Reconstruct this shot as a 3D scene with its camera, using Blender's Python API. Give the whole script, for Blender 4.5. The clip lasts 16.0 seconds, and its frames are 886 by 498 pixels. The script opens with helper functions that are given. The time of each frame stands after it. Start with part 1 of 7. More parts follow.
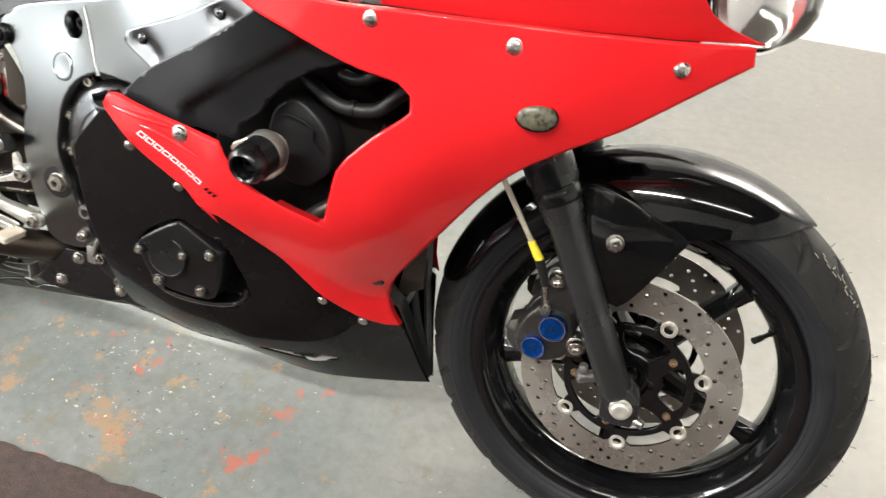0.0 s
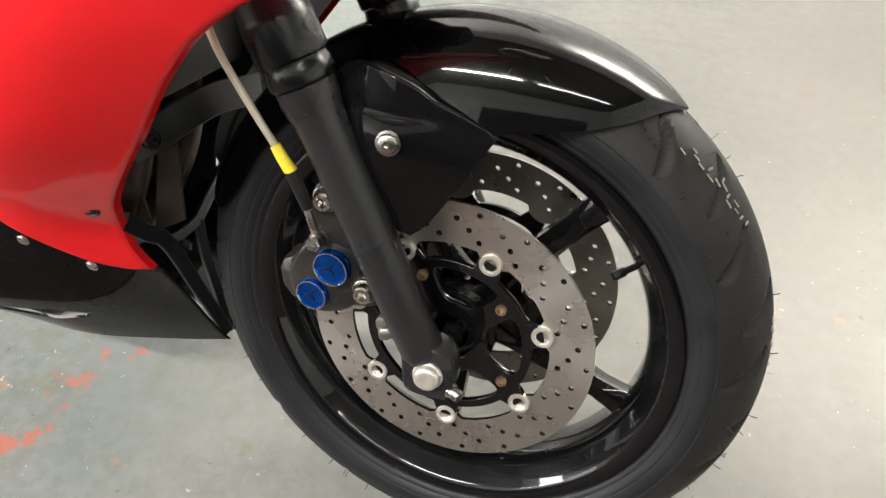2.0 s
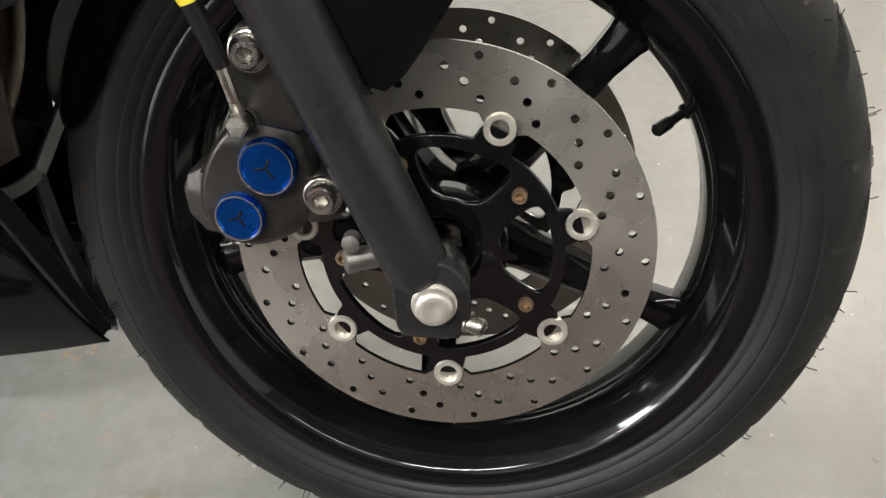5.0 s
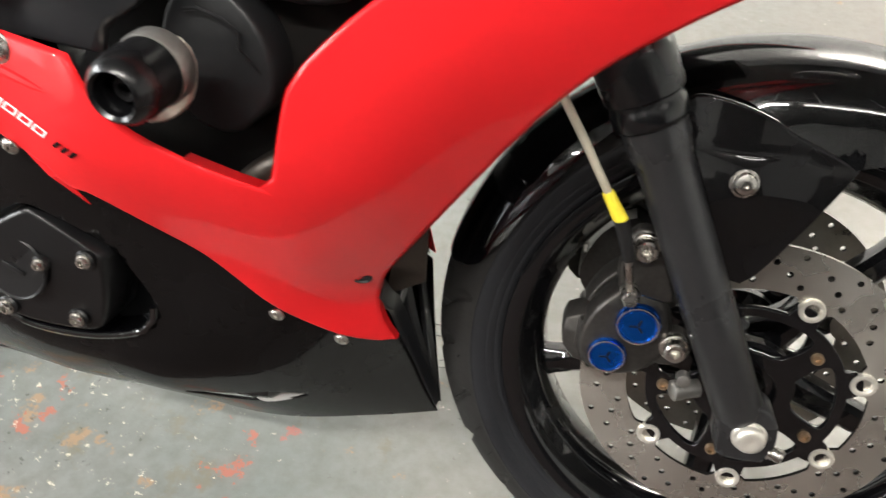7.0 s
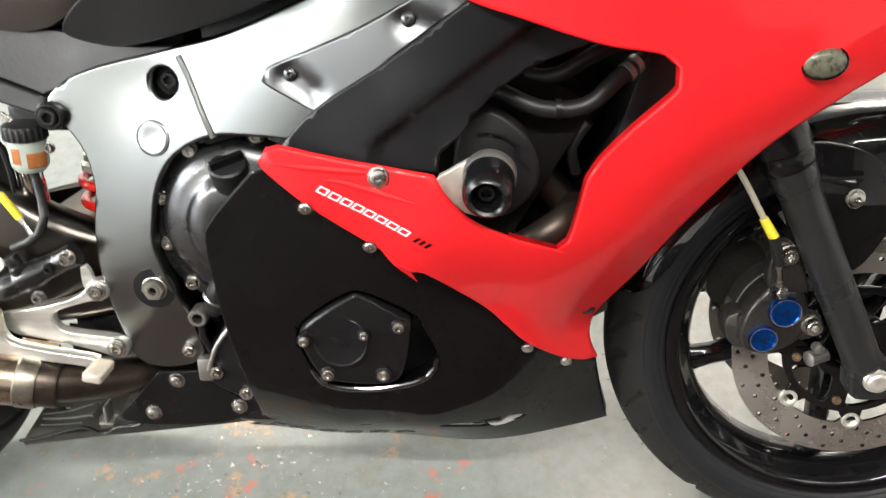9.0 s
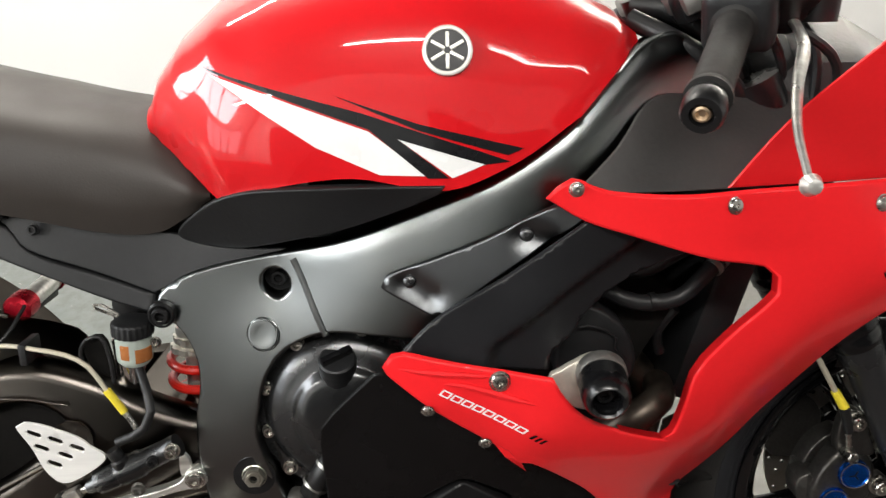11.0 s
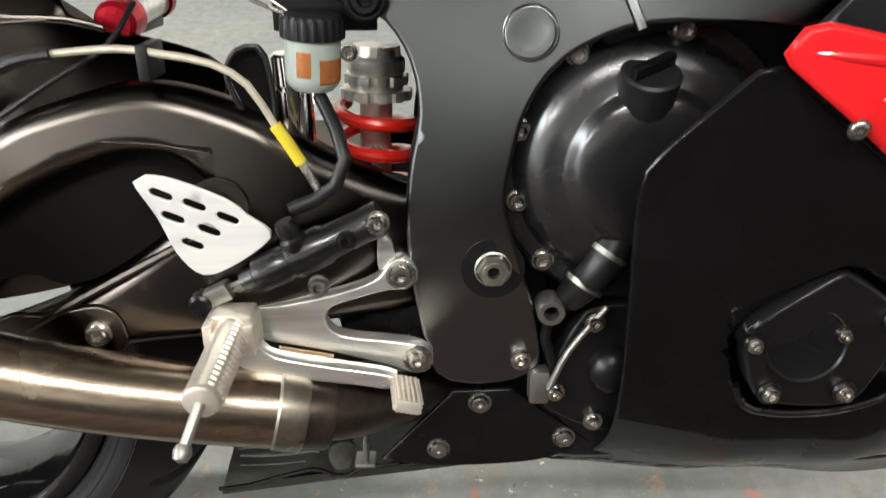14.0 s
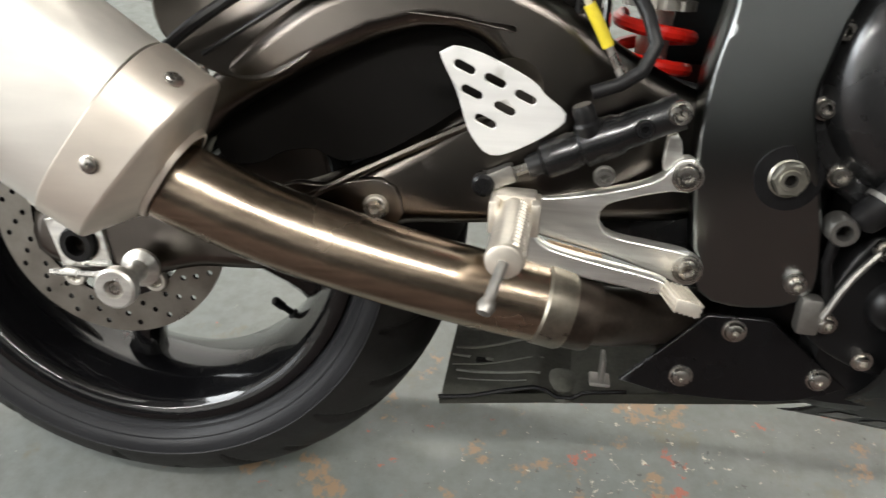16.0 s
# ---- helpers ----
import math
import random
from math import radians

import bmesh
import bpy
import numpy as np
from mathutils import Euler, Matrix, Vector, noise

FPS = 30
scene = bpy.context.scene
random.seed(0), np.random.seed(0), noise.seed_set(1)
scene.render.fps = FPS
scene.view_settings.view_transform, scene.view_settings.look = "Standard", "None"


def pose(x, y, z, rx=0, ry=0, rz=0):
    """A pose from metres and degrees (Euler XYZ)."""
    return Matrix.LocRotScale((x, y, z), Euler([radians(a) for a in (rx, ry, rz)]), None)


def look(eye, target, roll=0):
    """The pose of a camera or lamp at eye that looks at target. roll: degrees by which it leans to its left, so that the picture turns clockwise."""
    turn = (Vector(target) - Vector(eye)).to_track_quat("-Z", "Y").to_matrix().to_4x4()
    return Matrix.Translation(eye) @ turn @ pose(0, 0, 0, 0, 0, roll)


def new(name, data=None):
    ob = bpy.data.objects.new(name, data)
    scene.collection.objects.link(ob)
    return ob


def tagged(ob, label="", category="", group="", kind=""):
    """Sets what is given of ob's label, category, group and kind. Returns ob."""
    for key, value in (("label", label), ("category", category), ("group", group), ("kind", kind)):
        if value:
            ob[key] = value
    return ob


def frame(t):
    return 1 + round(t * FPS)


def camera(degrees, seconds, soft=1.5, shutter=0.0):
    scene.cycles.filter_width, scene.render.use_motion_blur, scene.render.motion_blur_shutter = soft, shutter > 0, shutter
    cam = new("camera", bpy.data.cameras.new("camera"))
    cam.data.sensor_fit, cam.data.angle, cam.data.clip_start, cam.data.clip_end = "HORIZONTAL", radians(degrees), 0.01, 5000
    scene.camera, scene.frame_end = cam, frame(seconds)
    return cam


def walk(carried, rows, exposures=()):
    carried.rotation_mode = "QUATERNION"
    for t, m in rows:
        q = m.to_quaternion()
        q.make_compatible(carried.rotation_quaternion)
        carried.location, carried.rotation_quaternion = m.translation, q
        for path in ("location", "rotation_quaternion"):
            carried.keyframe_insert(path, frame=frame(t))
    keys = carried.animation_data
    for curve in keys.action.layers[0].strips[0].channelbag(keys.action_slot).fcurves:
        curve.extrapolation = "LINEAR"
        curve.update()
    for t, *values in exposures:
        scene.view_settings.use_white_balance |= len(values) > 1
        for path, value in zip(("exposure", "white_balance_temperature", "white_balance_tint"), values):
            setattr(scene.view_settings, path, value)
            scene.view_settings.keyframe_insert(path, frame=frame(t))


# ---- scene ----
cam = camera(59.1, 16.0, soft=1.35, shutter=0.3)
PATH = [
    (0, (1.319, -0.707, 1.129), (0.892, 0.726, -0.2), 3.0),
    (0.5, (1.374, -0.629, 1.061), (0.969, 0.782, -0.297), 2.0),
    (1, (1.434, -0.554, 1.005), (1.037, 0.821, -0.392), 1.3),
    (1.5, (1.485, -0.487, 0.967), (1.066, 0.866, -0.446), 0.6),
    (2, (1.51, -0.434, 0.928), (1.091, 0.876, -0.525), 0.3),
    (2.5, (1.523, -0.397, 0.906), (1.097, 0.883, -0.571), 0.5),
    (3, (1.519, -0.385, 0.87), (1.096, 0.894, -0.609), 0.3),
    (3.5, (1.469, -0.378, 0.759), (1.187, 0.972, -0.689), -0.6),
    (3.7, (1.451, -0.376, 0.723), (1.226, 0.999, -0.711), -0.6),
    (5.8, (1.352, -0.393, 0.68), (1.309, 1.078, -0.674), 2.6),
    (6, (1.337, -0.409, 0.738), (1.198, 1.049, -0.623), 2.2),
    (6.5, (1.271, -0.458, 0.836), (0.999, 0.988, -0.518), 3.1),
    (7, (1.177, -0.467, 0.877), (0.915, 0.973, -0.486), 2.3),
    (7.5, (1.067, -0.486, 0.91), (0.897, 0.967, -0.453), 1.1),
    (8, (1.028, -0.54, 0.942), (0.913, 0.937, -0.402), 0.1),
    (8.5, (0.986, -0.662, 0.992), (0.884, 0.879, -0.279), -0.0),
    (9, (0.898, -0.675, 1.008), (0.829, 0.896, -0.227), -1.5),
    (9.2, (0.868, -0.664, 1.025), (0.855, 0.925, -0.19), -1.5),
    (11.3, (0.712, -0.631, 1.131), (0.75, 1.06, 0.063), -0.5),
    (11.5, (0.679, -0.614, 1.127), (0.685, 1.068, 0.044), -0.8),
    (12, (0.623, -0.577, 1.104), (0.608, 1.079, -0.017), -1.4),
    (12.5, (0.593, -0.503, 1.059), (0.513, 1.11, -0.12), -1.9),
    (13, (0.548, -0.462, 0.972), (0.47, 1.101, -0.273), -1.3),
    (13.5, (0.509, -0.469, 0.889), (0.488, 1.094, -0.359), -0.5),
    (14, (0.509, -0.472, 0.819), (0.532, 1.089, -0.432), -0.1),
    (14.5, (0.518, -0.476, 0.757), (0.542, 1.077, -0.503), -0.2),
    (15, (0.502, -0.485, 0.737), (0.53, 1.07, -0.521), 0.1),
    (15.5, (0.441, -0.51, 0.738), (0.342, 1.056, -0.502), 0.2),
    (16, (0.382, -0.531, 0.742), (0.148, 1.039, -0.474), 0.4),
]
walk(cam, [(t, look(eye, target, roll)) for t, eye, target, roll in PATH], exposures=[(0.0, 0.42), (0.5, 0.5), (1.5, 0.44), (2.5, 0.44), (3.7, 0.36), (5.8, 0.0), (6.3, 0.42), (6.8, 0.42), (8.0, 0.26), (9.2, 0.42), (11.3, -0.5), (12.5, -0.5), (13.0, -0.3), (13.5, -0.22), (14.5, -0.38), (16.0, -0.42)])

# ---- world and lamps: a closed garage lit by ceiling tubes ----
world = bpy.data.worlds.new("garage_air")
scene.world = world
world.use_nodes = True
world.node_tree.nodes["Background"].inputs[0].default_value = (0.8, 0.85, 0.9, 1)
world.node_tree.nodes["Background"].inputs[1].default_value = 1.0

TUBES = [(0.7, -1.25, 2.45), (2.3, -1.25, 2.45), (-2.1, -2.3, 2.45), (-0.3, 1.15, 2.45), (2.6, 1.6, 1.95)]
for tx, ty, tz in TUBES:
    lamp = bpy.data.lights.new("tube_light", "AREA")
    lamp.shape, lamp.size, lamp.size_y = "RECTANGLE", 1.40, 0.06
    # the low lamp is an added washer, out of view, brightening the north wall
    wash = tz < 2.4
    lamp.energy = 125.0 if wash else 75.0 if ty > 0 else 90.0 if ty < -2 else 9.0 if tx > 2 else 54.0
    lamp.color = (1.0, 0.965, 0.91) if ty < 0 else (1.0, 0.945, 0.86)
    new("tube_light", lamp).matrix_world = pose(tx, ty + (0.03 if wash else 0.0), tz - 0.11, 80 if wash else 0, 0, 0)
# daylight through the high window in the west wall
lamp = bpy.data.lights.new("day_light", "AREA")
lamp.shape, lamp.size, lamp.size_y = "RECTANGLE", 1.00, 3.1
lamp.energy, lamp.color = 228.0, (0.95, 0.98, 1.0)
new("day_light", lamp).matrix_world = pose(-3.01, -1.035, 2.17, 0, -90, 0)
# and, dimmer, through low panes, unseen and assumed from bright reflections
lamp = bpy.data.lights.new("day_light", "AREA")
lamp.shape, lamp.size, lamp.size_y = "RECTANGLE", 1.04, 2.4
lamp.energy, lamp.color = 26.0, (0.95, 0.98, 1.0)
new("day_light", lamp).matrix_world = pose(-3.01, -2.225, 1.0, 0, -90, 0)
# ---- materials ----
def nodes_of(name):
    m = bpy.data.materials.new(name)
    m.use_nodes = True
    nt = m.node_tree
    return m, nt, nt.nodes["Principled BSDF"]


def noise_tex(nt, scale, detail=4.0, rough=0.55, coords="Object"):
    tc = nt.nodes.new("ShaderNodeTexCoord")
    n = nt.nodes.new("ShaderNodeTexNoise")
    n.inputs["Scale"].default_value, n.inputs["Detail"].default_value, n.inputs["Roughness"].default_value = scale, detail, rough
    nt.links.new(tc.outputs[coords], n.inputs["Vector"])
    return n


def ramp(nt, src, stops):
    r = nt.nodes.new("ShaderNodeValToRGB")
    els = r.color_ramp.elements
    while len(els) < len(stops):
        els.new(0.5)
    for e, (p, c) in zip(els, stops):
        e.position = p
        e.color = (*c, 1) if len(c) == 3 else c
    nt.links.new(src, r.inputs["Fac"])
    return r


def bump(nt, bs, src, strength, dist):
    b = nt.nodes.new("ShaderNodeBump")
    b.inputs["Strength"].default_value, b.inputs["Distance"].default_value = strength, dist
    nt.links.new(src, b.inputs["Height"])
    nt.links.new(b.outputs["Normal"], bs.inputs["Normal"])
    return b


def surface(name, col, rough, metal=0.0, var=0.12, scale=14.0, grain=220.0, relief=0.0, coat=0.0, rvar=0.08, coat_rough=0.06, spec=0.5):
    """Colour with cloudy variation and fine grain, roughness that varies with the same stains."""
    m, nt, bs = nodes_of(name)
    big, fine = noise_tex(nt, scale), noise_tex(nt, grain, 3.0)
    mix = nt.nodes.new("ShaderNodeMath")
    mix.operation = "MULTIPLY_ADD"
    mix.inputs[1].default_value = 0.35
    nt.links.new(fine.outputs["Fac"], mix.inputs[0])
    half = nt.nodes.new("ShaderNodeMath")
    half.operation = "MULTIPLY"
    half.inputs[1].default_value = 0.65
    nt.links.new(big.outputs["Fac"], half.inputs[0])
    nt.links.new(half.outputs[0], mix.inputs[2])
    lo, hi = [c * (1 - var) for c in col], [min(1.0, c * (1 + var)) for c in col]
    r = ramp(nt, mix.outputs[0], [(0.3, lo), (0.7, hi)])
    nt.links.new(r.outputs["Color"], bs.inputs["Base Color"])
    rr = nt.nodes.new("ShaderNodeMapRange")
    rr.inputs["From Min"].default_value, rr.inputs["From Max"].default_value = 0.3, 0.7
    rr.inputs["To Min"].default_value, rr.inputs["To Max"].default_value = max(0.02, rough - rvar), min(1.0, rough + rvar)
    nt.links.new(big.outputs["Fac"], rr.inputs["Value"])
    nt.links.new(rr.outputs["Result"], bs.inputs["Roughness"])
    bs.inputs["Metallic"].default_value, bs.inputs["Specular IOR Level"].default_value = metal, spec
    bs.inputs["Coat Weight"].default_value, bs.inputs["Coat Roughness"].default_value = coat, coat_rough
    if relief:
        bump(nt, bs, fine.outputs["Fac"], 0.5, relief)
    return m


def brushed(name, col, rough, axis, metal=1.0, stretch=60.0, var=0.2, relief=0.12):
    """Metal with fine scratches drawn out along one axis."""
    m, nt, bs = nodes_of(name)
    tc, mp = nt.nodes.new("ShaderNodeTexCoord"), nt.nodes.new("ShaderNodeMapping")
    mp.inputs["Scale"].default_value = [8.0 if i == axis else 8.0 * stretch for i in range(3)]
    n = nt.nodes.new("ShaderNodeTexNoise")
    n.inputs["Scale"].default_value, n.inputs["Detail"].default_value = 1.0, 5.0
    nt.links.new(tc.outputs["Object"], mp.inputs["Vector"])
    nt.links.new(mp.outputs["Vector"], n.inputs["Vector"])
    r = ramp(nt, n.outputs["Fac"], [(0.3, [c * (1 - var) for c in col]), (0.7, [min(1, c * (1 + var)) for c in col])])
    nt.links.new(r.outputs["Color"], bs.inputs["Base Color"])
    big = noise_tex(nt, 18.0)
    rr = nt.nodes.new("ShaderNodeMapRange")
    rr.inputs["To Min"].default_value, rr.inputs["To Max"].default_value = rough - 0.1, rough + 0.12
    nt.links.new(big.outputs["Fac"], rr.inputs["Value"])
    nt.links.new(rr.outputs["Result"], bs.inputs["Roughness"])
    bs.inputs["Metallic"].default_value = metal
    bump(nt, bs, n.outputs["Fac"], relief, 0.0006)
    return m


def floor_paint():
    """Worn grey-green floor paint: scuffs, rusty red patches where an older coat shows, small chips."""
    m, nt, bs = nodes_of("floor_paint")
    cloud, fine = noise_tex(nt, 1.3, 6.0, 0.6), noise_tex(nt, 38.0, 6.0, 0.65)
    base = ramp(nt, cloud.outputs["Fac"], [(0.3, (0.142, 0.165, 0.160)), (0.5, (0.178, 0.194, 0.185)), (0.72, (0.245, 0.244, 0.228))])
    scuff = ramp(nt, fine.outputs["Fac"], [(0.40, (1, 1, 1)), (0.68, (0.74, 0.72, 0.68))])
    mul = nt.nodes.new("ShaderNodeMix")
    mul.data_type, mul.blend_type = "RGBA", "MULTIPLY"
    mul.inputs["Factor"].default_value = 0.8
    nt.links.new(base.outputs["Color"], mul.inputs["A"])
    nt.links.new(scuff.outputs["Color"], mul.inputs["B"])
    last = mul.outputs["Result"]
    geo = nt.nodes.new("ShaderNodeTexCoord")
    split = nt.nodes.new("ShaderNodeSeparateXYZ")
    nt.links.new(geo.outputs["Object"], split.inputs[0])
    # paler and warmer towards +x: brighter light painted into the floor colour
    pale = nt.nodes.new("ShaderNodeMapRange")
    pale.inputs["From Min"].default_value, pale.inputs["From Max"].default_value = 0.9, 1.9
    nt.links.new(split.outputs["X"], pale.inputs["Value"])
    warm = nt.nodes.new("ShaderNodeMix")
    warm.data_type = "RGBA"
    half = nt.nodes.new("ShaderNodeMath")
    half.operation = "MULTIPLY"
    half.inputs[1].default_value = 0.75
    nt.links.new(pale.outputs["Result"], half.inputs[0])
    nt.links.new(half.outputs[0], warm.inputs["Factor"])
    nt.links.new(last, warm.inputs["A"])
    warm.inputs["B"].default_value = (0.218, 0.203, 0.184, 1)
    last = warm.outputs["Result"]
    away = nt.nodes.new("ShaderNodeVectorMath")
    away.operation = "DISTANCE"
    away.inputs[1].default_value = (0.58, -0.03, 0.0)
    nt.links.new(geo.outputs["Object"], away.inputs[0])
    worn = nt.nodes.new("ShaderNodeMapRange")
    worn.inputs["From Min"].default_value, worn.inputs["From Max"].default_value = 0.10, 0.62
    worn.inputs["To Min"].default_value, worn.inputs["To Max"].default_value = 0.075, -0.03
    nt.links.new(away.outputs["Value"], worn.inputs["Value"])
    speck = noise_tex(nt, 150.0, 3.0, 0.7)
    stains = ((11.0, 0.63, 0.70, (0.16, 0.145, 0.10), 1.7, 0.60), (11.0, 0.640, 0.680, (0.31, 0.205, 0.12), 4.1, 0.85), (14.0, 0.700, 0.720, (0.38, 0.115, 0.075), 1.1, 0.85), (85.0, 0.715, 0.74, (0.66, 0.60, 0.48), 2.3, 0.8), (60.0, 0.715, 0.74, (0.05, 0.045, 0.04), 3.1, 0.7), (42.0, 0.735, 0.76, (0.10, 0.09, 0.08), 5.3, -0.6), (65.0, 0.74, 0.765, (0.60, 0.56, 0.48), 6.7, -0.7), (20.0, 0.745, 0.76, (0.42, 0.10, 0.07), 7.9, -0.6))
    for scale, lo, hi, colour, spread, cover in stains:
        n = noise_tex(nt, scale, 5.0, 0.66)
        tc, mp = nt.nodes.new("ShaderNodeTexCoord"), nt.nodes.new("ShaderNodeMapping")
        mp.inputs["Location"].default_value = (spread * 3.7, spread * 1.9, spread)
        nt.links.new(tc.outputs["Object"], mp.inputs["Vector"])
        nt.links.new(mp.outputs["Vector"], n.inputs["Vector"])
        add = nt.nodes.new("ShaderNodeMath")
        add.operation = "ADD"
        nt.links.new(n.outputs["Fac"], add.inputs[0])
        if cover > 0:
            nt.links.new(worn.outputs["Result"], add.inputs[1])
        else:
            add.inputs[1].default_value, cover = 0.045, -cover
        fray = nt.nodes.new("ShaderNodeMath")
        fray.operation = "MULTIPLY_ADD"
        fray.inputs[1].default_value = 0.16
        nt.links.new(speck.outputs["Fac"], fray.inputs[0])
        less = nt.nodes.new("ShaderNodeMath")
        less.operation = "SUBTRACT"
        less.inputs[1].default_value = 0.08
        nt.links.new(add.outputs[0], less.inputs[0])
        nt.links.new(less.outputs[0], fray.inputs[2])
        mask = ramp(nt, fray.outputs[0], [(lo, (0, 0, 0)), (hi, (cover, cover, cover))])
        mixer = nt.nodes.new("ShaderNodeMix")
        mixer.data_type = "RGBA"
        nt.links.new(mask.outputs["Color"], mixer.inputs["Factor"])
        nt.links.new(last, mixer.inputs["A"])
        mixer.inputs["B"].default_value = (*colour, 1)
        last = mixer.outputs["Result"]
    nt.links.new(last, bs.inputs["Base Color"])
    rr = nt.nodes.new("ShaderNodeMapRange")
    rr.inputs["To Min"].default_value, rr.inputs["To Max"].default_value = 0.22, 0.55
    nt.links.new(fine.outputs["Fac"], rr.inputs["Value"])
    nt.links.new(rr.outputs["Result"], bs.inputs["Roughness"])
    bump(nt, bs, fine.outputs["Fac"], 0.25, 0.0015)
    return m


RED = surface("red_gloss_paint", (0.70, 0.015, 0.019), 0.35, var=0.05, scale=6, coat=0.45, coat_rough=0.05, spec=0.1)
RED_LIGHT = surface("red_tank_paint", (0.56, 0.007, 0.011), 0.30, var=0.05, scale=6, coat=1.0, coat_rough=0.03, spec=0.1)
COWL = surface("black_cowl_paint", (0.0042, 0.0040, 0.0042), 0.25, var=0.2, coat=0.38, coat_rough=0.02, spec=0.05)
BLACK_GLOSS = surface("black_gloss_paint", (0.003, 0.003, 0.0035), 0.25, var=0.2, coat=0.9, coat_rough=0.05, spec=0.1)
GUARD_GLOSS = surface("black_guard_paint", (0.0025, 0.0025, 0.003), 0.2, var=0.2, coat=1.0, coat_rough=0.015, spec=0.1)
GUARD_GLOSS.node_tree.nodes["Principled BSDF"].inputs["Coat IOR"].default_value = 1.7
BLACK_SATIN = surface("black_satin_plastic", (0.004, 0.004, 0.0045), 0.26, var=0.25, relief=0.00005, spec=0.4)
BLACK_MATT = surface("black_matt_plastic", (0.010, 0.0103, 0.011), 0.45, var=0.25, relief=0.0004, spec=0.35)
DUCT = surface("charcoal_moulded_plastic", (0.011, 0.0112, 0.0125), 0.35, var=0.15, relief=0.0002, spec=0.30)
SHROUD = surface("dusty_brown_plastic", (0.032, 0.024, 0.017), 0.6, var=0.4, scale=40, relief=0.0004)
# lighter grey stands in for light falling on this panel from above
INNER = surface("grey_inner_plastic", (0.034, 0.032, 0.031), 0.5, var=0.2, scale=20, relief=0.0004, spec=0.4)
DUSTY = surface("dusty_black_plastic", (0.080, 0.080, 0.066), 0.62, var=0.45, scale=30, relief=0.0006)


def satin(name, col, rough, var=0.05):
    """A satin metal finish whose sheen falls off quickly to the sides."""
    m, nt, bs = nodes_of(name)
    gl = nt.nodes.new("ShaderNodeBsdfAnisotropic")
    gl.distribution = "BECKMANN"
    n = noise_tex(nt, 5.0, 1.0)
    r = ramp(nt, n.outputs["Fac"], [(0.2, [c * (1 - var) for c in col]), (0.8, [c * (1 + var) for c in col])])
    nt.links.new(r.outputs["Color"], gl.inputs["Color"])
    gl.inputs["Roughness"].default_value = rough
    out = [x for x in nt.nodes if x.bl_idname == "ShaderNodeOutputMaterial"][0]
    nt.nodes.remove(bs)
    nt.links.new(gl.outputs["BSDF"], out.inputs["Surface"])
    return m


FRAME = satin("grey_anodised_frame", (0.190, 0.201, 0.201), 0.32)
FRAME_SOFT = satin("grey_cover_paint", (0.160, 0.167, 0.173), 0.42)
BLACK_METAL = surface("black_painted_casting", (0.007, 0.007, 0.0075), 0.33, metal=0.1, var=0.25, relief=0.0003, spec=0.4)
COVER_METAL = surface("dark_grey_casting", (0.075, 0.076, 0.078), 0.27, metal=0.9, var=0.12, relief=0.0001)
FORK = surface("black_fork_coating", (0.028, 0.028, 0.029), 0.30, metal=0.4, var=0.15, relief=0.0001, spec=0.45)
RUBBER = surface("tyre_rubber", (0.014, 0.0132, 0.0125), 0.60, var=0.4, scale=20, relief=0.0004, rvar=0.12, spec=0.28)
SIDEWALL = surface("tyre_sidewall_rubber", (0.0125, 0.013, 0.015), 0.50, var=0.25, scale=30, relief=0.0003, spec=0.3)
CHALK = surface("grey_chalk", (0.25, 0.225, 0.19), 0.9, var=0.3, scale=300)
RUBBER_DARK = surface("black_rubber_hose", (0.009, 0.009, 0.0095), 0.42, var=0.2, relief=0.0002, spec=0.4)
ALU = brushed("worn_bare_aluminium", (0.88, 0.865, 0.82), 0.29, 0, stretch=25.0, var=0.16, metal=0.86, relief=0.03)
HEEL = brushed("satin_bare_plate", (0.88, 0.875, 0.85), 0.42, 0, stretch=12.0, var=0.08, metal=0.45, relief=0.03)
PEG_ALU = surface("warm_cast_aluminium", (0.86, 0.80, 0.70), 0.36, metal=0.7, var=0.12, scale=60)
DAMPER = surface("dull_damper_steel", (0.72, 0.69, 0.62), 0.33, metal=0.7, var=0.15, scale=40)
NUT = surface("dull_zinc_nut", (0.40, 0.385, 0.33), 0.34, metal=0.9, var=0.25, scale=60)
COLLAR = surface("welded_steel_collar", (0.27, 0.245, 0.20), 0.34, metal=0.9, var=0.3, scale=45, relief=0.0002)
ALU_CAST = surface("cast_aluminium", (0.32, 0.31, 0.29), 0.42, metal=0.9, var=0.2, relief=0.0003)
STEEL = surface("zinc_bolt_steel", (0.52, 0.50, 0.465), 0.27, metal=1.0, var=0.2, scale=60)
RUSTY = surface("browned_bolt_steel", (0.40, 0.29, 0.19), 0.42, metal=0.9, var=0.35, scale=90)
# near-black that paints shade into holes, openings and deep gaps
SHADE_BLACK = surface("dull_shade_black", (0.006, 0.0055, 0.005), 0.8, var=0.3, spec=0.08)
DISC = brushed("brake_disc_steel", (0.54, 0.52, 0.47), 0.27, 0, stretch=1.0, var=0.05, metal=0.92, relief=0.02)
disc_tree = DISC.node_tree
disc_turn = disc_tree.nodes.new("ShaderNodeTangent")
disc_turn.direction_type, disc_turn.axis = "RADIAL", "Y"
disc_bsdf = disc_tree.nodes["Principled BSDF"]
disc_bsdf.inputs["Anisotropic"].default_value = 0.85
disc_tree.links.new(disc_turn.outputs["Tangent"], disc_bsdf.inputs["Tangent"])
# darker disc steel; on the far front disc it paints in dark reflections
DISC_DIM = surface("dim_brake_disc_steel", (0.27, 0.255, 0.225), 0.34, metal=0.9, var=0.15, scale=40)
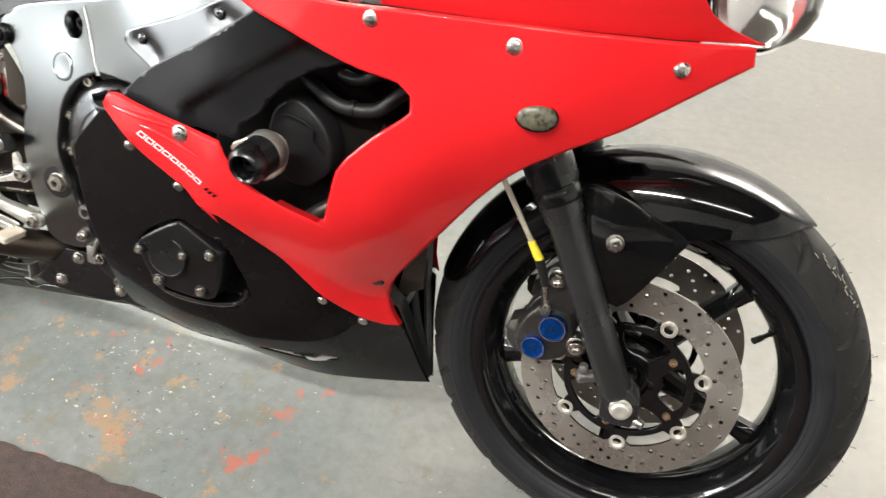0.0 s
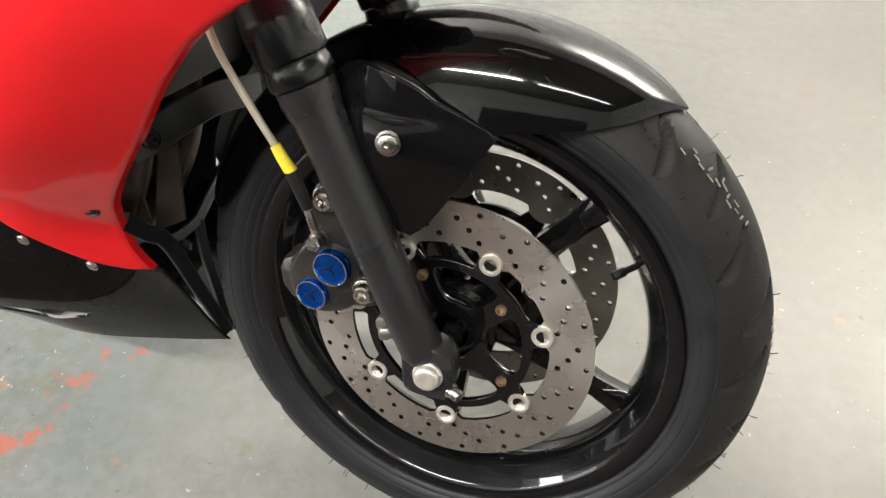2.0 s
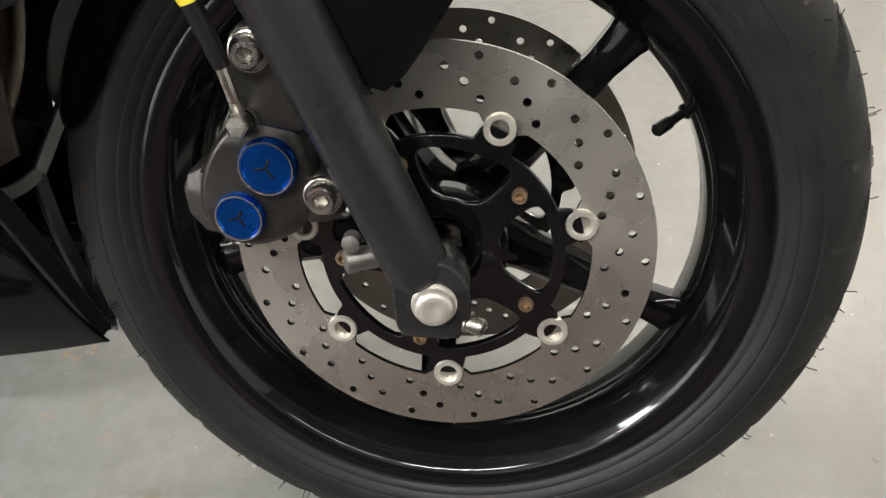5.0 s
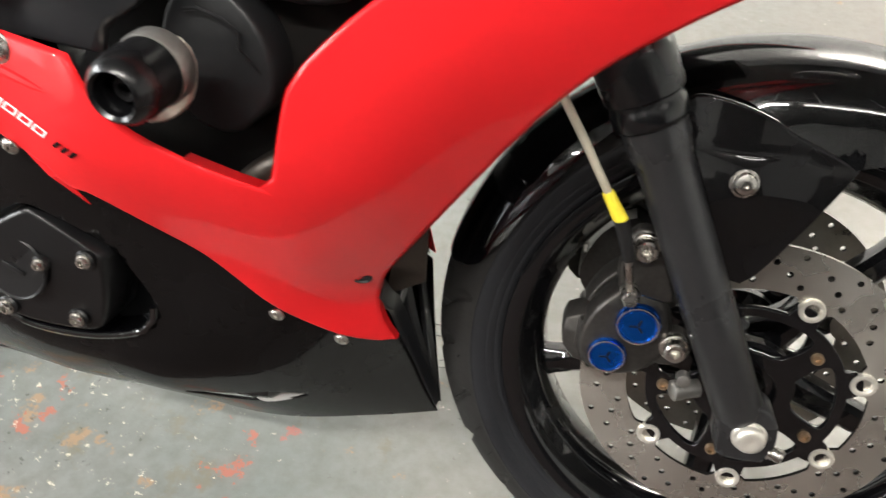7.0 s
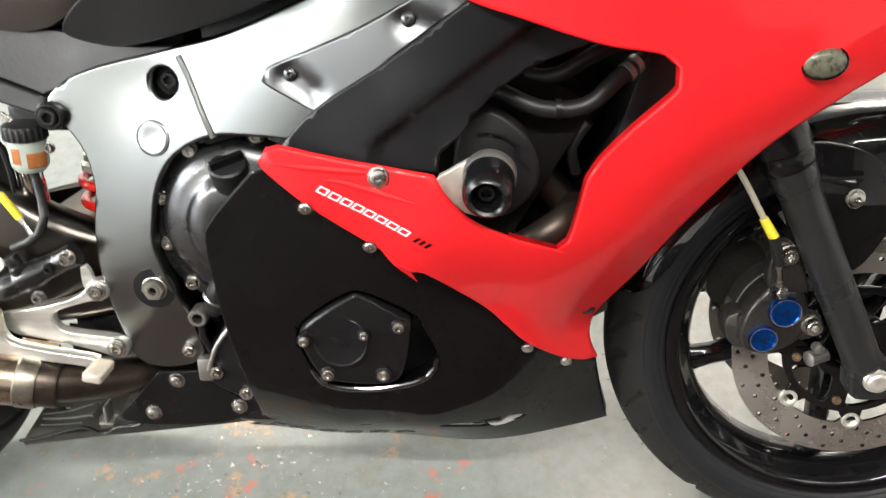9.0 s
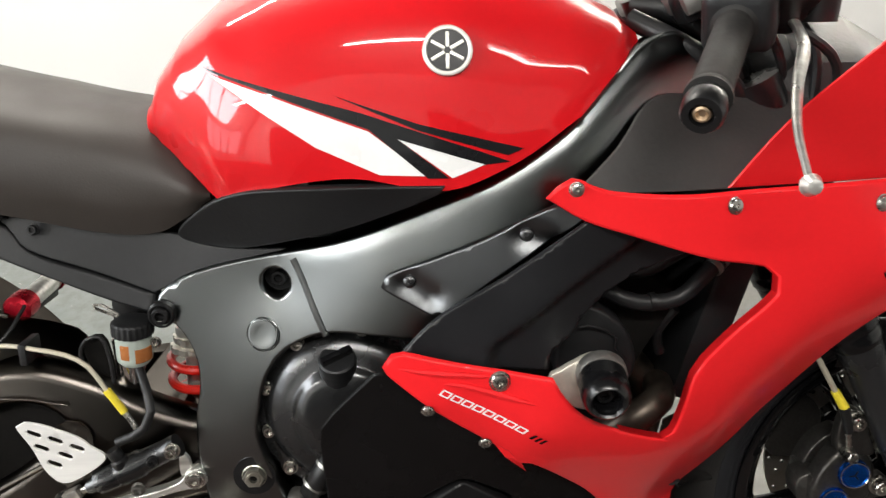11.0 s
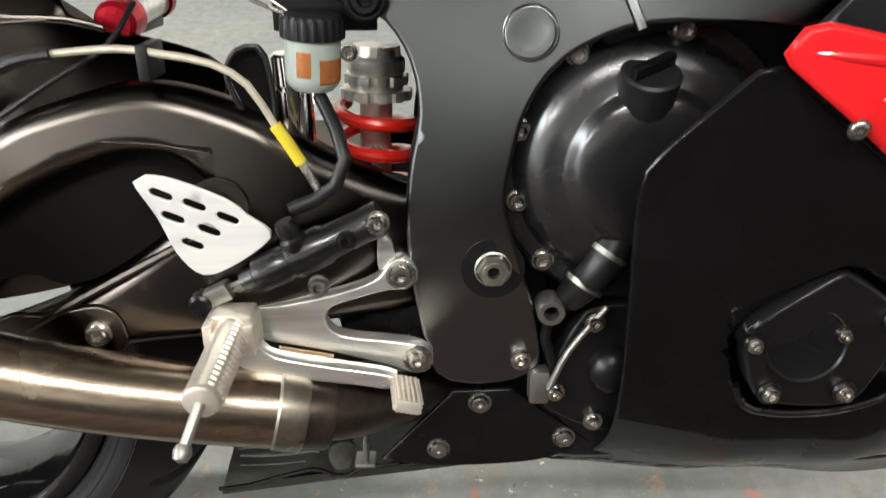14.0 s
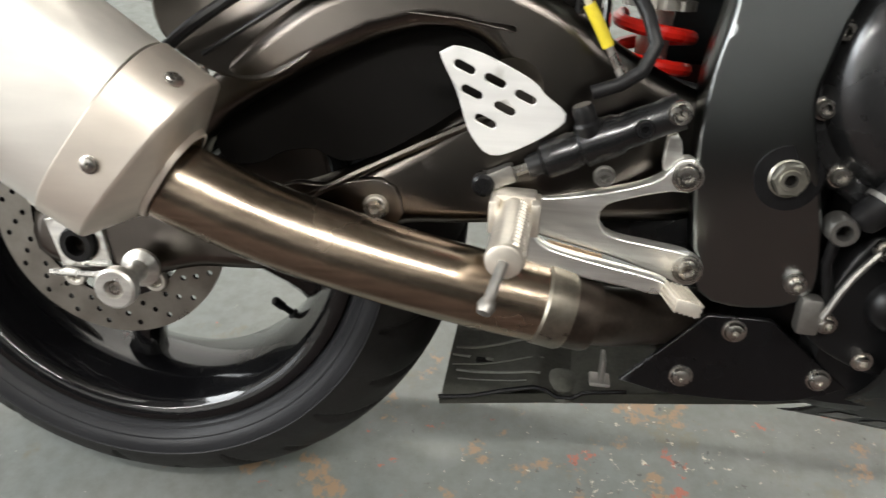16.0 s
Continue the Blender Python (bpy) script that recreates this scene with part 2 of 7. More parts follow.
PIPE = brushed("heat_tinted_steel_pipe", (0.40, 0.325, 0.25), 0.24, 0, stretch=30.0, var=0.22)
PIPE_DARK = surface("sooty_steel_pipe", (0.075, 0.060, 0.048), 0.38, metal=0.8, var=0.35, scale=30)
TITAN = brushed("bead_blasted_silencer", (0.80, 0.73, 0.64), 0.42, 0, stretch=8.0, var=0.06, metal=0.75)
SLEEVE = brushed("satin_silencer_sleeve", (0.82, 0.79, 0.73), 0.43, 0, stretch=8.0, var=0.06, metal=0.68)
SATIN_ARM = satin("satin_black_arm_coating", (0.130, 0.117, 0.105), 0.33, 0.10)
HUGGER = satin("satin_brown_black_hugger", (0.110, 0.097, 0.084), 0.46, 0.10)
CALIPER = surface("grey_caliper_casting", (0.058, 0.055, 0.051), 0.36, metal=0.75, var=0.45, relief=0.0003)
# pale fill that makes the cowl slit bright by colour
SLIT_PALE = surface("pale_slit_fill", (0.42, 0.41, 0.40), 0.45, metal=0.4, var=0.12, scale=60)
CHROME = surface("polished_chrome", (0.78, 0.77, 0.75), 0.10, metal=1.0, var=0.08)
BLUE = surface("blue_anodised_cap", (0.008, 0.12, 0.58), 0.26, metal=0.95, var=0.15, scale=50)
RED_ANO = surface("red_anodised_end", (0.55, 0.012, 0.03), 0.26, metal=0.7, var=0.15)
SPRING = surface("red_spring_coating", (0.70, 0.02, 0.012), 0.32, var=0.12, coat=0.5)
BRAID = surface("braided_hose_sleeve", (0.50, 0.46, 0.36), 0.42, metal=0.3, var=0.3, grain=900, relief=0.0006)
YELLOW = surface("yellow_crimp_sleeve", (0.74, 0.60, 0.04), 0.42, var=0.2)
WHITE_VINYL = surface("white_decal", (0.78, 0.78, 0.77), 0.30, var=0.04, coat=0.8)
BLACK_VINYL = surface("black_decal", (0.008, 0.008, 0.009), 0.3, var=0.1, coat=0.3, spec=0.2)
GREY_VINYL = surface("grey_decal", (0.32, 0.33, 0.315), 0.40, var=0.1)
SILVER_VINYL = surface("silver_decal", (0.70, 0.68, 0.62), 0.35, metal=0.3, var=0.1)
SEAT = surface("grey_black_seat_vinyl", (0.036, 0.0305, 0.0265), 0.50, var=0.10, grain=420, relief=0.0004, spec=0.4)
LENS = surface("smoked_indicator_lens", (0.085, 0.082, 0.055), 0.3, var=0.7, scale=110, coat=0.25)
FLUID = surface("stained_translucent_pot", (0.36, 0.41, 0.37), 0.35, var=0.12, scale=30)
AMBER = surface("amber_brake_fluid", (0.36, 0.13, 0.04), 0.25, var=0.2, scale=40)
MATT_BROWN = surface("brown_carpet_mat", (0.058, 0.039, 0.033), 0.95, var=0.5, scale=60, grain=400, relief=0.004)
WALL = surface("white_wall_paint", (0.80, 0.795, 0.775), 0.7, var=0.03, scale=2.0, relief=0.0008)
CEIL = surface("dark_unseen_ceiling", (0.10, 0.095, 0.085), 0.8, var=0.12, scale=2.0)
# for unseen dark surfaces added along the south wall
WALL_DARK = surface("unseen_wall_black", (0.018, 0.0175, 0.017), 0.75, var=0.25, scale=1.5)
FIXTURE = surface("white_lamp_housing", (0.75, 0.75, 0.74), 0.4, var=0.03)
FLOOR = floor_paint()


def glass(name, colour, rough=0.02):
    m, nt, bs = nodes_of(name)
    bs.inputs["Base Color"].default_value = (*colour, 1)
    bs.inputs["Roughness"].default_value = rough
    bs.inputs["Transmission Weight"].default_value = 1.0
    bs.inputs["IOR"].default_value = 1.45
    return m


GLASS = glass("clear_lens", (0.95, 0.95, 0.94))


def glowing(name, colour, strength):
    m, nt, bs = nodes_of(name)
    bs.inputs["Base Color"].default_value = (0.9, 0.9, 0.9, 1)
    bs.inputs["Emission Color"].default_value = (*colour, 1)
    bs.inputs["Emission Strength"].default_value = strength
    return m


TUBE = glowing("lit_tube", (1.0, 0.965, 0.91), 12.0)
# ---- tools for shapes ----
from mathutils import geometry


def true_normals(me, m, smooth):
    """Shades the face of a panel by the slope of the surface it follows, not by its triangles."""
    way = np.zeros(len(me.vertices) * 3)
    me.attributes["facing"].data.foreach_get("vector", way)
    me.attributes.remove(me.attributes["facing"])
    if not smooth:
        return
    way = way.reshape(-1, 3)
    if m is not None:
        way = way @ np.array(m.to_3x3().normalized()).T
    flat, at, of = np.zeros(len(me.polygons) * 3), np.zeros(len(me.loops), int), np.zeros(len(me.loops), int)
    me.polygons.foreach_get("normal", flat)
    me.loops.foreach_get("vertex_index", at)
    for p in me.polygons:
        of[p.loop_start:p.loop_start + p.loop_total] = p.index
    given = way[at]
    given[(given * flat.reshape(-1, 3)[of]).sum(1) < 0.4] = 0.0
    me.normals_split_custom_set([tuple(n) for n in given])


def part(name, bm, material, parent, label="", smooth=True, m=None):
    """Links a bmesh as one mesh object under a thing or part."""
    me = bpy.data.meshes.new(name)
    if m is not None:
        bm.transform(m)
    bmesh.ops.recalc_face_normals(bm, faces=bm.faces)
    if smooth:
        for f in bm.faces:
            f.smooth = True
        for e in bm.edges:
            if len(e.link_faces) == 2 and e.calc_face_angle(0.0) > 0.61:
                e.smooth = False
    bm.to_mesh(me)
    bm.free()
    if "facing" in me.attributes:
        true_normals(me, m, smooth)
    me.materials.append(material)
    ob = new(name, me)
    if parent is not None:
        ob.parent = parent
    if label:
        ob["label"] = label
    return ob


def again(ob, m, parent=None):
    """The same mesh once more, as an object of its own."""
    o = new(ob.name.split(".")[0], ob.data)
    o.parent = parent or ob.parent
    o.matrix_basis = m
    if "label" in ob:
        o["label"] = ob["label"]
    return o


def curve_through(pts, closed=False, step=0.012):
    """Points along a smooth line through pts; a point with a third value True is a corner (2D only)."""
    n, out = len(pts), []
    dim = 2 if len(pts[0]) == 2 or isinstance(pts[0][-1], bool) else 3
    sharp = [len(p) > dim and bool(p[dim]) for p in pts]
    v = [Vector(p[:dim]) for p in pts]
    for i in range(n if closed else n - 1):
        a, b = v[i], v[(i + 1) % n]
        p0 = a * 2 - b if (sharp[i] or (not closed and i == 0)) else v[i - 1]
        p3 = b * 2 - a if (sharp[(i + 1) % n] or (not closed and i == n - 2)) else v[(i + 2) % n]
        k = max(1, int((b - a).length / step))
        for j in range(k):
            t = j / k
            out.append(0.5 * ((2 * a) + (b - p0) * t + (2 * p0 - 5 * a + 4 * b - p3) * t * t + (3 * a - p0 - 3 * b + p3) * t ** 3))
    if not closed:
        out.append(v[-1])
    return out


def inside(p, loop):
    c, j = False, len(loop) - 1
    for i in range(len(loop)):
        a, b = loop[i], loop[j]
        if (a[1] > p[1]) != (b[1] > p[1]) and p[0] < (b[0] - a[0]) * (p[1] - a[1]) / (b[1] - a[1]) + a[0]:
            c = not c
        j = i
    return c


def circle(x, z, r, n=12, a0=0.0):
    return [Vector((x + r * math.cos(a0 + 2 * math.pi * i / n), z + r * math.sin(a0 + 2 * math.pi * i / n))) for i in range(n)]


def slot(x, z, length, r, angle, n=5):
    """A rounded slot about (x, z), along angle in degrees."""
    a, out = radians(angle), []
    for s in (1, -1):
        cx, cz = x + s * (length / 2 - r) * math.cos(a), z + s * (length / 2 - r) * math.sin(a)
        for i in range(n + 1):
            b = a + (0 if s > 0 else math.pi) - math.pi / 2 + math.pi * i / n
            out.append(Vector((cx + r * math.cos(b), cz + r * math.sin(b))))
    return out


def inset(loop, d):
    area = sum(loop[i - 1][0] * loop[i][1] - loop[i][0] * loop[i - 1][1] for i in range(len(loop)))
    s, out = (1 if area > 0 else -1), []
    for i in range(len(loop)):
        a, b, c = loop[i - 1], loop[i], loop[(i + 1) % len(loop)]
        t = (c - a)
        t = t.normalized() if t.length > 1e-9 else Vector((1, 0))
        out.append(b + Vector((-t[1], t[0])) * d * s)
    return out


def sheet(outline, depth=None, thick=0.004, holes=(), grid=0.02, lip=0.0015, back=None):
    """A plate in the x-z plane with true thickness and rounded edges. depth(x, z) gives the y of its outer face (towards -y)."""
    depth = depth or (lambda x, z: 0.0)
    loops = [outline] + list(holes)
    pts, edges = [], []

    def add(lp):
        s = len(pts)
        pts.extend(Vector(p) for p in lp)
        edges.extend((s + i, s + (i + 1) % len(lp)) for i in range(len(lp)))
    for lp in loops:
        add(lp)
    steps = (0.14, 0.5, 1.0) if lip >= 0.002 else ((1.0,) if lip > 0 else ())
    for f in steps:
        for k, lp in enumerate(loops):
            ring = inset(lp, lip * f * (1 if k == 0 else -1))
            pts.extend(p for p in ring if inside(p, outline) and not any(inside(p, h) for h in holes))
    xs, zs = [p[0] for p in outline], [p[1] for p in outline]
    if grid:
        core = inset(outline, grid * 0.45 + lip)
        nx, nz = int((max(xs) - min(xs)) / grid), int((max(zs) - min(zs)) / grid)
        for i in range(1, nx + 1):
            for j in range(1, nz + 1):
                p = Vector((min(xs) + i * grid + (0.5 * grid if j % 2 else 0), min(zs) + j * grid))
                if inside(p, core) and inside(p, outline) and not any(inside(p, h) for h in holes):
                    pts.append(p)
    verts, _, tris, orig, _, _ = geometry.delaunay_2d_cdt(pts, edges, [], 0, 1e-6)
    gap, way = np.full(len(verts), 1.0), np.zeros((len(verts), 2))
    if lip > 0:
        v = np.array([(p[0], p[1]) for p in verts])
        for k, lp in enumerate(loops):
            a = np.array([(p[0], p[1]) for p in lp])
            b = np.roll(a, -1, 0)
            d = b - a
            ll = (d ** 2).sum(1) + 1e-15
            t = np.clip(((v[:, None] - a[None]) * d[None]).sum(-1) / ll, 0, 1)
            far = np.sqrt(((v[:, None] - a[None] - t[..., None] * d[None]) ** 2).sum(-1))
            at = far.argmin(1)
            turn = 1 if ((a * np.roll(b, 1, 1) * (1, -1)).sum() > 0) == (k == 0) else -1
            aside = np.stack([-d[:, 1], d[:, 0]], 1) / np.sqrt(ll)[:, None] * turn
            near = far.min(1) < gap
            gap[near], way[near] = far.min(1)[near], aside[at][near]
    bm = bmesh.new()
    facing_layer = bm.verts.layers.float_vector.new("facing")
    front, rear, e = [], [], 0.0012
    for v, g, w in zip(verts, gap, way):
        y = depth(v[0], v[1])
        drop = lip - math.sqrt(max(0.0, lip ** 2 - (lip - g) ** 2)) if g < lip else 0.0
        front.append(bm.verts.new((v[0], y + drop, v[1])))
        fall = 0.0
        if g < lip:
            q = max(g, lip * 0.08)
            fall = -(lip - q) / math.sqrt(lip ** 2 - (lip - q) ** 2)
        sx = (depth(v[0] + e, v[1]) - depth(v[0] - e, v[1])) / (2 * e) + fall * w[0]
        sz = (depth(v[0], v[1] + e) - depth(v[0], v[1] - e)) / (2 * e) + fall * w[1]
        front[-1][facing_layer] = Vector((sx, -1.0, sz)).normalized()
        rear.append(bm.verts.new((v[0], (y + max(thick, lip + 0.0005)) if back is None else max(back(v[0], v[1]), y + 0.002), v[1])))
    count = {}
    for t in tris:
        c = (verts[t[0]] + verts[t[1]] + verts[t[2]]) / 3
        if not inside(c, outline) or any(inside(c, h) for h in holes):
            continue
        bm.faces.new([front[i] for i in t])
        bm.faces.new([rear[i] for i in reversed(t)])
        for i in range(3):
            e = (t[i], t[(i + 1) % 3])
            if (e[1], e[0]) in count:
                del count[(e[1], e[0])]
            else:
                count[e] = True
    for a, b in count:
        bm.faces.new((front[b], front[a], rear[a], rear[b]))
    for v in [v for v in bm.verts if not v.link_faces]:
        bm.verts.remove(v)
    return bm


def fitted(ctrl, ease=2e-4):
    """A smooth surface y(x, z) through a few control points (thin plate)."""
    c = np.array(ctrl, float)
    n = len(c)

    def u(r2):
        return np.where(r2 > 1e-12, 0.5 * r2 * np.log(r2 + 1e-12), 0.0)
    d2 = ((c[:, None, :2] - c[None, :, :2]) ** 2).sum(-1)
    a = np.zeros((n + 3, n + 3))
    a[:n, :n] = u(d2) + np.eye(n) * ease
    a[:n, n], a[:n, n + 1:] = 1, c[:, :2]
    a[n, :n], a[n + 1:, :n] = 1, c[:, :2].T
    w = np.linalg.solve(a, np.r_[c[:, 2], 0, 0, 0])

    def at(x, z):
        r2 = (c[:, 0] - x) ** 2 + (c[:, 1] - z) ** 2
        return float(w[:n] @ u(r2) + w[n] + w[n + 1] * x + w[n + 2] * z)
    return at


def lathe(profile, seg=32, m=None, closed=False, a0=0.0, a1=2 * math.pi):
    """Turns (radius, height) rows about the y axis; height runs along -y, towards the right side."""
    bm, rings, full = bmesh.new(), [], abs(a1 - a0 - 2 * math.pi) < 1e-6
    for r, h in profile:
        if r < 1e-6:
            rings.append([bm.verts.new((0, -h, 0))])
        else:
            rings.append([bm.verts.new((r * math.cos(a0 + (a1 - a0) * i / seg), -h, r * math.sin(a0 + (a1 - a0) * i / seg))) for i in range(seg if full else seg + 1)])
    pairs = list(zip(rings, rings[1:])) + ([(rings[-1], rings[0])] if closed else [])
    for p, q in pairs:
        k = max(len(p), len(q))
        for i in range(k if full else k - 1):
            j = (i + 1) % k
            f = [p[i % len(p)], p[j % len(p)], q[j % len(q)], q[i % len(q)]]
            f = list(dict.fromkeys(f))
            if len(f) > 2:
                bm.faces.new(f)
    if m is not None:
        bm.transform(m)
    return bm


def aim(at, towards):
    """A pose at a point whose -y looks along a direction: for things turned by lathe()."""
    q = Vector(towards).normalized().to_track_quat("-Y", "Z")
    return Matrix.Translation(at) @ q.to_matrix().to_4x4()


def sweep(path, radius, seg=10, caps=True, step=0.012, flat=1.0):
    """A tube along a smooth path. radius: a number, or a function of 0..1."""
    pts = curve_through(path, step=step) if step else [Vector(p) for p in path]
    bm, rings, up = bmesh.new(), [], None
    n = len(pts)
    for i, p in enumerate(pts):
        t = (pts[min(i + 1, n - 1)] - pts[max(i - 1, 0)]).normalized()
        if up is None:
            up = t.orthogonal().normalized()
        up = (up - t * up.dot(t)).normalized()
        side = t.cross(up)
        r = radius(i / (n - 1)) if callable(radius) else radius
        rings.append([bm.verts.new(p + (up * math.cos(2 * math.pi * k / seg) * flat + side * math.sin(2 * math.pi * k / seg)) * r) for k in range(seg)])
    for a, b in zip(rings, rings[1:]):
        for k in range(seg):
            bm.faces.new((a[k], a[(k + 1) % seg], b[(k + 1) % seg], b[k]))
    if caps:
        bm.faces.new(rings[0][::-1])
        bm.faces.new(rings[-1])
    return bm


def skin(rings, caps=True, closed=True):
    """A skin over rings of equal length."""
    bm = bmesh.new()
    vs = [[bm.verts.new(p) for p in r] for r in rings]
    for a, b in zip(vs, vs[1:]):
        k = len(a)
        for i in range(k if closed else k - 1):
            bm.faces.new((a[i], a[(i + 1) % k], b[(i + 1) % k], b[i]))
    if caps:
        bm.faces.new(vs[0][::-1])
        bm.faces.new(vs[-1])
    return bm


def block(x0, x1, y0, y1, z0, z1, bevel=0.004, seg=2):
    bm = bmesh.new()
    bmesh.ops.create_cube(bm, size=1.0)
    bm.transform(Matrix.Translation(((x0 + x1) / 2, (y0 + y1) / 2, (z0 + z1) / 2)) @ Matrix.Diagonal((x1 - x0, y1 - y0, z1 - z0, 1)))
    if bevel:
        bmesh.ops.bevel(bm, geom=bm.edges[:], offset=bevel, segments=seg, affect="EDGES", profile=0.6)
    return bm


def joined(*parts):
    """Several bmeshes of one part, in one."""
    bm, me = bmesh.new(), bpy.data.meshes.new("tmp")
    for p in parts:
        p.to_mesh(me)
        bm.from_mesh(me)
        p.free()
    bpy.data.meshes.remove(me)
    return bm


def socket_bolt(r, h, hexa=True):
    """A cap bolt with a hexagon recess, head towards -y, seated at the origin."""
    prof = [(r * 1.25, 0.0), (r * 1.25, 0.0012), (r, 0.0014), (r, h - 0.0015), (r * 0.86, h), (r * 0.55, h)]
    bm = lathe(prof, 18)
    n = 6
    top = [bm.verts.new((r * 0.55 * math.cos(2 * math.pi * i / n), -h, r * 0.55 * math.sin(2 * math.pi * i / n))) for i in range(n)]
    low = [bm.verts.new((v.co.x * 0.96, -h * 0.35, v.co.z * 0.96)) for v in top]
    for i in range(n):
        bm.faces.new((top[i], top[(i + 1) % n], low[(i + 1) % n], low[i]))
    bm.faces.new(low)
    return bm


def dome_bolt(r, h):
    return lathe([(r * 1.2, 0), (r * 1.2, 0.001), (r, 0.0014), (r, h * 0.45), (r * 0.85, h * 0.8), (r * 0.5, h), (r * 0.28, h), (r * 0.25, h * 0.5), (0, h * 0.5)], 18)


def hex_nut(r, h, hole=0.5):
    rows = [(r, 0.0), (r, h * 0.8), (r * 0.9, h), (r * hole, h), (r * hole * 0.9, h * 0.2), (0, h * 0.2)]
    return lathe(rows[:3], 6) if hole == 0 else joined(lathe(rows[:3], 6), lathe([(r * 0.9, h), (r * hole, h), (r * hole * 0.9, h * 0.2), (0, h * 0.2)], 6))
# ---- the garage ----
# the second, lower opening is unseen, added to brighten low reflections
HIGH, WEST, WINDOWS = 3.5, -2.9, ((-2.60, 0.53, 1.66, 2.68), (-3.45, -1.0, 0.46, 1.54))


def room():
    def slab(name, x0, x1, y0, y1, z0, z1, mat, label, cat):
        o = part(name, block(x0, x1, y0, y1, z0, z1, 0), mat, None, smooth=False)
        return tagged(o, label, cat, kind="structure")
    slab("floor", WEST, 5.0, -3.6, 1.9, -0.12, 0.0, FLOOR, "worn grey-green painted concrete garage floor with rusty patches", "floor")
    slab("wall_north", WEST - 0.15, 5.2, 1.9, 2.05, -0.12, HIGH, WALL, "plain white painted wall behind the motorcycle", "wall")
    slab("wall_south", WEST - 0.15, 5.2, -3.75, -3.6, -0.12, HIGH, WALL, "white painted garage wall", "wall")
    # added dark panel, out of view, that darkens reflections in the front parts
    slab("wall_south_dark_panel", 0.55, 3.4, -3.597, -3.57, 0.0, 2.25, WALL_DARK, "black panel added to the unseen garage wall", "door")
    # unseen dark band, added so metal and gloss reflect darkness from here
    slab("wall_south_dark_band", -1.9, 5.2, -3.75, -3.597, -0.12, 1.57, WALL_DARK, "black band added low along the unseen garage wall", "wall")
    (u0, u1, u2, u3), (l0, l1, l2, l3) = WINDOWS
    bits = [(-3.6, 1.9, -0.12, l2), (-3.6, l0, l2, l3), (l1, 1.9, l2, l3), (-3.6, 1.9, l3, u2), (-3.6, u0, u2, u3), (u1, 1.9, u2, u3), (-3.6, 1.9, u3, HIGH)]
    wall = joined(*[block(WEST - 0.15, WEST, p0, p1, z0, z1, 0) for p0, p1, z0, z1 in bits])
    tagged(part("wall_west", wall, WALL, None, smooth=False), "white garage wall with two wide window openings", "wall", kind="structure")
    for n, (y0, y1, z0, z1) in enumerate(WINDOWS):
        window = new("window_%d" % (n + 1))
        window.matrix_world = pose(WEST - 0.06, 0, 0)
        tagged(window, "wide window with white painted bars", "window", kind="structure")
        for k in range(5):
            y = y0 + (y1 - y0) * k / 4
            part("window_bar", block(-0.03, 0.03, max(y0, y - 0.022), min(y1, y + 0.022), z0, z1, 0.004), FIXTURE, window)
        for z in (z0 + 0.022, z1 - 0.022):
            part("window_rail", block(-0.034, 0.034, y0, y1, z - 0.022, z + 0.022, 0.004), FIXTURE, window)
    slab("wall_east", 5.0, 5.15, -3.6, 1.9, -0.12, HIGH, WALL, "plain white painted garage side wall", "wall")
    # unseen ceiling, coloured dark to give dark reflections from above
    slab("ceiling", WEST - 0.15, 5.2, -3.75, 2.05, HIGH, HIGH + 0.1, CEIL, "dark unseen garage ceiling", "ceiling")
    # the low lamp near the north wall is an added washer
    for tx, ty, tz in TUBES:
        lamp = new("tube_lamp")
        lamp.matrix_world = pose(tx, ty, tz)
        tagged(lamp, "white fluorescent tube lamp hung out of view below the ceiling", "lamp", group="ceiling tube lamps")
        part("tube", lathe([(0.0, -0.70), (0.019, -0.70), (0.019, 0.70), (0.0, 0.70)], 20, m=Matrix.Translation((0, 0, -0.085)) @ Matrix.Rotation(radians(90), 4, "Z")), TUBE, lamp, "lit white fluorescent tube")
        for s in (-0.70, 0.70):
            part("tube_holder", block(s - 0.012, s + 0.012, -0.02, 0.02, -0.11, -0.05, 0.004), FIXTURE, lamp)
        part("housing", block(-0.76, 0.76, -0.06, 0.06, -0.05, 0.02, 0.006), FIXTURE, lamp)
        for s in (-0.5, 0.5):
            part("hanger", block(s - 0.012, s + 0.012, -0.012, 0.012, 0.02, HIGH - tz, 0.002), FIXTURE, lamp)


room()


def carpet():
    """A thin ribbed carpet mat with a frayed edge."""
    bm, rng = bmesh.new(), random.Random(4)
    # only the near edge shows; its unseen spread is added to darken reflections
    x0, x1, y0, y1, nx, ny = -2.85, 4.9, -3.5, -0.213, 380, 120
    grid = []
    for i in range(nx + 1):
        row = []
        for j in range(ny + 1):
            x, y = x0 + (x1 - x0) * i / nx, y0 + (y1 - y0) * j / ny
            if j == ny:
                y += rng.uniform(-0.004, 0.004)
            if i == nx:
                x += rng.uniform(-0.004, 0.004)
            row.append(bm.verts.new((x, y, 0.006 + (0.0018 if j % 2 else 0.0) + rng.uniform(-0.0008, 0.0008))))
        grid.append(row)
    for i in range(nx):
        for j in range(ny):
            bm.faces.new((grid[i][j], grid[i + 1][j], grid[i + 1][j + 1], grid[i][j + 1]))
    rim = [e for e in bm.edges if e.is_boundary]
    out = bmesh.ops.extrude_edge_only(bm, edges=rim)["geom"]
    for v in out:
        if isinstance(v, bmesh.types.BMVert):
            v.co.z = 0.0
    tagged(part("carpet_mat", bm, MATT_BROWN, None), "dark brown ribbed carpet mat lying on the floor", "mat")


carpet()
# ---- the motorcycle ----
LEAN = 16.0
bike = new("motorcycle")
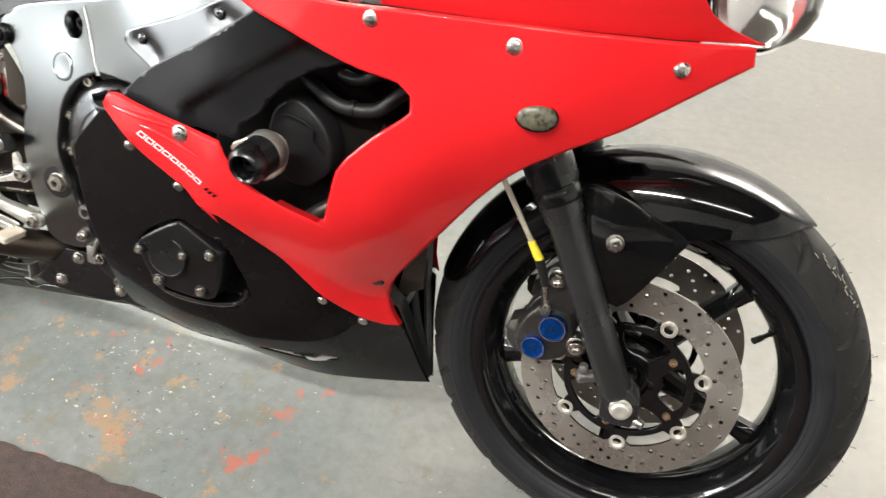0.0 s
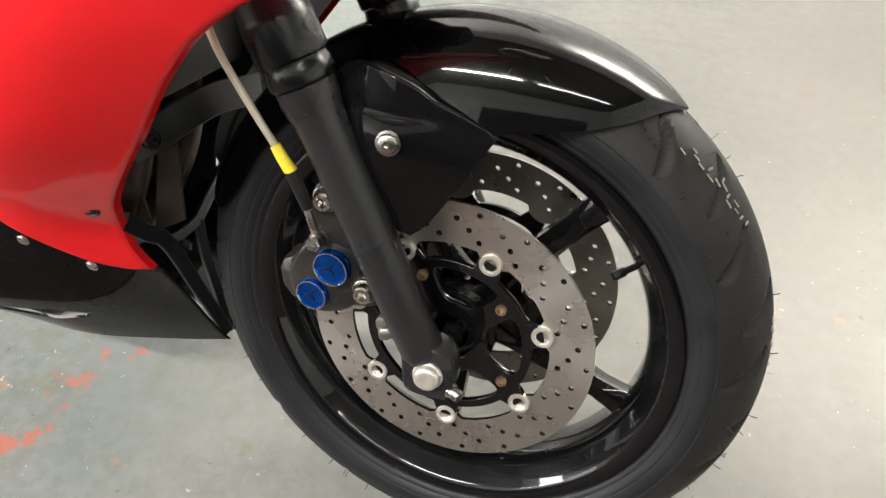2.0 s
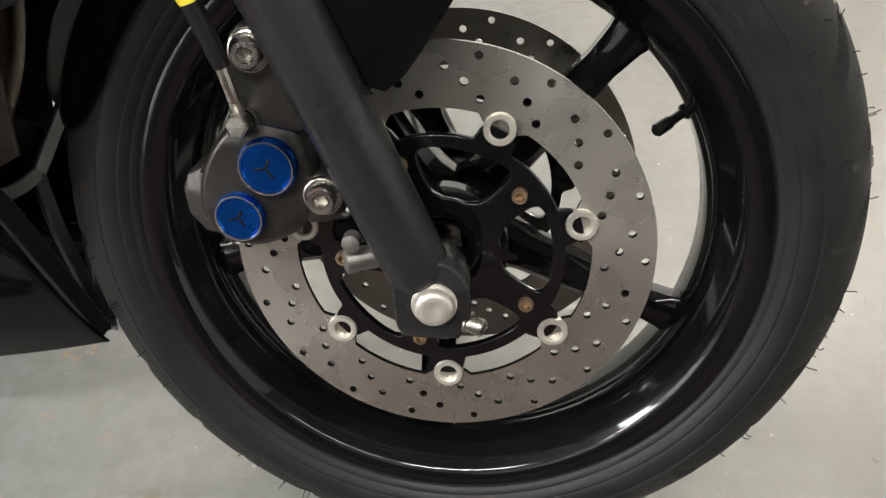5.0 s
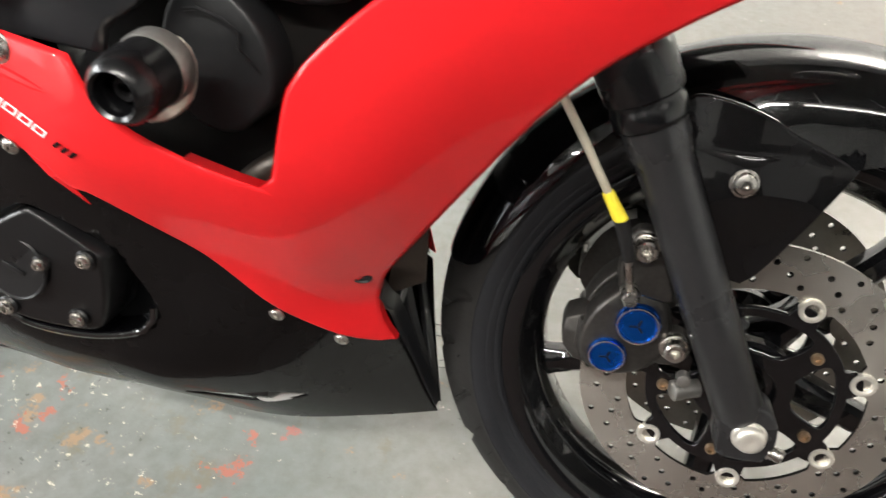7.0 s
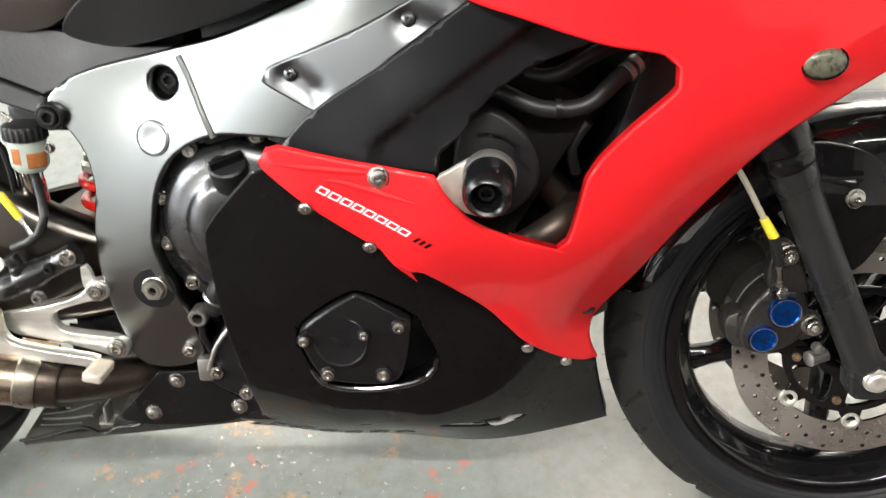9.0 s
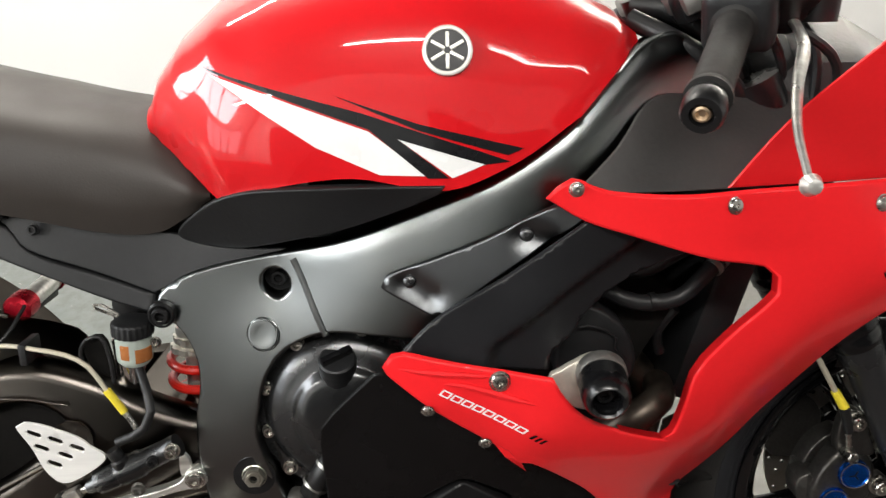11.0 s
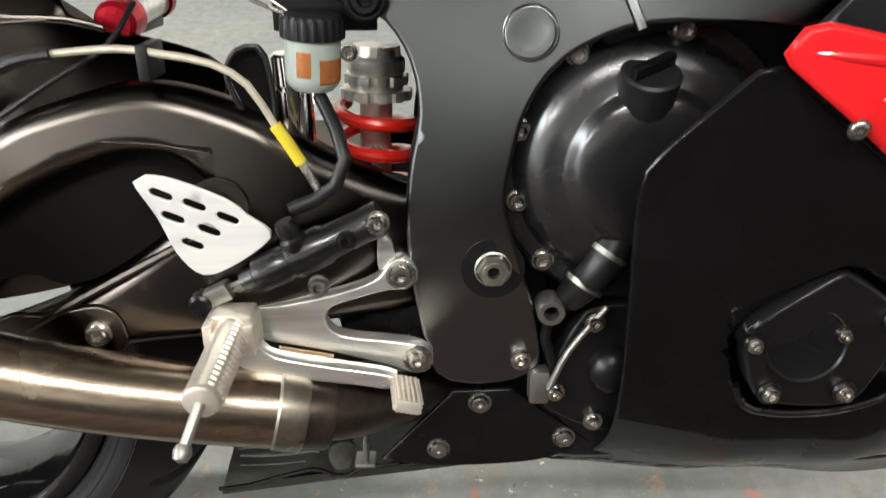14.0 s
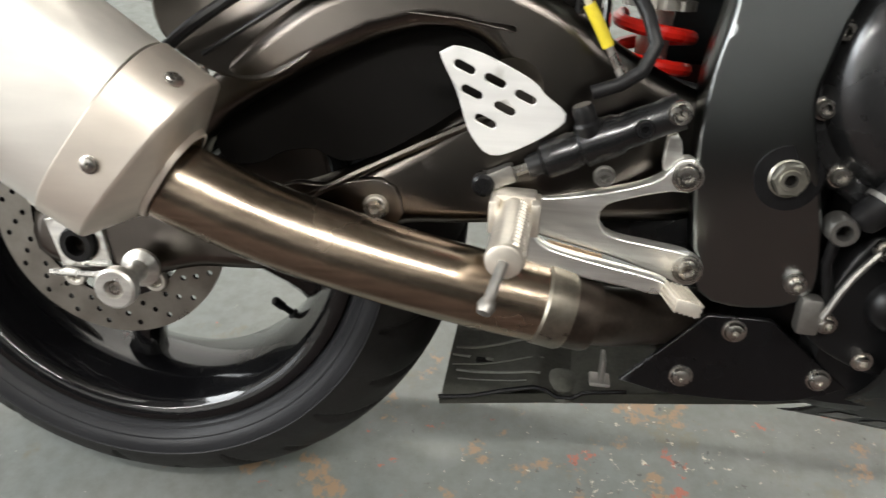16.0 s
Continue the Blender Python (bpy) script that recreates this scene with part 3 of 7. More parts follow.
bike.matrix_world = pose(0, 0, 0, -LEAN, 0, 0)
tagged(bike, "red and black sports motorcycle leaning on the garage floor", "motorcycle")


def group(name, m=None, label="", parent=None):
    o = new(name)
    o.parent = parent or bike
    if m is not None:
        o.matrix_basis = m
    if label:
        o["label"] = label
    return o


def tyre(R, crown, width, flange, parent, label, grooves):
    """A road tyre: rounded tread with cut grooves, bulged sidewalls with moulded ribs and a bead against the rim."""
    prof, n, seg = [], 40, 900
    rc, hw = R - crown, width / 2
    reach = math.asin(min(1.0, (hw - 0.001) / crown)) * 0.98
    for i in range(n + 1):
        a = -reach + 2 * reach * i / n
        prof.append((rc + crown * math.cos(a), crown * math.sin(a)))
    low = prof[-1][0]
    wall = [(0.06, 1.0), (0.10, 0.992), (0.12, 0.998), (0.3, 0.99), (0.5, 0.965), (0.52, 0.955), (0.56, 0.955), (0.58, 0.95), (0.74, 0.90), (0.76, 0.885), (0.84, 0.875), (0.9, 0.84), (1.0, 0.79), (1.12, 0.70)]
    side = [(low - f * (low - flange), hw * w) for f, w in wall]
    prof = [(r, -h) for r, h in reversed(side)] + prof + side
    bm = lathe(prof, seg)
    bm.verts.ensure_lookup_table()
    first = len(side)
    for k in range(first, first + n + 1):
        u = (k - first - n / 2) / (n / 2)
        w = abs(u)
        for g in range(grooves):
            lo_, hi_ = (0.06, 0.74) if g % 2 == 0 else (0.34, 0.93)
            if not lo_ < w < hi_:
                continue
            f = (w - lo_) / (hi_ - lo_)
            c = 2 * math.pi * g / grooves - 0.22 * f + 0.10 * f * f + (0 if u > 0 else math.pi / grooves)
            half = 0.0042 * min(1.0, f / 0.25, (1 - f) / 0.25) + 0.0016
            i0 = c / (2 * math.pi) * seg
            for i in range(int(i0) - 3, int(i0) + 5):
                d = abs(i - i0) * 2 * math.pi / seg * R
                if d < half * 1.5:
                    v = bm.verts[k * seg + i % seg]
                    a = 2 * math.pi * i / seg
                    v.co -= Vector((math.cos(a), 0, math.sin(a))) * 0.0058 * min(1.0, (half * 1.5 - d) / (half * 0.8))
    ob = part("tyre", bm, RUBBER, parent, label)
    ob.data.materials.append(SIDEWALL)
    for f in ob.data.polygons:
        c = f.center
        if math.hypot(c.x, c.z) < low - 0.002:
            f.material_index = 1
    return ob


def rim(flange, hw, parent, barrel, label):
    f = flange
    rows = [(f, hw), (f + 0.001, hw - 0.003), (f - 0.010, hw - 0.006), (f - 0.014, hw - 0.012), (f - 0.024, hw * 0.6), (barrel + 0.006, hw * 0.3), (barrel + 0.006, -hw * 0.3), (f - 0.024, -hw * 0.6), (f - 0.014, -hw + 0.012), (f - 0.010, -hw + 0.006), (f + 0.001, -hw + 0.003), (f, -hw), (f - 0.004, -hw - 0.001), (f - 0.013, -hw + 0.001), (f - 0.017, -hw + 0.004), (f - 0.021, -hw + 0.013), (barrel + 0.008, -hw * 0.62), (barrel, -hw * 0.33), (barrel, hw * 0.33), (barrel + 0.008, hw * 0.62), (f - 0.021, hw - 0.013), (f - 0.017, hw - 0.004), (f - 0.013, hw - 0.001), (f - 0.004, hw + 0.001)]
    return part("rim", lathe(rows, 96, closed=True), BLACK_GLOSS, parent, label)


def spoke(r0, r1, w0, w1, t0, t1, angle, parent, y=0.0):
    """One cast spoke from hub to rim, its ends spread into fillets."""
    rings = []
    for s in (0.0, 0.08, 0.2, 0.5, 0.8, 0.93, 1.0):
        r = r0 + (r1 - r0) * s
        flare = 1.0 + 0.55 * max(0, (s - 0.8) / 0.2) ** 2 + 0.5 * max(0, (0.2 - s) / 0.2) ** 2
        w, t = (w0 + (w1 - w0) * s) * flare / 2, (t0 + (t1 - t0) * s) / 2
        ring = []
        for k in range(12):
            a = 2 * math.pi * k / 12
            cx, cy = math.cos(a), math.sin(a)
            q = (abs(cx) ** 3 + abs(cy) ** 3) ** (-1 / 3)
            ring.append(Vector((r, y + cy * q * t, cx * q * w)))
        rings.append(ring)
    return part("spoke", skin(rings), BLACK_GLOSS, parent, m=Matrix.Rotation(-radians(angle), 4, "Y"))


def brake_disc(parent, y, r_in, r_out, n_btn, r_btn, a_btn, holes, mat_carrier, r_bolt=0.07, n_bolt=5, a_bolt=44.0, face=-1, steel=DISC):
    """A drilled rotor on a spidered carrier, joined by buttons. y: its plane; face -1: seen from the right."""
    outer = circle(0, 0, r_out, 120)
    inner = []
    for i in range(168):
        a = 2 * math.pi * i / 168
        near = min(abs((math.degrees(a) - a_btn - 360 / n_btn * k + 180) % 360 - 180) for k in range(n_btn))
        lobe = max(0.0, 1 - (near / 8.5) ** 2)
        r = r_in - (r_in - r_btn + 0.004) * lobe ** 0.6 if near < 8.5 else r_in
        inner.append(Vector((r * math.cos(a), r * math.sin(a))))
    drilled = []
    rows = holes
    for r, count, off, hr in rows:
        for k in range(count):
            a = radians(off) + 2 * math.pi * k / count
            drilled.append(circle(r * math.cos(a), r * math.sin(a), hr, 8))
    bm = sheet(outer, None, 0.0038, [inner] + drilled, grid=0, lip=0)
    rotor = part("brake_disc", bm, steel, parent, "drilled steel brake disc", m=Matrix.Translation((0, y, 0)))
    # hole walls coloured near-black, which paints their shade
    rotor.data.materials.append(SHADE_BLACK)
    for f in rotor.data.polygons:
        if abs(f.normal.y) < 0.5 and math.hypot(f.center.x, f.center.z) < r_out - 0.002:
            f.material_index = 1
    # carrier: an inner ring with arms out to the buttons
    edge = []
    for i in range(196):
        a = 2 * math.pi * i / 196
        near = min(abs((math.degrees(a) - a_btn - 360 / n_btn * k + 180) % 360 - 180) for k in range(n_btn))
        base = r_btn - 0.0125
        r = base + (0.013 * max(0, 1 - (near / 9.0) ** 4) if near < 9 else 0)
        edge.append(Vector((r * math.cos(a), r * math.sin(a))))
    wins = []
    for k in range(n_bolt):
        a = a_bolt + 360 / n_bolt * (k + 0.5)
        half = 360 / n_bolt / 2 - (11 if r_btn > 0.08 else 17)
        arc = [(r_btn - 0.0225, -half), (r_btn - 0.0215, 0), (r_btn - 0.0225, half), (r_bolt - 0.024, half * 0.8), (r_bolt - 0.028, 0), (r_bolt - 0.024, -half * 0.8)]
        wins.append(curve_through([(r * math.cos(radians(a + d)), r * math.sin(radians(a + d))) for r, d in arc], True, 0.006))
    centre = circle(0, 0, 0.028, 24)
    part("disc_carrier", sheet(edge, None, 0.006, wins + [centre], grid=0, lip=0.0008), mat_carrier, parent, m=Matrix.Translation((0, y - 0.002 * -face, 0)))
    first = None
    for k in range(n_btn):
        a = radians(a_btn + 360 / n_btn * k)
        m = Matrix.Translation((r_btn * math.cos(a), y + 0.001, r_btn * math.sin(a)))
        if face > 0:
            m = m @ Matrix.Translation((0, 0.006, 0)) @ Matrix.Rotation(math.pi, 4, "Z")
        if first is None:
            bm = lathe([(0.0110, -0.001), (0.0110, 0.0040), (0.0102, 0.0052), (0.0074, 0.0052), (0.0064, 0.0040), (0.0064, -0.001)], 20, closed=True)
            first = part("disc_button", bm, DAMPER, parent, "bright steel rotor button")
            first.matrix_basis = m
        else:
            again(first, m)
    first = None
    for k in range(n_bolt):
        a = radians(a_bolt + 360 / n_bolt * k)
        m = Matrix.Translation((r_bolt * math.cos(a), y, r_bolt * math.sin(a)))
        if face > 0:
            m = m @ Matrix.Translation((0, 0.006, 0)) @ Matrix.Rotation(math.pi, 4, "Z")
        if first is None:
            first = part("carrier_bolt", socket_bolt(0.0055, 0.006), RUSTY, parent, "browned carrier bolt")
            first.matrix_basis = m
        else:
            again(first, m)
    return rotor


F_C = Vector((1.375, -0.004, 0.298))
FRONT = Matrix.Translation(F_C) @ Matrix.Rotation(radians(-3.4), 4, "Z") @ Matrix.Rotation(radians(-1.2), 4, "X")
fw = group("front_wheel", FRONT, "black cast front wheel with twin drilled brake discs")
tyre(0.298, 0.062, 0.120, 0.2245, fw, "worn black road tyre with curved grooves", 30)
rim(0.2245, 0.052, fw, 0.188, "gloss black front rim")
part("hub", lathe([(0.020, -0.060), (0.034, -0.060), (0.046, -0.056), (0.046, -0.045), (0.036, -0.036), (0.033, 0), (0.036, 0.036), (0.046, 0.045), (0.046, 0.056), (0.034, 0.060), (0.020, 0.060)], 40, closed=True), BLACK_GLOSS, fw)
F_SPOKES = 52.0
for k in range(5):
    spoke(0.030, 0.192, 0.034, 0.024, 0.040, 0.026, F_SPOKES + 72 * k, fw)
FRONT_HOLES = [(0.1125, 18, 0, 0.0030), (0.1215, 18, 6, 0.0030), (0.1305, 18, 12, 0.0030), (0.1395, 18, 3, 0.0029)]
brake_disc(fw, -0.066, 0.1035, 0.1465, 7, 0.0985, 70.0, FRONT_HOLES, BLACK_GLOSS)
# far disc dimmed by colour, standing in for its dark surroundings
brake_disc(fw, 0.061, 0.1035, 0.1465, 7, 0.0985, 62.0, FRONT_HOLES, BLACK_GLOSS, face=1, steel=DISC_DIM)
VALVE = radians(31.0)
part("valve_stem", joined(lathe([(0.006, 0), (0.006, 0.006), (0.0035, 0.008), (0.0035, 0.018), (0.0048, 0.020), (0.0048, 0.031), (0.003, 0.033), (0, 0.033)], 14)), BLACK_METAL, fw, "black tyre valve with cap", m=aim((0.191 * math.cos(VALVE), 0.0, 0.191 * math.sin(VALVE)), (-math.cos(VALVE), -0.55, -math.sin(VALVE))))

# chalked marks on the tread and moulded marks on the sidewall, as plain strokes
def on_tyre(theta, lean, lift=0.0):
    a, b = radians(theta), radians(lean)
    r = 0.298 - 0.062 + (0.062 + lift) * math.cos(b)
    return Vector((r * math.cos(a), (0.062 + lift) * math.sin(b), r * math.sin(a)))


rng = random.Random(11)
for theta, lean in ((53.0, -37), (50.5, -31), (49.0, -33), (47.5, -27), (45.0, -29), (43.5, -25), (42.0, -27), (40.0, -23), (39.0, -27), (16.0, -12), (13.5, -8), (11.5, -12), (8.5, -7), (6.5, -9), (51.5, -28), (46.5, -33), (44.5, -22), (41.0, -31), (37.5, -25), (36.0, -22), (14.5, -14), (10.0, -5)):
    along = rng.random() < 0.5
    d = (rng.uniform(1.0, 1.7), rng.uniform(-1, 1)) if along else (rng.uniform(-0.3, 0.3), rng.uniform(4, 7))
    stroke = [on_tyre(theta + d[0] * (s - 0.5), lean + d[1] * (s - 0.5), 0.0006) for s in (0, 0.5, 1)]
    part("chalk_mark", sweep(stroke, 0.0011, 6, step=0, flat=0.6), CHALK, fw)
for start, count in ((62, 6), (28, 9), (-30, 8), (-75, 10), (-130, 8), (150, 9)):
    for k in range(count):
        a = radians(start - 2.3 * k)
        rr = 0.246
        h = 0.0042 if k % 3 else 0.0030
        m = Matrix.Rotation(-a, 4, "Y") @ Matrix.Translation((rr, -0.0570, 0))
        bm = block(-h, h, -0.0006, 0.002, -0.0032, 0.0032, 0)
        part("sidewall_mark", bm, SIDEWALL, fw, m=m, smooth=False)

def vent_hairs(parent, R, crown, count, seed):
    """Fine moulding hairs that stand on the tread."""
    pick, bms = random.Random(seed), []
    for k in range(count):
        a, b = pick.uniform(0, 2 * math.pi), radians(pick.choice((-62, -48, -30, -12, 12, 30, 48, 62)) + pick.uniform(-4, 4))
        out = Vector((math.cos(b) * math.cos(a), math.sin(b), math.cos(b) * math.sin(a)))
        foot = Vector(((R - crown) * math.cos(a), 0, (R - crown) * math.sin(a))) + out * (crown - 0.0005)
        bend = Vector((pick.uniform(-1, 1), pick.uniform(-1, 1), pick.uniform(-1, 1))) * 0.0022
        bms.append(sweep([foot, foot + out * 0.003, foot + out * pick.uniform(0.005, 0.008) + bend], 0.00042, 4, step=0))
    tagged(part("tread_hairs", joined(*bms), RUBBER_DARK, parent, "fine rubber moulding hairs"), "fine rubber moulding hairs", kind="stuff")


vent_hairs(fw, 0.298, 0.062, 190, 5)
R_C = Vector((0.0, -0.004, 0.318))
rw = group("rear_wheel", Matrix.Translation(R_C), "black cast rear wheel with drilled brake disc")
tyre(0.315, 0.095, 0.178, 0.2245, rw, "worn wide black rear tyre", 28)
rim(0.2245, 0.076, rw, 0.186, "gloss black rear rim")
part("hub", lathe([(0.02, -0.08), (0.05, -0.08), (0.055, -0.06), (0.045, -0.03), (0.045, 0.03), (0.055, 0.06), (0.05, 0.075), (0.02, 0.075)], 40, closed=True), BLACK_GLOSS, rw)
for k in range(5):
    spoke(0.035, 0.190, 0.036, 0.028, 0.05, 0.034, -99 + 72 * k, rw)
brake_disc(rw, -0.098, 0.074, 0.110, 5, 0.067, 20.0, [(0.083, 20, 0, 0.0028), (0.092, 20, 6, 0.0028), (0.1015, 20, 12, 0.0028)], BLACK_GLOSS, r_bolt=0.048, n_bolt=5, a_bolt=60.0, steel=DISC_DIM)
a = radians(-42)
part("valve_stem", lathe([(0.006, 0), (0.006, 0.006), (0.0035, 0.008), (0.0035, 0.018), (0.0048, 0.020), (0.0048, 0.031), (0.003, 0.033), (0, 0.033)], 14), BLACK_METAL, rw, "black tyre valve with cap", m=aim((0.189 * math.cos(a), 0.0, 0.189 * math.sin(a)), (-math.cos(a), -0.5, -math.sin(a) + 0.2)))
# ---- fairing ----
FAIR_Y = fitted([(0.704, 0.589, -0.245), (0.816, 0.578, -0.254), (0.855, 0.52, -0.257), (0.747, 0.552, -0.254), (0.803, 0.506, -0.240), (0.98, 0.503, -0.238), (0.911, 0.416, -0.192), (0.963, 0.357, -0.160), (1.01, 0.321, -0.129), (1.045, 0.303, -0.100), (1.01, 0.589, -0.246), (1.079, 0.657, -0.241), (1.21, 0.67, -0.222), (1.352, 0.74, -0.175), (1.40, 0.75, -0.150), (0.885, 0.758, -0.242), (1.05, 0.755, -0.242), (1.18, 0.75, -0.225), (1.04, 0.36, -0.112), (1.055, 0.40, -0.135), (1.11, 0.49, -0.163), (1.17, 0.57, -0.184), (1.25, 0.64, -0.192), (1.05, 0.5, -0.214), (1.1, 0.6, -0.233), (1.0, 0.42, -0.182)])
S = True
RED_SIDE = [(0.704, 0.589), (0.713, 0.603), (0.725, 0.606), (0.76, 0.599), (0.801, 0.591), (0.866, 0.581, S), (0.874, 0.566), (0.897, 0.540), (0.934, 0.519), (0.967, 0.506), (0.981, 0.501), (0.990, 0.509), (0.996, 0.536), (1.004, 0.574), (1.014, 0.590), (1.042, 0.620), (1.079, 0.654), (1.078, 0.671), (1.064, 0.682), (1.017, 0.690), (0.979, 0.701), (0.94, 0.714), (0.895, 0.729), (0.858, 0.751, S), (0.881, 0.769), (0.915, 0.757), (0.984, 0.752), (1.06, 0.756), (1.19, 0.760), (1.295, 0.763), (1.40, 0.766, S), (1.404, 0.746, S), (1.359, 0.714), (1.293, 0.664), (1.245, 0.636), (1.195, 0.600), (1.155, 0.555), (1.112, 0.492), (1.074, 0.435), (1.048, 0.392), (1.038, 0.358), (1.042, 0.328), (1.053, 0.302, S), (1.038, 0.304), (1.009, 0.319), (0.962, 0.356), (0.937, 0.387), (0.915, 0.415), (0.875, 0.455), (0.850, 0.474), (0.836, 0.474, S), (0.826, 0.493, S), (0.803, 0.507), (0.749, 0.549), (0.708, 0.582)]


def flipped(bm):
    """Mirrors a bmesh to the left side of the motorcycle."""
    bm.transform(Matrix.Diagonal((1, -1, 1, 1)))
    layer = bm.verts.layers.float_vector.get("facing")
    for v in bm.verts if layer else ():
        v[layer] = Vector((v[layer][0], -v[layer][1], v[layer][2]))
    return bm


side = part("side_fairing", sheet(curve_through(RED_SIDE, True, 0.010), FAIR_Y, 0.0045, grid=0.016, lip=0.004), RED, bike, "glossy red side fairing panel with scratches")
part("side_fairing", flipped(sheet(curve_through(RED_SIDE, True, 0.016), FAIR_Y, 0.0035, grid=0.03, lip=0.002)), RED, bike, "glossy red side fairing panel")


def inner_lip(path, depth, width, name, mat, label=""):
    """A strip turned inwards along the edge of a panel."""
    rows = []
    for p in path:
        y = depth(p[0], p[1])
        rows.append([Vector((p[0], y + 0.002, p[1])), Vector((p[0], y + width, p[1]))])
    bm = bmesh.new()
    vs = [[bm.verts.new(q) for q in r] for r in rows]
    for u, v in zip(vs, vs[1:]):
        bm.faces.new((u[0], u[1], v[1], v[0]))
    bmesh.ops.solidify(bm, geom=bm.faces[:], thickness=0.0025)
    return part(name, bm, mat, bike, label)


inner_lip(curve_through(RED_SIDE[8:20], False, 0.01), FAIR_Y, 0.014, "fairing_return", RED)
inner_lip(curve_through(RED_SIDE[31:43], False, 0.012), FAIR_Y, 0.012, "fairing_return", RED)

# added black sheet that darkens the inner face of the far panel
part("far_panel_darkener", flipped(sheet(inset(curve_through(RED_SIDE, True, 0.018), 0.006), lambda x, z: FAIR_Y(x, z) + 0.012, 0.002, grid=0.03, lip=0.0005)), BLACK_MATT, bike, "matt black sheet added inside the far fairing")
# the nose above the seam, up to the headlamp
NOSE_Y = fitted([(1.02, 0.766, -0.233), (1.19, 0.763, -0.217), (1.295, 0.765, -0.188), (1.41, 0.767, -0.120), (1.02, 0.83, -0.256), (1.2, 0.83, -0.243), (1.33, 0.81, -0.190), (1.40, 0.80, -0.136), (1.2, 0.90, -0.262), (1.30, 0.90, -0.214)])
NOSE = [(1.03, 0.7540, S), (1.19, 0.7585), (1.295, 0.7620), (1.415, 0.7640, S), (1.400, 0.768), (1.365, 0.782), (1.342, 0.803), (1.335, 0.84), (1.30, 0.90, S), (1.16, 0.91, S), (1.08, 0.83)]
part("nose_fairing", sheet(curve_through(NOSE, True, 0.012), lambda x, z: NOSE_Y(x, z) + 0.003, 0.0035, grid=0.02, lip=0.001), RED, bike, "dark red nose fairing above the side panel")
# headlamp: clear cover over a bright bowl
lamp = group("headlamp", None, "clear oval headlamp in the nose of the fairing")
bowl = lathe([(0.005, -0.03), (0.035, -0.02), (0.052, 0.0), (0.058, 0.02), (0.055, 0.02), (0.048, 0.0), (0.032, -0.016), (0.0, -0.024)], 32, m=aim((1.388, -0.085, 0.806), (0.55, -0.80, 0.1)))
part("reflector", bowl, CHROME, lamp)
part("lens", lathe([(0.058, 0.0), (0.058, 0.020), (0.052, 0.032), (0.036, 0.043), (0.016, 0.049), (0, 0.050), (0, 0.046), (0.016, 0.045), (0.035, 0.039), (0.05, 0.029), (0.055, 0.019), (0.055, 0.0)], 36, m=aim((1.391, -0.082, 0.803), (0.55, -0.80, 0.1)) @ Matrix.Diagonal((1.15, 1, 0.85, 1))), GLASS, lamp, "clear headlamp cover")

# indicator blanked into the panel
ind = group("indicator", None, "smoked oval indicator set in the red panel")
ic = (1.208, 0.672)
iy = FAIR_Y(*ic)
im = aim((ic[0], iy + 0.001, ic[1]), (0.16, -1.0, 0.10))
part("lens", lathe([(0.0, 0.0068), (0.012, 0.0062), (0.020, 0.0045), (0.0245, 0.0015), (0.0255, -0.001)], 36, m=im @ Matrix.Diagonal((0.83, 1, 0.56, 1))), LENS, ind)
part("bezel", lathe([(0.0250, 0.0010), (0.0262, 0.0020), (0.0270, 0.0010), (0.0270, -0.002), (0.0252, -0.002)], 36, m=im @ Matrix.Diagonal((0.84, 1, 0.57, 1)), closed=True), BLACK_SATIN, ind)

# ---- lower cowl ----
BELLY_Y = fitted([(0.69, 0.576, -0.238), (0.64, 0.50, -0.224), (0.645, 0.42, -0.214), (0.65, 0.33, -0.188), (0.644, 0.25, -0.142), (0.8, 0.50, -0.234), (0.75, 0.40, -0.206), (0.85, 0.35, -0.186), (0.9, 0.42, -0.186), (0.962, 0.35, -0.153), (1.03, 0.30, -0.098), (1.055, 0.25, -0.062), (1.085, 0.163, -0.016), (0.85, 0.245, -0.157), (0.95, 0.25, -0.125), (0.75, 0.245, -0.156), (0.65, 0.205, -0.100), (0.8, 0.190, -0.094), (0.95, 0.185, -0.086), (1.03, 0.172, -0.044), (0.65, 0.185, -0.080), (0.85, 0.170, -0.076)])
BELLY = [(0.694, 0.578, S), (0.647, 0.527), (0.637, 0.501), (0.640, 0.42), (0.646, 0.337), (0.648, 0.258), (0.63, 0.205), (0.61, 0.190, S), (0.70, 0.186), (0.78, 0.182), (0.83, 0.173), (0.88, 0.165), (0.95, 0.165), (1.0, 0.163), (1.05, 0.160), (1.087, 0.161, S), (1.072, 0.215), (1.052, 0.300, S), (1.038, 0.303), (1.009, 0.318), (0.962, 0.355), (0.937, 0.386), (0.915, 0.414), (0.875, 0.454), (0.850, 0.473), (0.836, 0.473, S), (0.826, 0.492, S), (0.803, 0.506), (0.749, 0.548), (0.708, 0.581)]
CUT = curve_through([(0.717, 0.392), (0.735, 0.418), (0.778, 0.446), (0.795, 0.442), (0.836, 0.412), (0.850, 0.385), (0.862, 0.352), (0.850, 0.326), (0.80, 0.315), (0.745, 0.320), (0.727, 0.345)], True, 0.01)
BELLY_T = 0.0035
SLIT = curve_through([(0.864, 0.236), (0.903, 0.2325), (0.942, 0.2305), (0.967, 0.2225), (0.950, 0.2190), (0.920, 0.2175), (0.888, 0.2265)], True, 0.006)
part("lower_cowl", sheet(curve_through(BELLY, True, 0.010), lambda x, z: BELLY_Y(x, z) + 0.003, BELLY_T, [CUT, SLIT], grid=0.012, lip=0.003), COWL, bike, "gloss black lower cowl with a cut-out for the engine case")
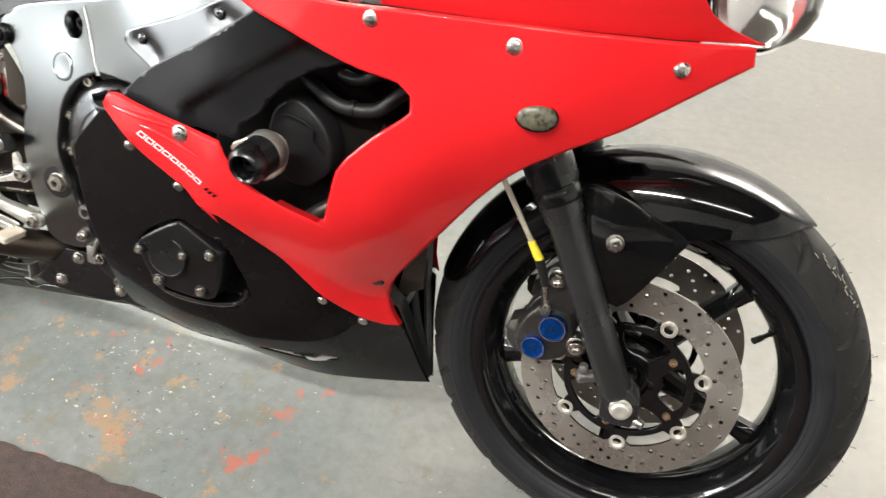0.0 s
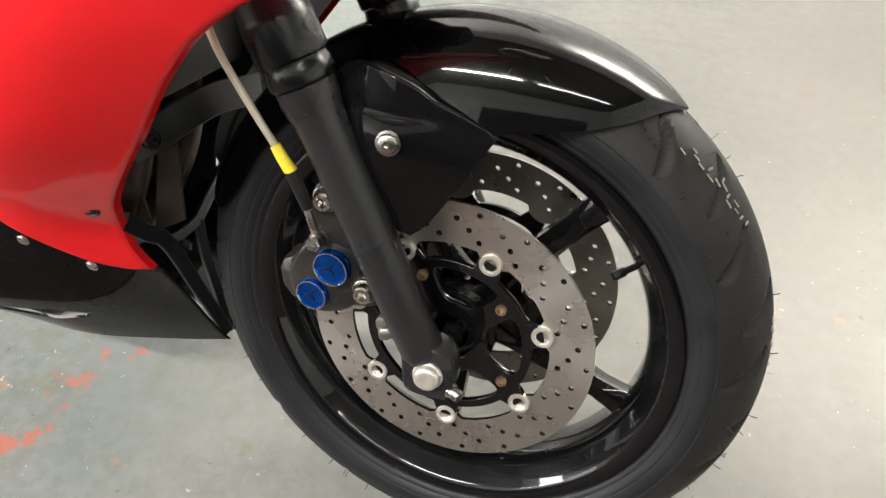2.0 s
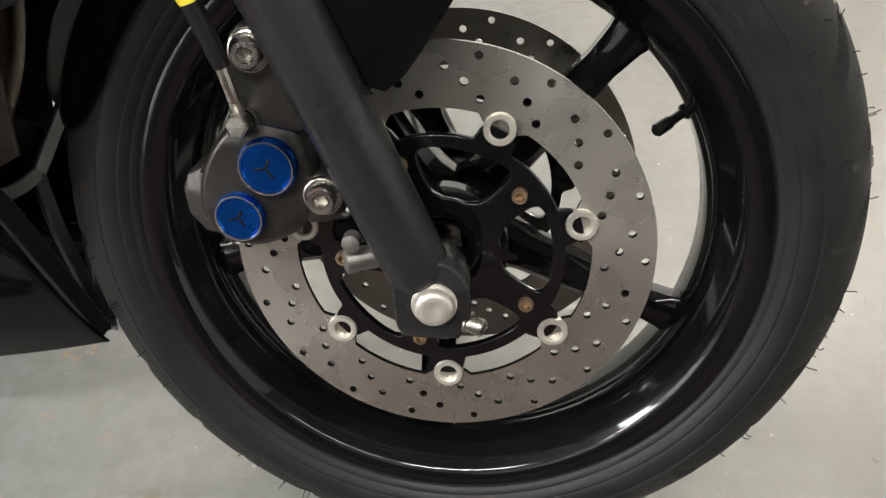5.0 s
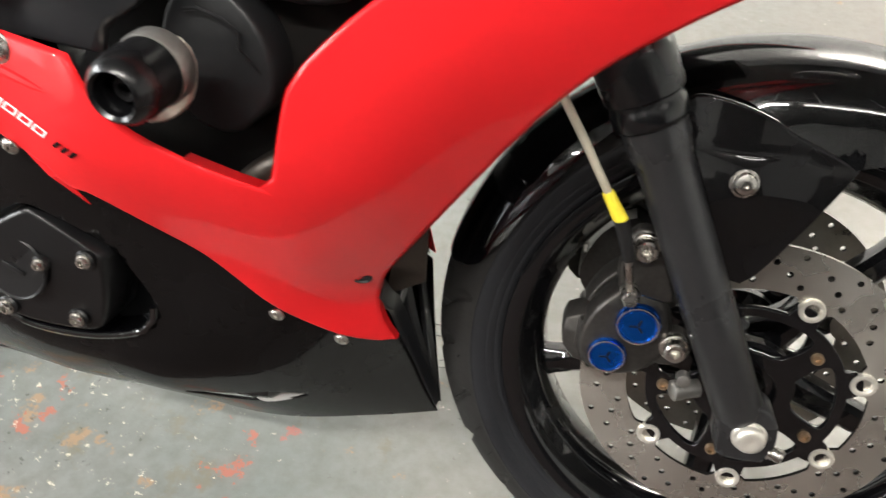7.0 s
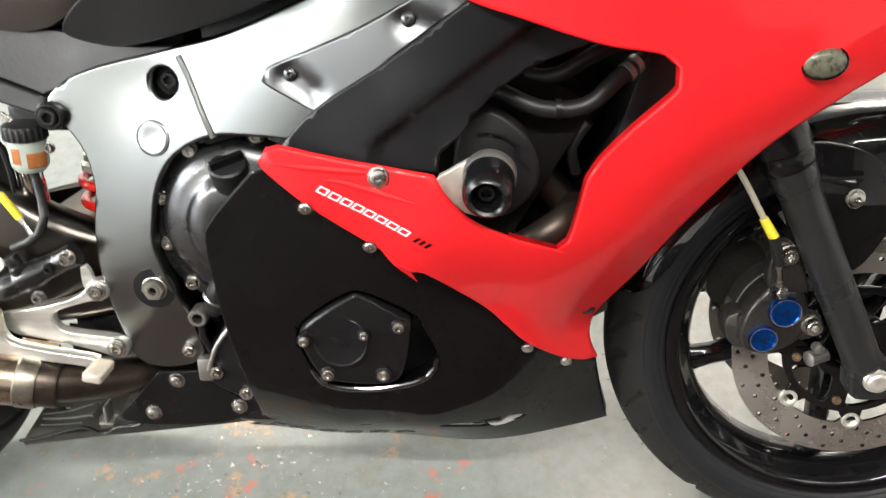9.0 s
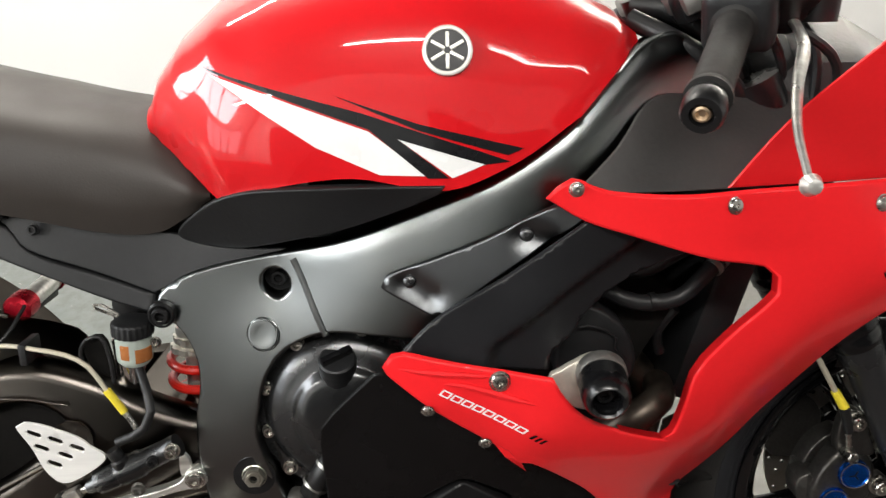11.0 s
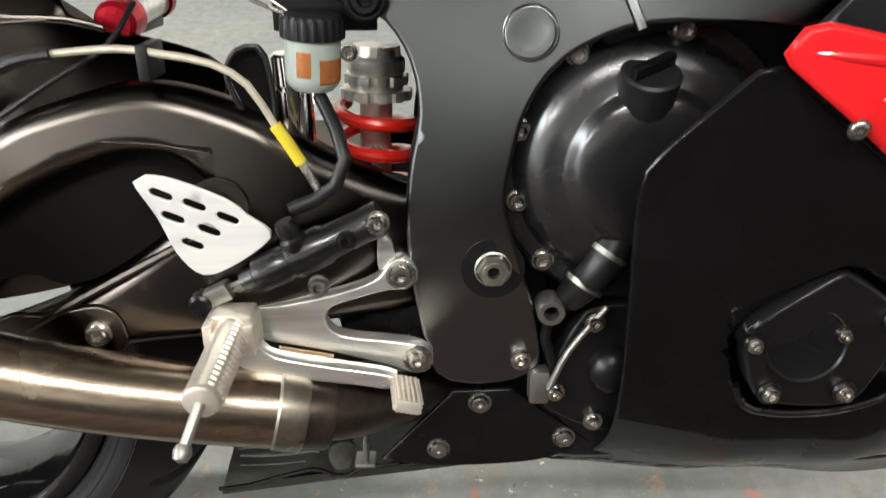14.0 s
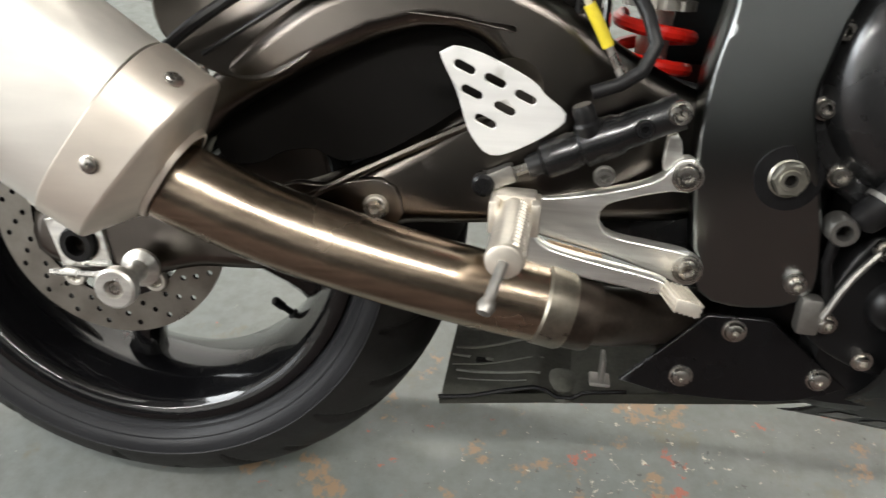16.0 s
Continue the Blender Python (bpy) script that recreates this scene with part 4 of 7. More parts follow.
part("lower_cowl", flipped(sheet(curve_through(BELLY, True, 0.018), lambda x, z: BELLY_Y(x, z) + 0.003, BELLY_T, grid=0.03, lip=0.0018)), COWL, bike, "gloss black lower cowl")
# added plate: the brightness inside the slit is put in its colour
part("heat_foil", sheet(curve_through([(0.912, 0.2345), (0.945, 0.2335), (0.972, 0.222), (0.950, 0.2165), (0.925, 0.2165)], True, 0.006), lambda x, z: BELLY_Y(x, z) + 0.010 + (z - 0.225) * 0.9, 0.001, grid=0, lip=0.0004), SLIT_PALE, bike, "pale plate added behind the slit of the cowl")
# recess behind the cut-out
rows = [[Vector((p[0], BELLY_Y(p[0], p[1]) + 0.005, p[1])) for p in CUT], [Vector((p[0] * 0.985 + 0.0118, BELLY_Y(p[0], p[1]) + 0.020, p[1] * 0.985 + 0.0057)) for p in CUT], [Vector((p[0] * 0.96 + 0.0315, BELLY_Y(p[0], p[1]) + 0.030, p[1] * 0.96 + 0.0152)) for p in CUT]]
part("cowl_recess", skin(rows, caps=False), GUARD_GLOSS, bike)
rim_line = sorted((p for p in CUT if p[1] < 0.352), key=lambda p: math.atan2(p[1] - 0.39, p[0] - 0.79))
part("recess_lip", sweep([(p[0], BELLY_Y(p[0], p[1]) + 0.0022, p[1]) for p in rim_line], 0.0034, 10, step=0), GUARD_GLOSS, bike, "polished black lip of the cowl cut-out")
# tray under the engine, open to the rear
tray = []
for x, top, low, hw in ((0.305, 0.222, 0.138, 0.085), (0.40, 0.215, 0.154, 0.088), (0.50, 0.21, 0.168, 0.09), (0.60, 0.212, 0.180, 0.088), (0.70, 0.22, 0.195, 0.08)):
    tray.append([Vector((x, hw, top + 0.03)), Vector((x, hw - 0.006, low + 0.03)), Vector((x, hw - 0.035, low + 0.003)), Vector((x, 0, low)), Vector((x, -hw + 0.035, low + 0.002)), Vector((x, -hw + 0.008, low + 0.015)), Vector((x, -hw, low + 0.030))])
bm = skin(tray, caps=False, closed=False)
bmesh.ops.solidify(bm, geom=bm.faces[:], thickness=0.004)
part("belly_tray", bm, DUSTY, bike, "dusty black tray below the engine")
EDGE_X = (0.305, 0.334, 0.393, 0.403, 0.414, 0.427, 0.436, 0.466, 0.52)
EDGE_Z = (0.166, 0.171, 0.190, 0.188, 0.183, 0.183, 0.190, 0.195, 0.202)


def tray_z(x, y):
    """The tray's dished inside, rising from its near edge."""
    return np.interp(x, EDGE_X, EDGE_Z) - 0.002 + 0.16 * (y + 0.086) + 0.0012 * math.sin(70 * x + 40 * y)


liner = skin([[Vector((0.307 + 0.006 * i, y, tray_z(0.307 + 0.006 * i, y))) for y in np.linspace(-0.086, 0.075, 18)] for i in range(34)], caps=False, closed=False)
bmesh.ops.solidify(liner, geom=liner.faces[:], thickness=0.003)
part("tray_liner", liner, DUSTY, bike, "dusty grey inside of the tray")
for y0, y1, x0, x1, r in ((-0.045, -0.063, 0.317, 0.398, 0.0022), (-0.036, -0.040, 0.312, 0.400, 0.0012), (-0.058, -0.072, 0.320, 0.385, 0.0010), (-0.008, -0.012, 0.312, 0.44, 0.0020), (-0.020, -0.024, 0.310, 0.328, 0.0022)):
    part("tray_ridge", sweep([(x0 + (x1 - x0) * k / 6, y0 + (y1 - y0) * k / 6, tray_z(x0 + (x1 - x0) * k / 6, y0 + (y1 - y0) * k / 6)) for k in range(7)], r, 8), DUSTY, bike)
# no slot is cut: a near-black block carries its shade
part("tray_slot", block(0.334, 0.357, -0.037, -0.028, 0.174, 0.1815, 0.001), SHADE_BLACK, bike, "dark slot in the tray")
part("slot_lip", block(0.344, 0.352, -0.034, -0.030, 0.180, 0.1845, 0.0012), DUSTY, bike)
part("tray_bulge", lathe([(0.0200, -0.004), (0.0185, 0.0008), (0.014, 0.0036), (0.007, 0.0050), (0, 0.0054)], 28, m=aim((0.420, -0.066, 0.184), (0.05, -0.35, 1.0))), DUSTY, bike, "rounded bulge in the tray")
part("tray_edge", sweep([(0.305, -0.086, 0.167), (0.334, -0.087, 0.172), (0.362, -0.087, 0.181), (0.393, -0.088, 0.190), (0.404, -0.088, 0.188), (0.414, -0.089, 0.183), (0.427, -0.089, 0.183), (0.437, -0.089, 0.190), (0.475, -0.090, 0.197)], 0.0020, 8), BLACK_SATIN, bike, "moulded edge of the tray")

# air intake ahead of the radiator: a fan of ribs that meet in the tip of the cowl, and a strap across above them
def strap(path, width, thick, face, step=0.008):
    """A flat bar along a smooth path, its broad side towards face."""
    pts, rings = curve_through(path, step=step), []
    for i, p in enumerate(pts):
        t = (pts[min(i + 1, len(pts) - 1)] - pts[max(i - 1, 0)]).normalized()
        f = (Vector(face) - t * t.dot(Vector(face))).normalized()
        w = t.cross(f) * (width(i / (len(pts) - 1)) if callable(width) else width) / 2
        c = w.normalized() * 0.0012
        rings.append([p + w - c + f * thick / 2, p + w + f * (thick / 2 - 0.0012), p + w - f * thick / 2, p - w - f * thick / 2, p - w + f * (thick / 2 - 0.0012), p - w + c + f * thick / 2])
    return skin(rings)


TIP = (1.083, -0.006, 0.170)
intake = group("air_intake", None, "charcoal slatted air intake behind the front wheel")
for n, (path, width) in enumerate((
        ([(1.036, -0.104, 0.362), (1.038, -0.075, 0.334), (1.041, -0.047, 0.308), (1.060, -0.028, 0.245), TIP], lambda u: 0.020 - 0.006 * u),
        ([(1.033, 0.025, 0.298), (1.048, 0.014, 0.256), (1.066, 0.006, 0.212), TIP], lambda u: 0.013 - 0.003 * u),
        ([(1.030, 0.098, 0.340), (1.045, 0.066, 0.278), (1.064, 0.032, 0.222), TIP], lambda u: 0.015 - 0.004 * u),
        ([(1.041, -0.047, 0.308), (1.037, -0.010, 0.300), (1.033, 0.025, 0.298)], 0.011),
        ([(1.033, 0.025, 0.298), (1.030, 0.062, 0.318), (1.030, 0.098, 0.344), (1.036, 0.116, 0.385), (1.050, 0.128, 0.420)], 0.013))):
    part("intake_rib", strap(path, width, 0.006, (0.86, -0.30, 0.30)), DUCT, intake)
part("cross_strap", strap([(1.058, -0.112, 0.450), (1.072, -0.085, 0.458), (1.075, -0.050, 0.462), (1.080, 0.0, 0.465), (1.081, 0.055, 0.456), (1.076, 0.105, 0.444)], 0.034, 0.004, (0.93, -0.2, 0.28)), DUCT, intake, "charcoal strap across the intake")
part("strap_bolt", joined(lathe([(0.0105, -0.001), (0.0105, 0.0025), (0.0085, 0.003), (0.0085, 0.001), (0.006, 0.001)], 22), socket_bolt(0.0052, 0.005)), BLACK_METAL, intake, "black strap bolt", m=aim((1.073, -0.097, 0.457), (0.93, -0.3, 0.2)))
part("radiator_shroud", sheet(curve_through([(0.985, 0.391, S), (1.012, 0.405, S), (1.019, 0.358), (1.026, 0.328, S), (0.985, 0.335, S)], True, 0.01), lambda x, z: -0.050, 0.003, grid=0, lip=0.001), SHROUD, bike, "dusty brown radiator shroud")
part("radiator_shroud", sheet(curve_through([(1.042, 0.419, S), (1.066, 0.432, S), (1.068, 0.344, S), (1.029, 0.320, S)], True, 0.01), lambda x, z: -0.050, 0.003, grid=0, lip=0.001), SHROUD, bike, "dusty brown radiator shroud")

# ---- decals on the fairing: unreadable maker's script as plain slanted bars ----
def bars(x0, z0, x1, z1, count, height, fill, mat, depth, lift=0.0009, slant=0.35):
    d = Vector((x1 - x0, z1 - z0))
    u = d.normalized()
    v = Vector((-u[1], u[0]))
    for k in range(count):
        bm = bmesh.new()
        s0, s1 = k / count, (k + fill) / count
        quad = []
        for s, t in ((s0, 0), (s1, 0), (s1, 1), (s0, 1)):
            p = Vector((x0, z0)) + d * s + v * height * t + u * height * slant * t
            quad.append(bm.verts.new((p[0], depth(p[0], p[1]) - lift, p[1])))
        bm.faces.new(quad)
        bmesh.ops.solidify(bm, geom=bm.faces[:], thickness=0.0005)
        part("decal_bar", bm, mat, bike, smooth=False)


def hollow(x0, z0, x1, z1, count, height, fill, mat, depth, slant=0.3, wall=0.0016):
    """Slanted open boxes in a row: lettering reduced to plain shapes."""
    d = Vector((x1 - x0, z1 - z0))
    u = d.normalized()
    v = Vector((-u[1], u[0]))
    for k in range(count):
        w = d.length * fill / count

        def at(s, t):
            p = Vector((x0, z0)) + d * (k / count) + u * (s + t * slant) + v * t
            return Vector((p[0], p[1]))
        ring = [at(0, 0), at(w, 0), at(w, height), at(0, height)]
        hole = [at(wall, wall * 0.8), at(w - wall, wall * 0.8), at(w - wall, height - wall * 0.8), at(wall, height - wall * 0.8)]
        part("decal_box", sheet(ring, lambda x, z: depth(x, z) - 0.0009, 0.0005, [hole], grid=0, lip=0), mat, bike, smooth=False)


hollow(0.7575, 0.5655, 0.8405, 0.5200, 8, 0.0072, 0.84, WHITE_VINYL, FAIR_Y)
bars(0.8445, 0.5165, 0.8595, 0.5070, 3, 0.0072, 0.5, BLACK_VINYL, FAIR_Y)
bars(0.640, 0.1960, 0.832, 0.1875, 6, 0.0120, 0.62, GREY_VINYL, lambda x, z: BELLY_Y(x, z) + 0.003, slant=0.9)
# fine silver scratches and pinstripes along the wing of the panel
for p in ([(0.719, 0.590), (0.740, 0.588), (0.780, 0.585), (0.812, 0.582)], [(0.761, 0.576), (0.781, 0.574), (0.815, 0.564), (0.852, 0.554)]):
    q = curve_through(p, False, 0.006)
    bm = sweep([(a[0], FAIR_Y(a[0], a[1]) + 0.0004, a[1]) for a in q], lambda s: 0.0034 * (1 - abs(2 * s - 1) ** 3) + 0.0003, 8, step=0)
    part("pressed_line", bm, RED, bike)

part("panel_flash", sheet([Vector(p) for p in ((0.812, 0.503), (0.836, 0.486), (0.846, 0.462), (0.824, 0.484))], lambda x, z: FAIR_Y(x, z) + 0.0005, 0.002, grid=0, lip=0.0004), RED, bike, "pointed red tip of the side panel")
part("panel_grommet", lathe([(0.0065, -0.001), (0.0065, 0.001), (0.0045, 0.0016), (0.0036, 0.0006), (0, 0.0004)], 18, m=aim((1.030, FAIR_Y(1.030, 0.389), 0.389), (0.35, -1, -0.35)) @ Matrix.Diagonal((1.25, 1, 0.8, 1))), BLACK_MATT, bike, "black grommet in the red panel")

# ---- frame ----
FRAME_Y = fitted([(0.552, 0.423, -0.160), (0.59, 0.645, -0.143), (0.574, 0.59, -0.155), (0.467, 0.61, -0.138), (0.49, 0.50, -0.146), (0.748, 0.728, -0.186), (0.882, 0.80, -0.196), (0.955, 0.875, -0.158), (1.02, 0.86, -0.135), (0.53, 0.33, -0.142), (0.70, 0.61, -0.188), (0.64, 0.60, -0.172), (0.70, 0.67, -0.186), (0.80, 0.70, -0.205), (0.59, 0.34, -0.144), (0.52, 0.655, -0.137)], 3e-3)


def facing(depth, x, z, d=0.006):
    """The outward direction of a panel at (x, z)."""
    return Vector(((depth(x + d, z) - depth(x - d, z)) / (2 * d), -1.0, (depth(x, z + d) - depth(x, z - d)) / (2 * d)))


def spar_face(x, z):
    """The spar's side, rounding over towards its upper edge."""
    top = np.interp(x, (0.46, 0.526, 0.603, 0.667, 0.748, 0.821, 0.882, 0.93, 0.962), (0.632, 0.662, 0.679, 0.696, 0.729, 0.761, 0.802, 0.850, 0.880))
    over = min(0.022, max(0.0, z - top + 0.021)) * min(1.0, max(0.0, (x - 0.56) / 0.08))
    return FRAME_Y(x, z) + 0.075 - math.sqrt(0.075 ** 2 - over ** 2)


SPAR = [(0.455, 0.612), (0.462, 0.630), (0.486, 0.648), (0.526, 0.662), (0.603, 0.679), (0.667, 0.696), (0.748, 0.729), (0.821, 0.761), (0.882, 0.802), (0.93, 0.850), (0.962, 0.880), (1.000, 0.893), (1.026, 0.870), (1.015, 0.828), (0.970, 0.800), (0.936, 0.764), (0.905, 0.740), (0.86, 0.715), (0.80, 0.650), (0.775, 0.612), (0.735, 0.597), (0.70, 0.598), (0.642, 0.596), (0.597, 0.574), (0.574, 0.542), (0.564, 0.505), (0.560, 0.475), (0.570, 0.435), (0.586, 0.380), (0.592, 0.335), (0.573, 0.317), (0.535, 0.312), (0.510, 0.322), (0.499, 0.359), (0.489, 0.436), (0.491, 0.490), (0.499, 0.535), (0.494, 0.570), (0.478, 0.596)]
HOLE_A = circle(0.590, 0.645, 0.0155, 24)
part("frame", sheet(curve_through(SPAR, True, 0.010), spar_face, 0.045, [HOLE_A], grid=0.009, lip=0.0035), FRAME, bike, "grey anodised twin-spar aluminium frame")
part("frame", flipped(sheet(curve_through(SPAR, True, 0.018), FRAME_Y, 0.045, grid=0.03, lip=0.006)), FRAME, bike, "grey anodised twin-spar aluminium frame")
weld = [(0.611, 0.672), (0.620, 0.652), (0.632, 0.62), (0.643, 0.594)]
q = curve_through(weld, False, 0.0012)
part("weld_bead", sweep([(p[0], FRAME_Y(p[0], p[1]) + 0.0020, p[1]) for p in q], 0.0043, 10, step=0), FRAME, bike, "ripple weld across the frame spar")
part("frame_bolt", socket_bolt(0.0085, 0.008), BLACK_METAL, bike, "black socket bolt deep in the frame", m=Matrix.Translation((0.590, -0.126, 0.645)))
part("frame_hole_floor", lathe([(0.0156, 0), (0.0156, 0.002), (0, 0.002)], 24), BLACK_METAL, bike, m=Matrix.Translation((0.590, -0.122, 0.645)))
part("frame_plug", lathe([(0.0188, -0.002), (0.0188, 0.0004), (0.0180, 0.0009), (0.0172, 0.0002), (0.0166, 0.0003), (0.0158, 0.0011), (0.0145, 0.0012), (0.0100, 0.0006), (0.005, 0.0003), (0, 0.0002)], 44), FRAME, bike, "round grey plug in the frame", m=aim((0.574, FRAME_Y(0.574, 0.59) - 0.0004, 0.590), facing(FRAME_Y, 0.574, 0.59)))
part("pivot_nut", joined(lathe([(0.0165, 0), (0.0165, 0.002), (0.0150, 0.003)], 30), hex_nut(0.0152, 0.009, 0.62), lathe([(0.0095, 0.0), (0.0095, 0.009), (0.0088, 0.010), (0.0055, 0.010), (0.005, 0.002), (0, 0.002)], 20)), NUT, bike, "dull steel swingarm pivot nut", m=Matrix.Translation((0.552, FRAME_Y(0.552, 0.423), 0.423)) @ Matrix.Diagonal((0.84, 0.9, 0.84, 1)))
part("pivot_washer", lathe([(0.0235, -0.001), (0.0235, 0.0012), (0.012, 0.0016)], 30), BLACK_METAL, bike, m=Matrix.Translation((0.552, FRAME_Y(0.552, 0.423), 0.423)))
# dark fill that paints the shade inside the nut's hole
part("pivot_hole", lathe([(0.0045, 0.0), (0.0045, 0.0045), (0, 0.0045)], 16), SHADE_BLACK, bike, m=Matrix.Translation((0.552, FRAME_Y(0.552, 0.423), 0.423)))
part("subframe_bolt", joined(lathe([(0.0145, -0.004), (0.0145, 0.004), (0.0125, 0.006), (0.011, 0.006)], 24), socket_bolt(0.0095, 0.010)), BLACK_METAL, bike, "black socket bolt where the subframe meets the frame", m=Matrix.Translation((0.466, -0.142, 0.611)))

# cover between spar and intake duct
COVER_Y = fitted([(0.706, 0.657, -0.200), (0.732, 0.661, -0.206), (0.78, 0.69, -0.212), (0.844, 0.711, -0.222), (0.89, 0.733, -0.225), (0.76, 0.635, -0.212), (0.83, 0.68, -0.222)], 1e-3)
COVER = [(0.703, 0.655), (0.709, 0.667), (0.75, 0.684), (0.80, 0.705), (0.868, 0.739), (0.90, 0.742, S), (0.898, 0.727), (0.833, 0.681), (0.765, 0.628, S), (0.752, 0.628), (0.728, 0.640)]


def dimpled(x, z):
    y = COVER_Y(x, z)
    for bx, bz, ang in ((0.732, 0.661, -38), (0.844, 0.711, -20)):
        dx, dz = x - bx, z - bz
        u = dx * math.cos(radians(ang)) + dz * math.sin(radians(ang))
        v = -dx * math.sin(radians(ang)) + dz * math.cos(radians(ang))
        u = max(0.0, abs(u - 0.012) - 0.012)
        y += 0.0065 * math.exp(-((u / 0.012) ** 2 + (v / 0.013) ** 2))
    return y


part("frame_cover", sheet(curve_through(COVER, True, 0.007), dimpled, 0.004, grid=0.006, lip=0.003), FRAME_SOFT, bike, "grey moulded cover with two recessed bolts")
for bx, bz in ((0.732, 0.661), (0.844, 0.711)):
    part("cover_bolt", dome_bolt(0.0068, 0.007), COVER_METAL, bike, "dark domed cover bolt", m=aim((bx, COVER_Y(bx, bz) + 0.008, bz), (-0.1, -1, 0.15)))

DUCT_Y = fitted([(0.722, 0.597, -0.236), (0.76, 0.634, -0.236), (0.833, 0.681, -0.239), (0.897, 0.727, -0.240), (0.80, 0.585, -0.240), (0.866, 0.575, -0.236), (0.85, 0.64, -0.243), (0.89, 0.61, -0.226), (0.94, 0.665, -0.222), (1.0, 0.688, -0.218), (0.93, 0.705, -0.232)])
DUCT_O = [(0.719, 0.596, S), (0.76, 0.637), (0.833, 0.683), (0.898, 0.729, S), (0.94, 0.722), (1.02, 0.692, S), (0.965, 0.672), (0.930, 0.652), (0.905, 0.628), (0.890, 0.606), (0.870, 0.590), (0.868, 0.573, S), (0.80, 0.582)]


def duct_depth(x, z):
    ridge = (z - 0.606) - (x - 0.813) * 0.72
    return DUCT_Y(x, z) + 0.013 / (1 + math.exp(ridge / 0.0022)) * min(1.0, max(0.0, (x - 0.805) / 0.012))


part("intake_duct", sheet(curve_through(DUCT_O, True, 0.009), duct_depth, 0.006, grid=0.006, lip=0.0025), DUCT, bike, "charcoal moulded air intake duct")
part("intake_duct", flipped(sheet(curve_through(DUCT_O, True, 0.02), duct_depth, 0.006, grid=0.03, lip=0.0025)), DUCT, bike, "charcoal moulded air intake duct")
# dark panel between the steering head and the fairing
DASH_Y = fitted([(0.90, 0.75, -0.233), (1.1, 0.752, -0.205), (1.2, 0.755, -0.18), (0.96, 0.825, -0.175), (1.14, 0.81, -0.14), (1.05, 0.84, -0.125), (1.2, 0.85, -0.10)])
# black sheet added so the space inside the fairing reads dark
part("dark_backing", sheet(curve_through([(0.90, 0.50, S), (0.95, 0.50, S), (0.95, 0.33, S), (1.018, 0.315, S), (1.020, 0.36), (1.034, 0.41), (1.070, 0.465), (1.110, 0.525), (1.150, 0.575), (1.20, 0.62), (1.24, 0.64, S), (1.24, 0.86, S), (0.90, 0.86, S)], True, 0.02), lambda x, z: 0.088, 0.005, grid=0, lip=0.0008), BLACK_MATT, bike, "matt black backing sheet added inside the fairing")
part("inner_panel", sheet(curve_through([(0.885, 0.752, S), (0.93, 0.79), (0.965, 0.828), (1.01, 0.836), (1.14, 0.835), (1.22, 0.84, S), (1.22, 0.752, S), (1.05, 0.751)], True, 0.014), DASH_Y, 0.004, grid=0.02, lip=0.002), INNER, bike, "charcoal inner fairing panel below the handlebar")

# ---- tank ----
TANK = [(0.462, [(-0.100, 0.797), (-0.106, 0.806), (-0.104, 0.816), (-0.09, 0.826), (-0.05, 0.834), (0, 0.838)]), (0.475, [(-0.108, 0.788), (-0.118, 0.808), (-0.116, 0.830), (-0.098, 0.852), (-0.055, 0.866), (0, 0.872)]), (0.50, [(-0.122, 0.766), (-0.136, 0.800), (-0.133, 0.840), (-0.112, 0.876), (-0.062, 0.898), (0, 0.905)]), (0.545, [(-0.150, 0.733), (-0.164, 0.780), (-0.160, 0.836), (-0.138, 0.894), (-0.080, 0.930), (0, 0.942)]), (0.60, [(-0.176, 0.752), (-0.181, 0.790), (-0.177, 0.846), (-0.154, 0.908), (-0.095, 0.950), (0, 0.966)]), (0.68, [(-0.192, 0.763), (-0.193, 0.800), (-0.188, 0.858), (-0.166, 0.920), (-0.104, 0.966), (0, 0.982)]), (0.77, [(-0.203, 0.752), (-0.200, 0.800), (-0.192, 0.860), (-0.170, 0.922), (-0.108, 0.966), (0, 0.984)]), (0.84, [(-0.196, 0.778), (-0.192, 0.815), (-0.182, 0.866), (-0.160, 0.915), (-0.104, 0.952), (0, 0.970)]), (0.90, [(-0.182, 0.818), (-0.177, 0.845), (-0.166, 0.880), (-0.144, 0.912), (-0.094, 0.936), (0, 0.950)]), (0.945, [(-0.155, 0.856), (-0.150, 0.870), (-0.140, 0.888), (-0.120, 0.904), (-0.078, 0.918), (0, 0.926)]), (0.968, [(-0.115, 0.876), (-0.112, 0.882), (-0.104, 0.890), (-0.088, 0.897), (-0.055, 0.903), (0, 0.906)])]


def across(sections, k=5):
    """Dense rings from half sections, mirrored, smoothed both ways."""
    xs = [s[0] for s in sections]
    dense = []
    for s in sections:
        pts = [Vector(p) for p in s[1]]
        out = []
        for i in range(len(pts) - 1):
            p0 = pts[i - 1] if i else pts[0] * 2 - pts[1]
            p3 = pts[i + 2] if i + 2 < len(pts) else Vector((-pts[i][0], pts[i][1]))
            for j in range(k):
                t = j / k
                a, b = pts[i], pts[i + 1]
                out.append(0.5 * ((2 * a) + (b - p0) * t + (2 * p0 - 5 * a + 4 * b - p3) * t * t + (3 * a - p0 - 3 * b + p3) * t ** 3))
        out.append(pts[-1])
        dense.append(out)
    rings = []
    for i in range(len(xs) - 1):
        for j in range(k):
            t = j / k
            ring = []
            for c in range(len(dense[0])):
                a, b = dense[i][c], dense[i + 1][c]
                p0 = dense[i - 1][c] if i else a
                p3 = dense[i + 2][c] if i + 2 < len(xs) else b
                p = 0.5 * ((2 * a) + (b - p0) * t + (2 * p0 - 5 * a + 4 * b - p3) * t * t + (3 * a - p0 - 3 * b + p3) * t ** 3)
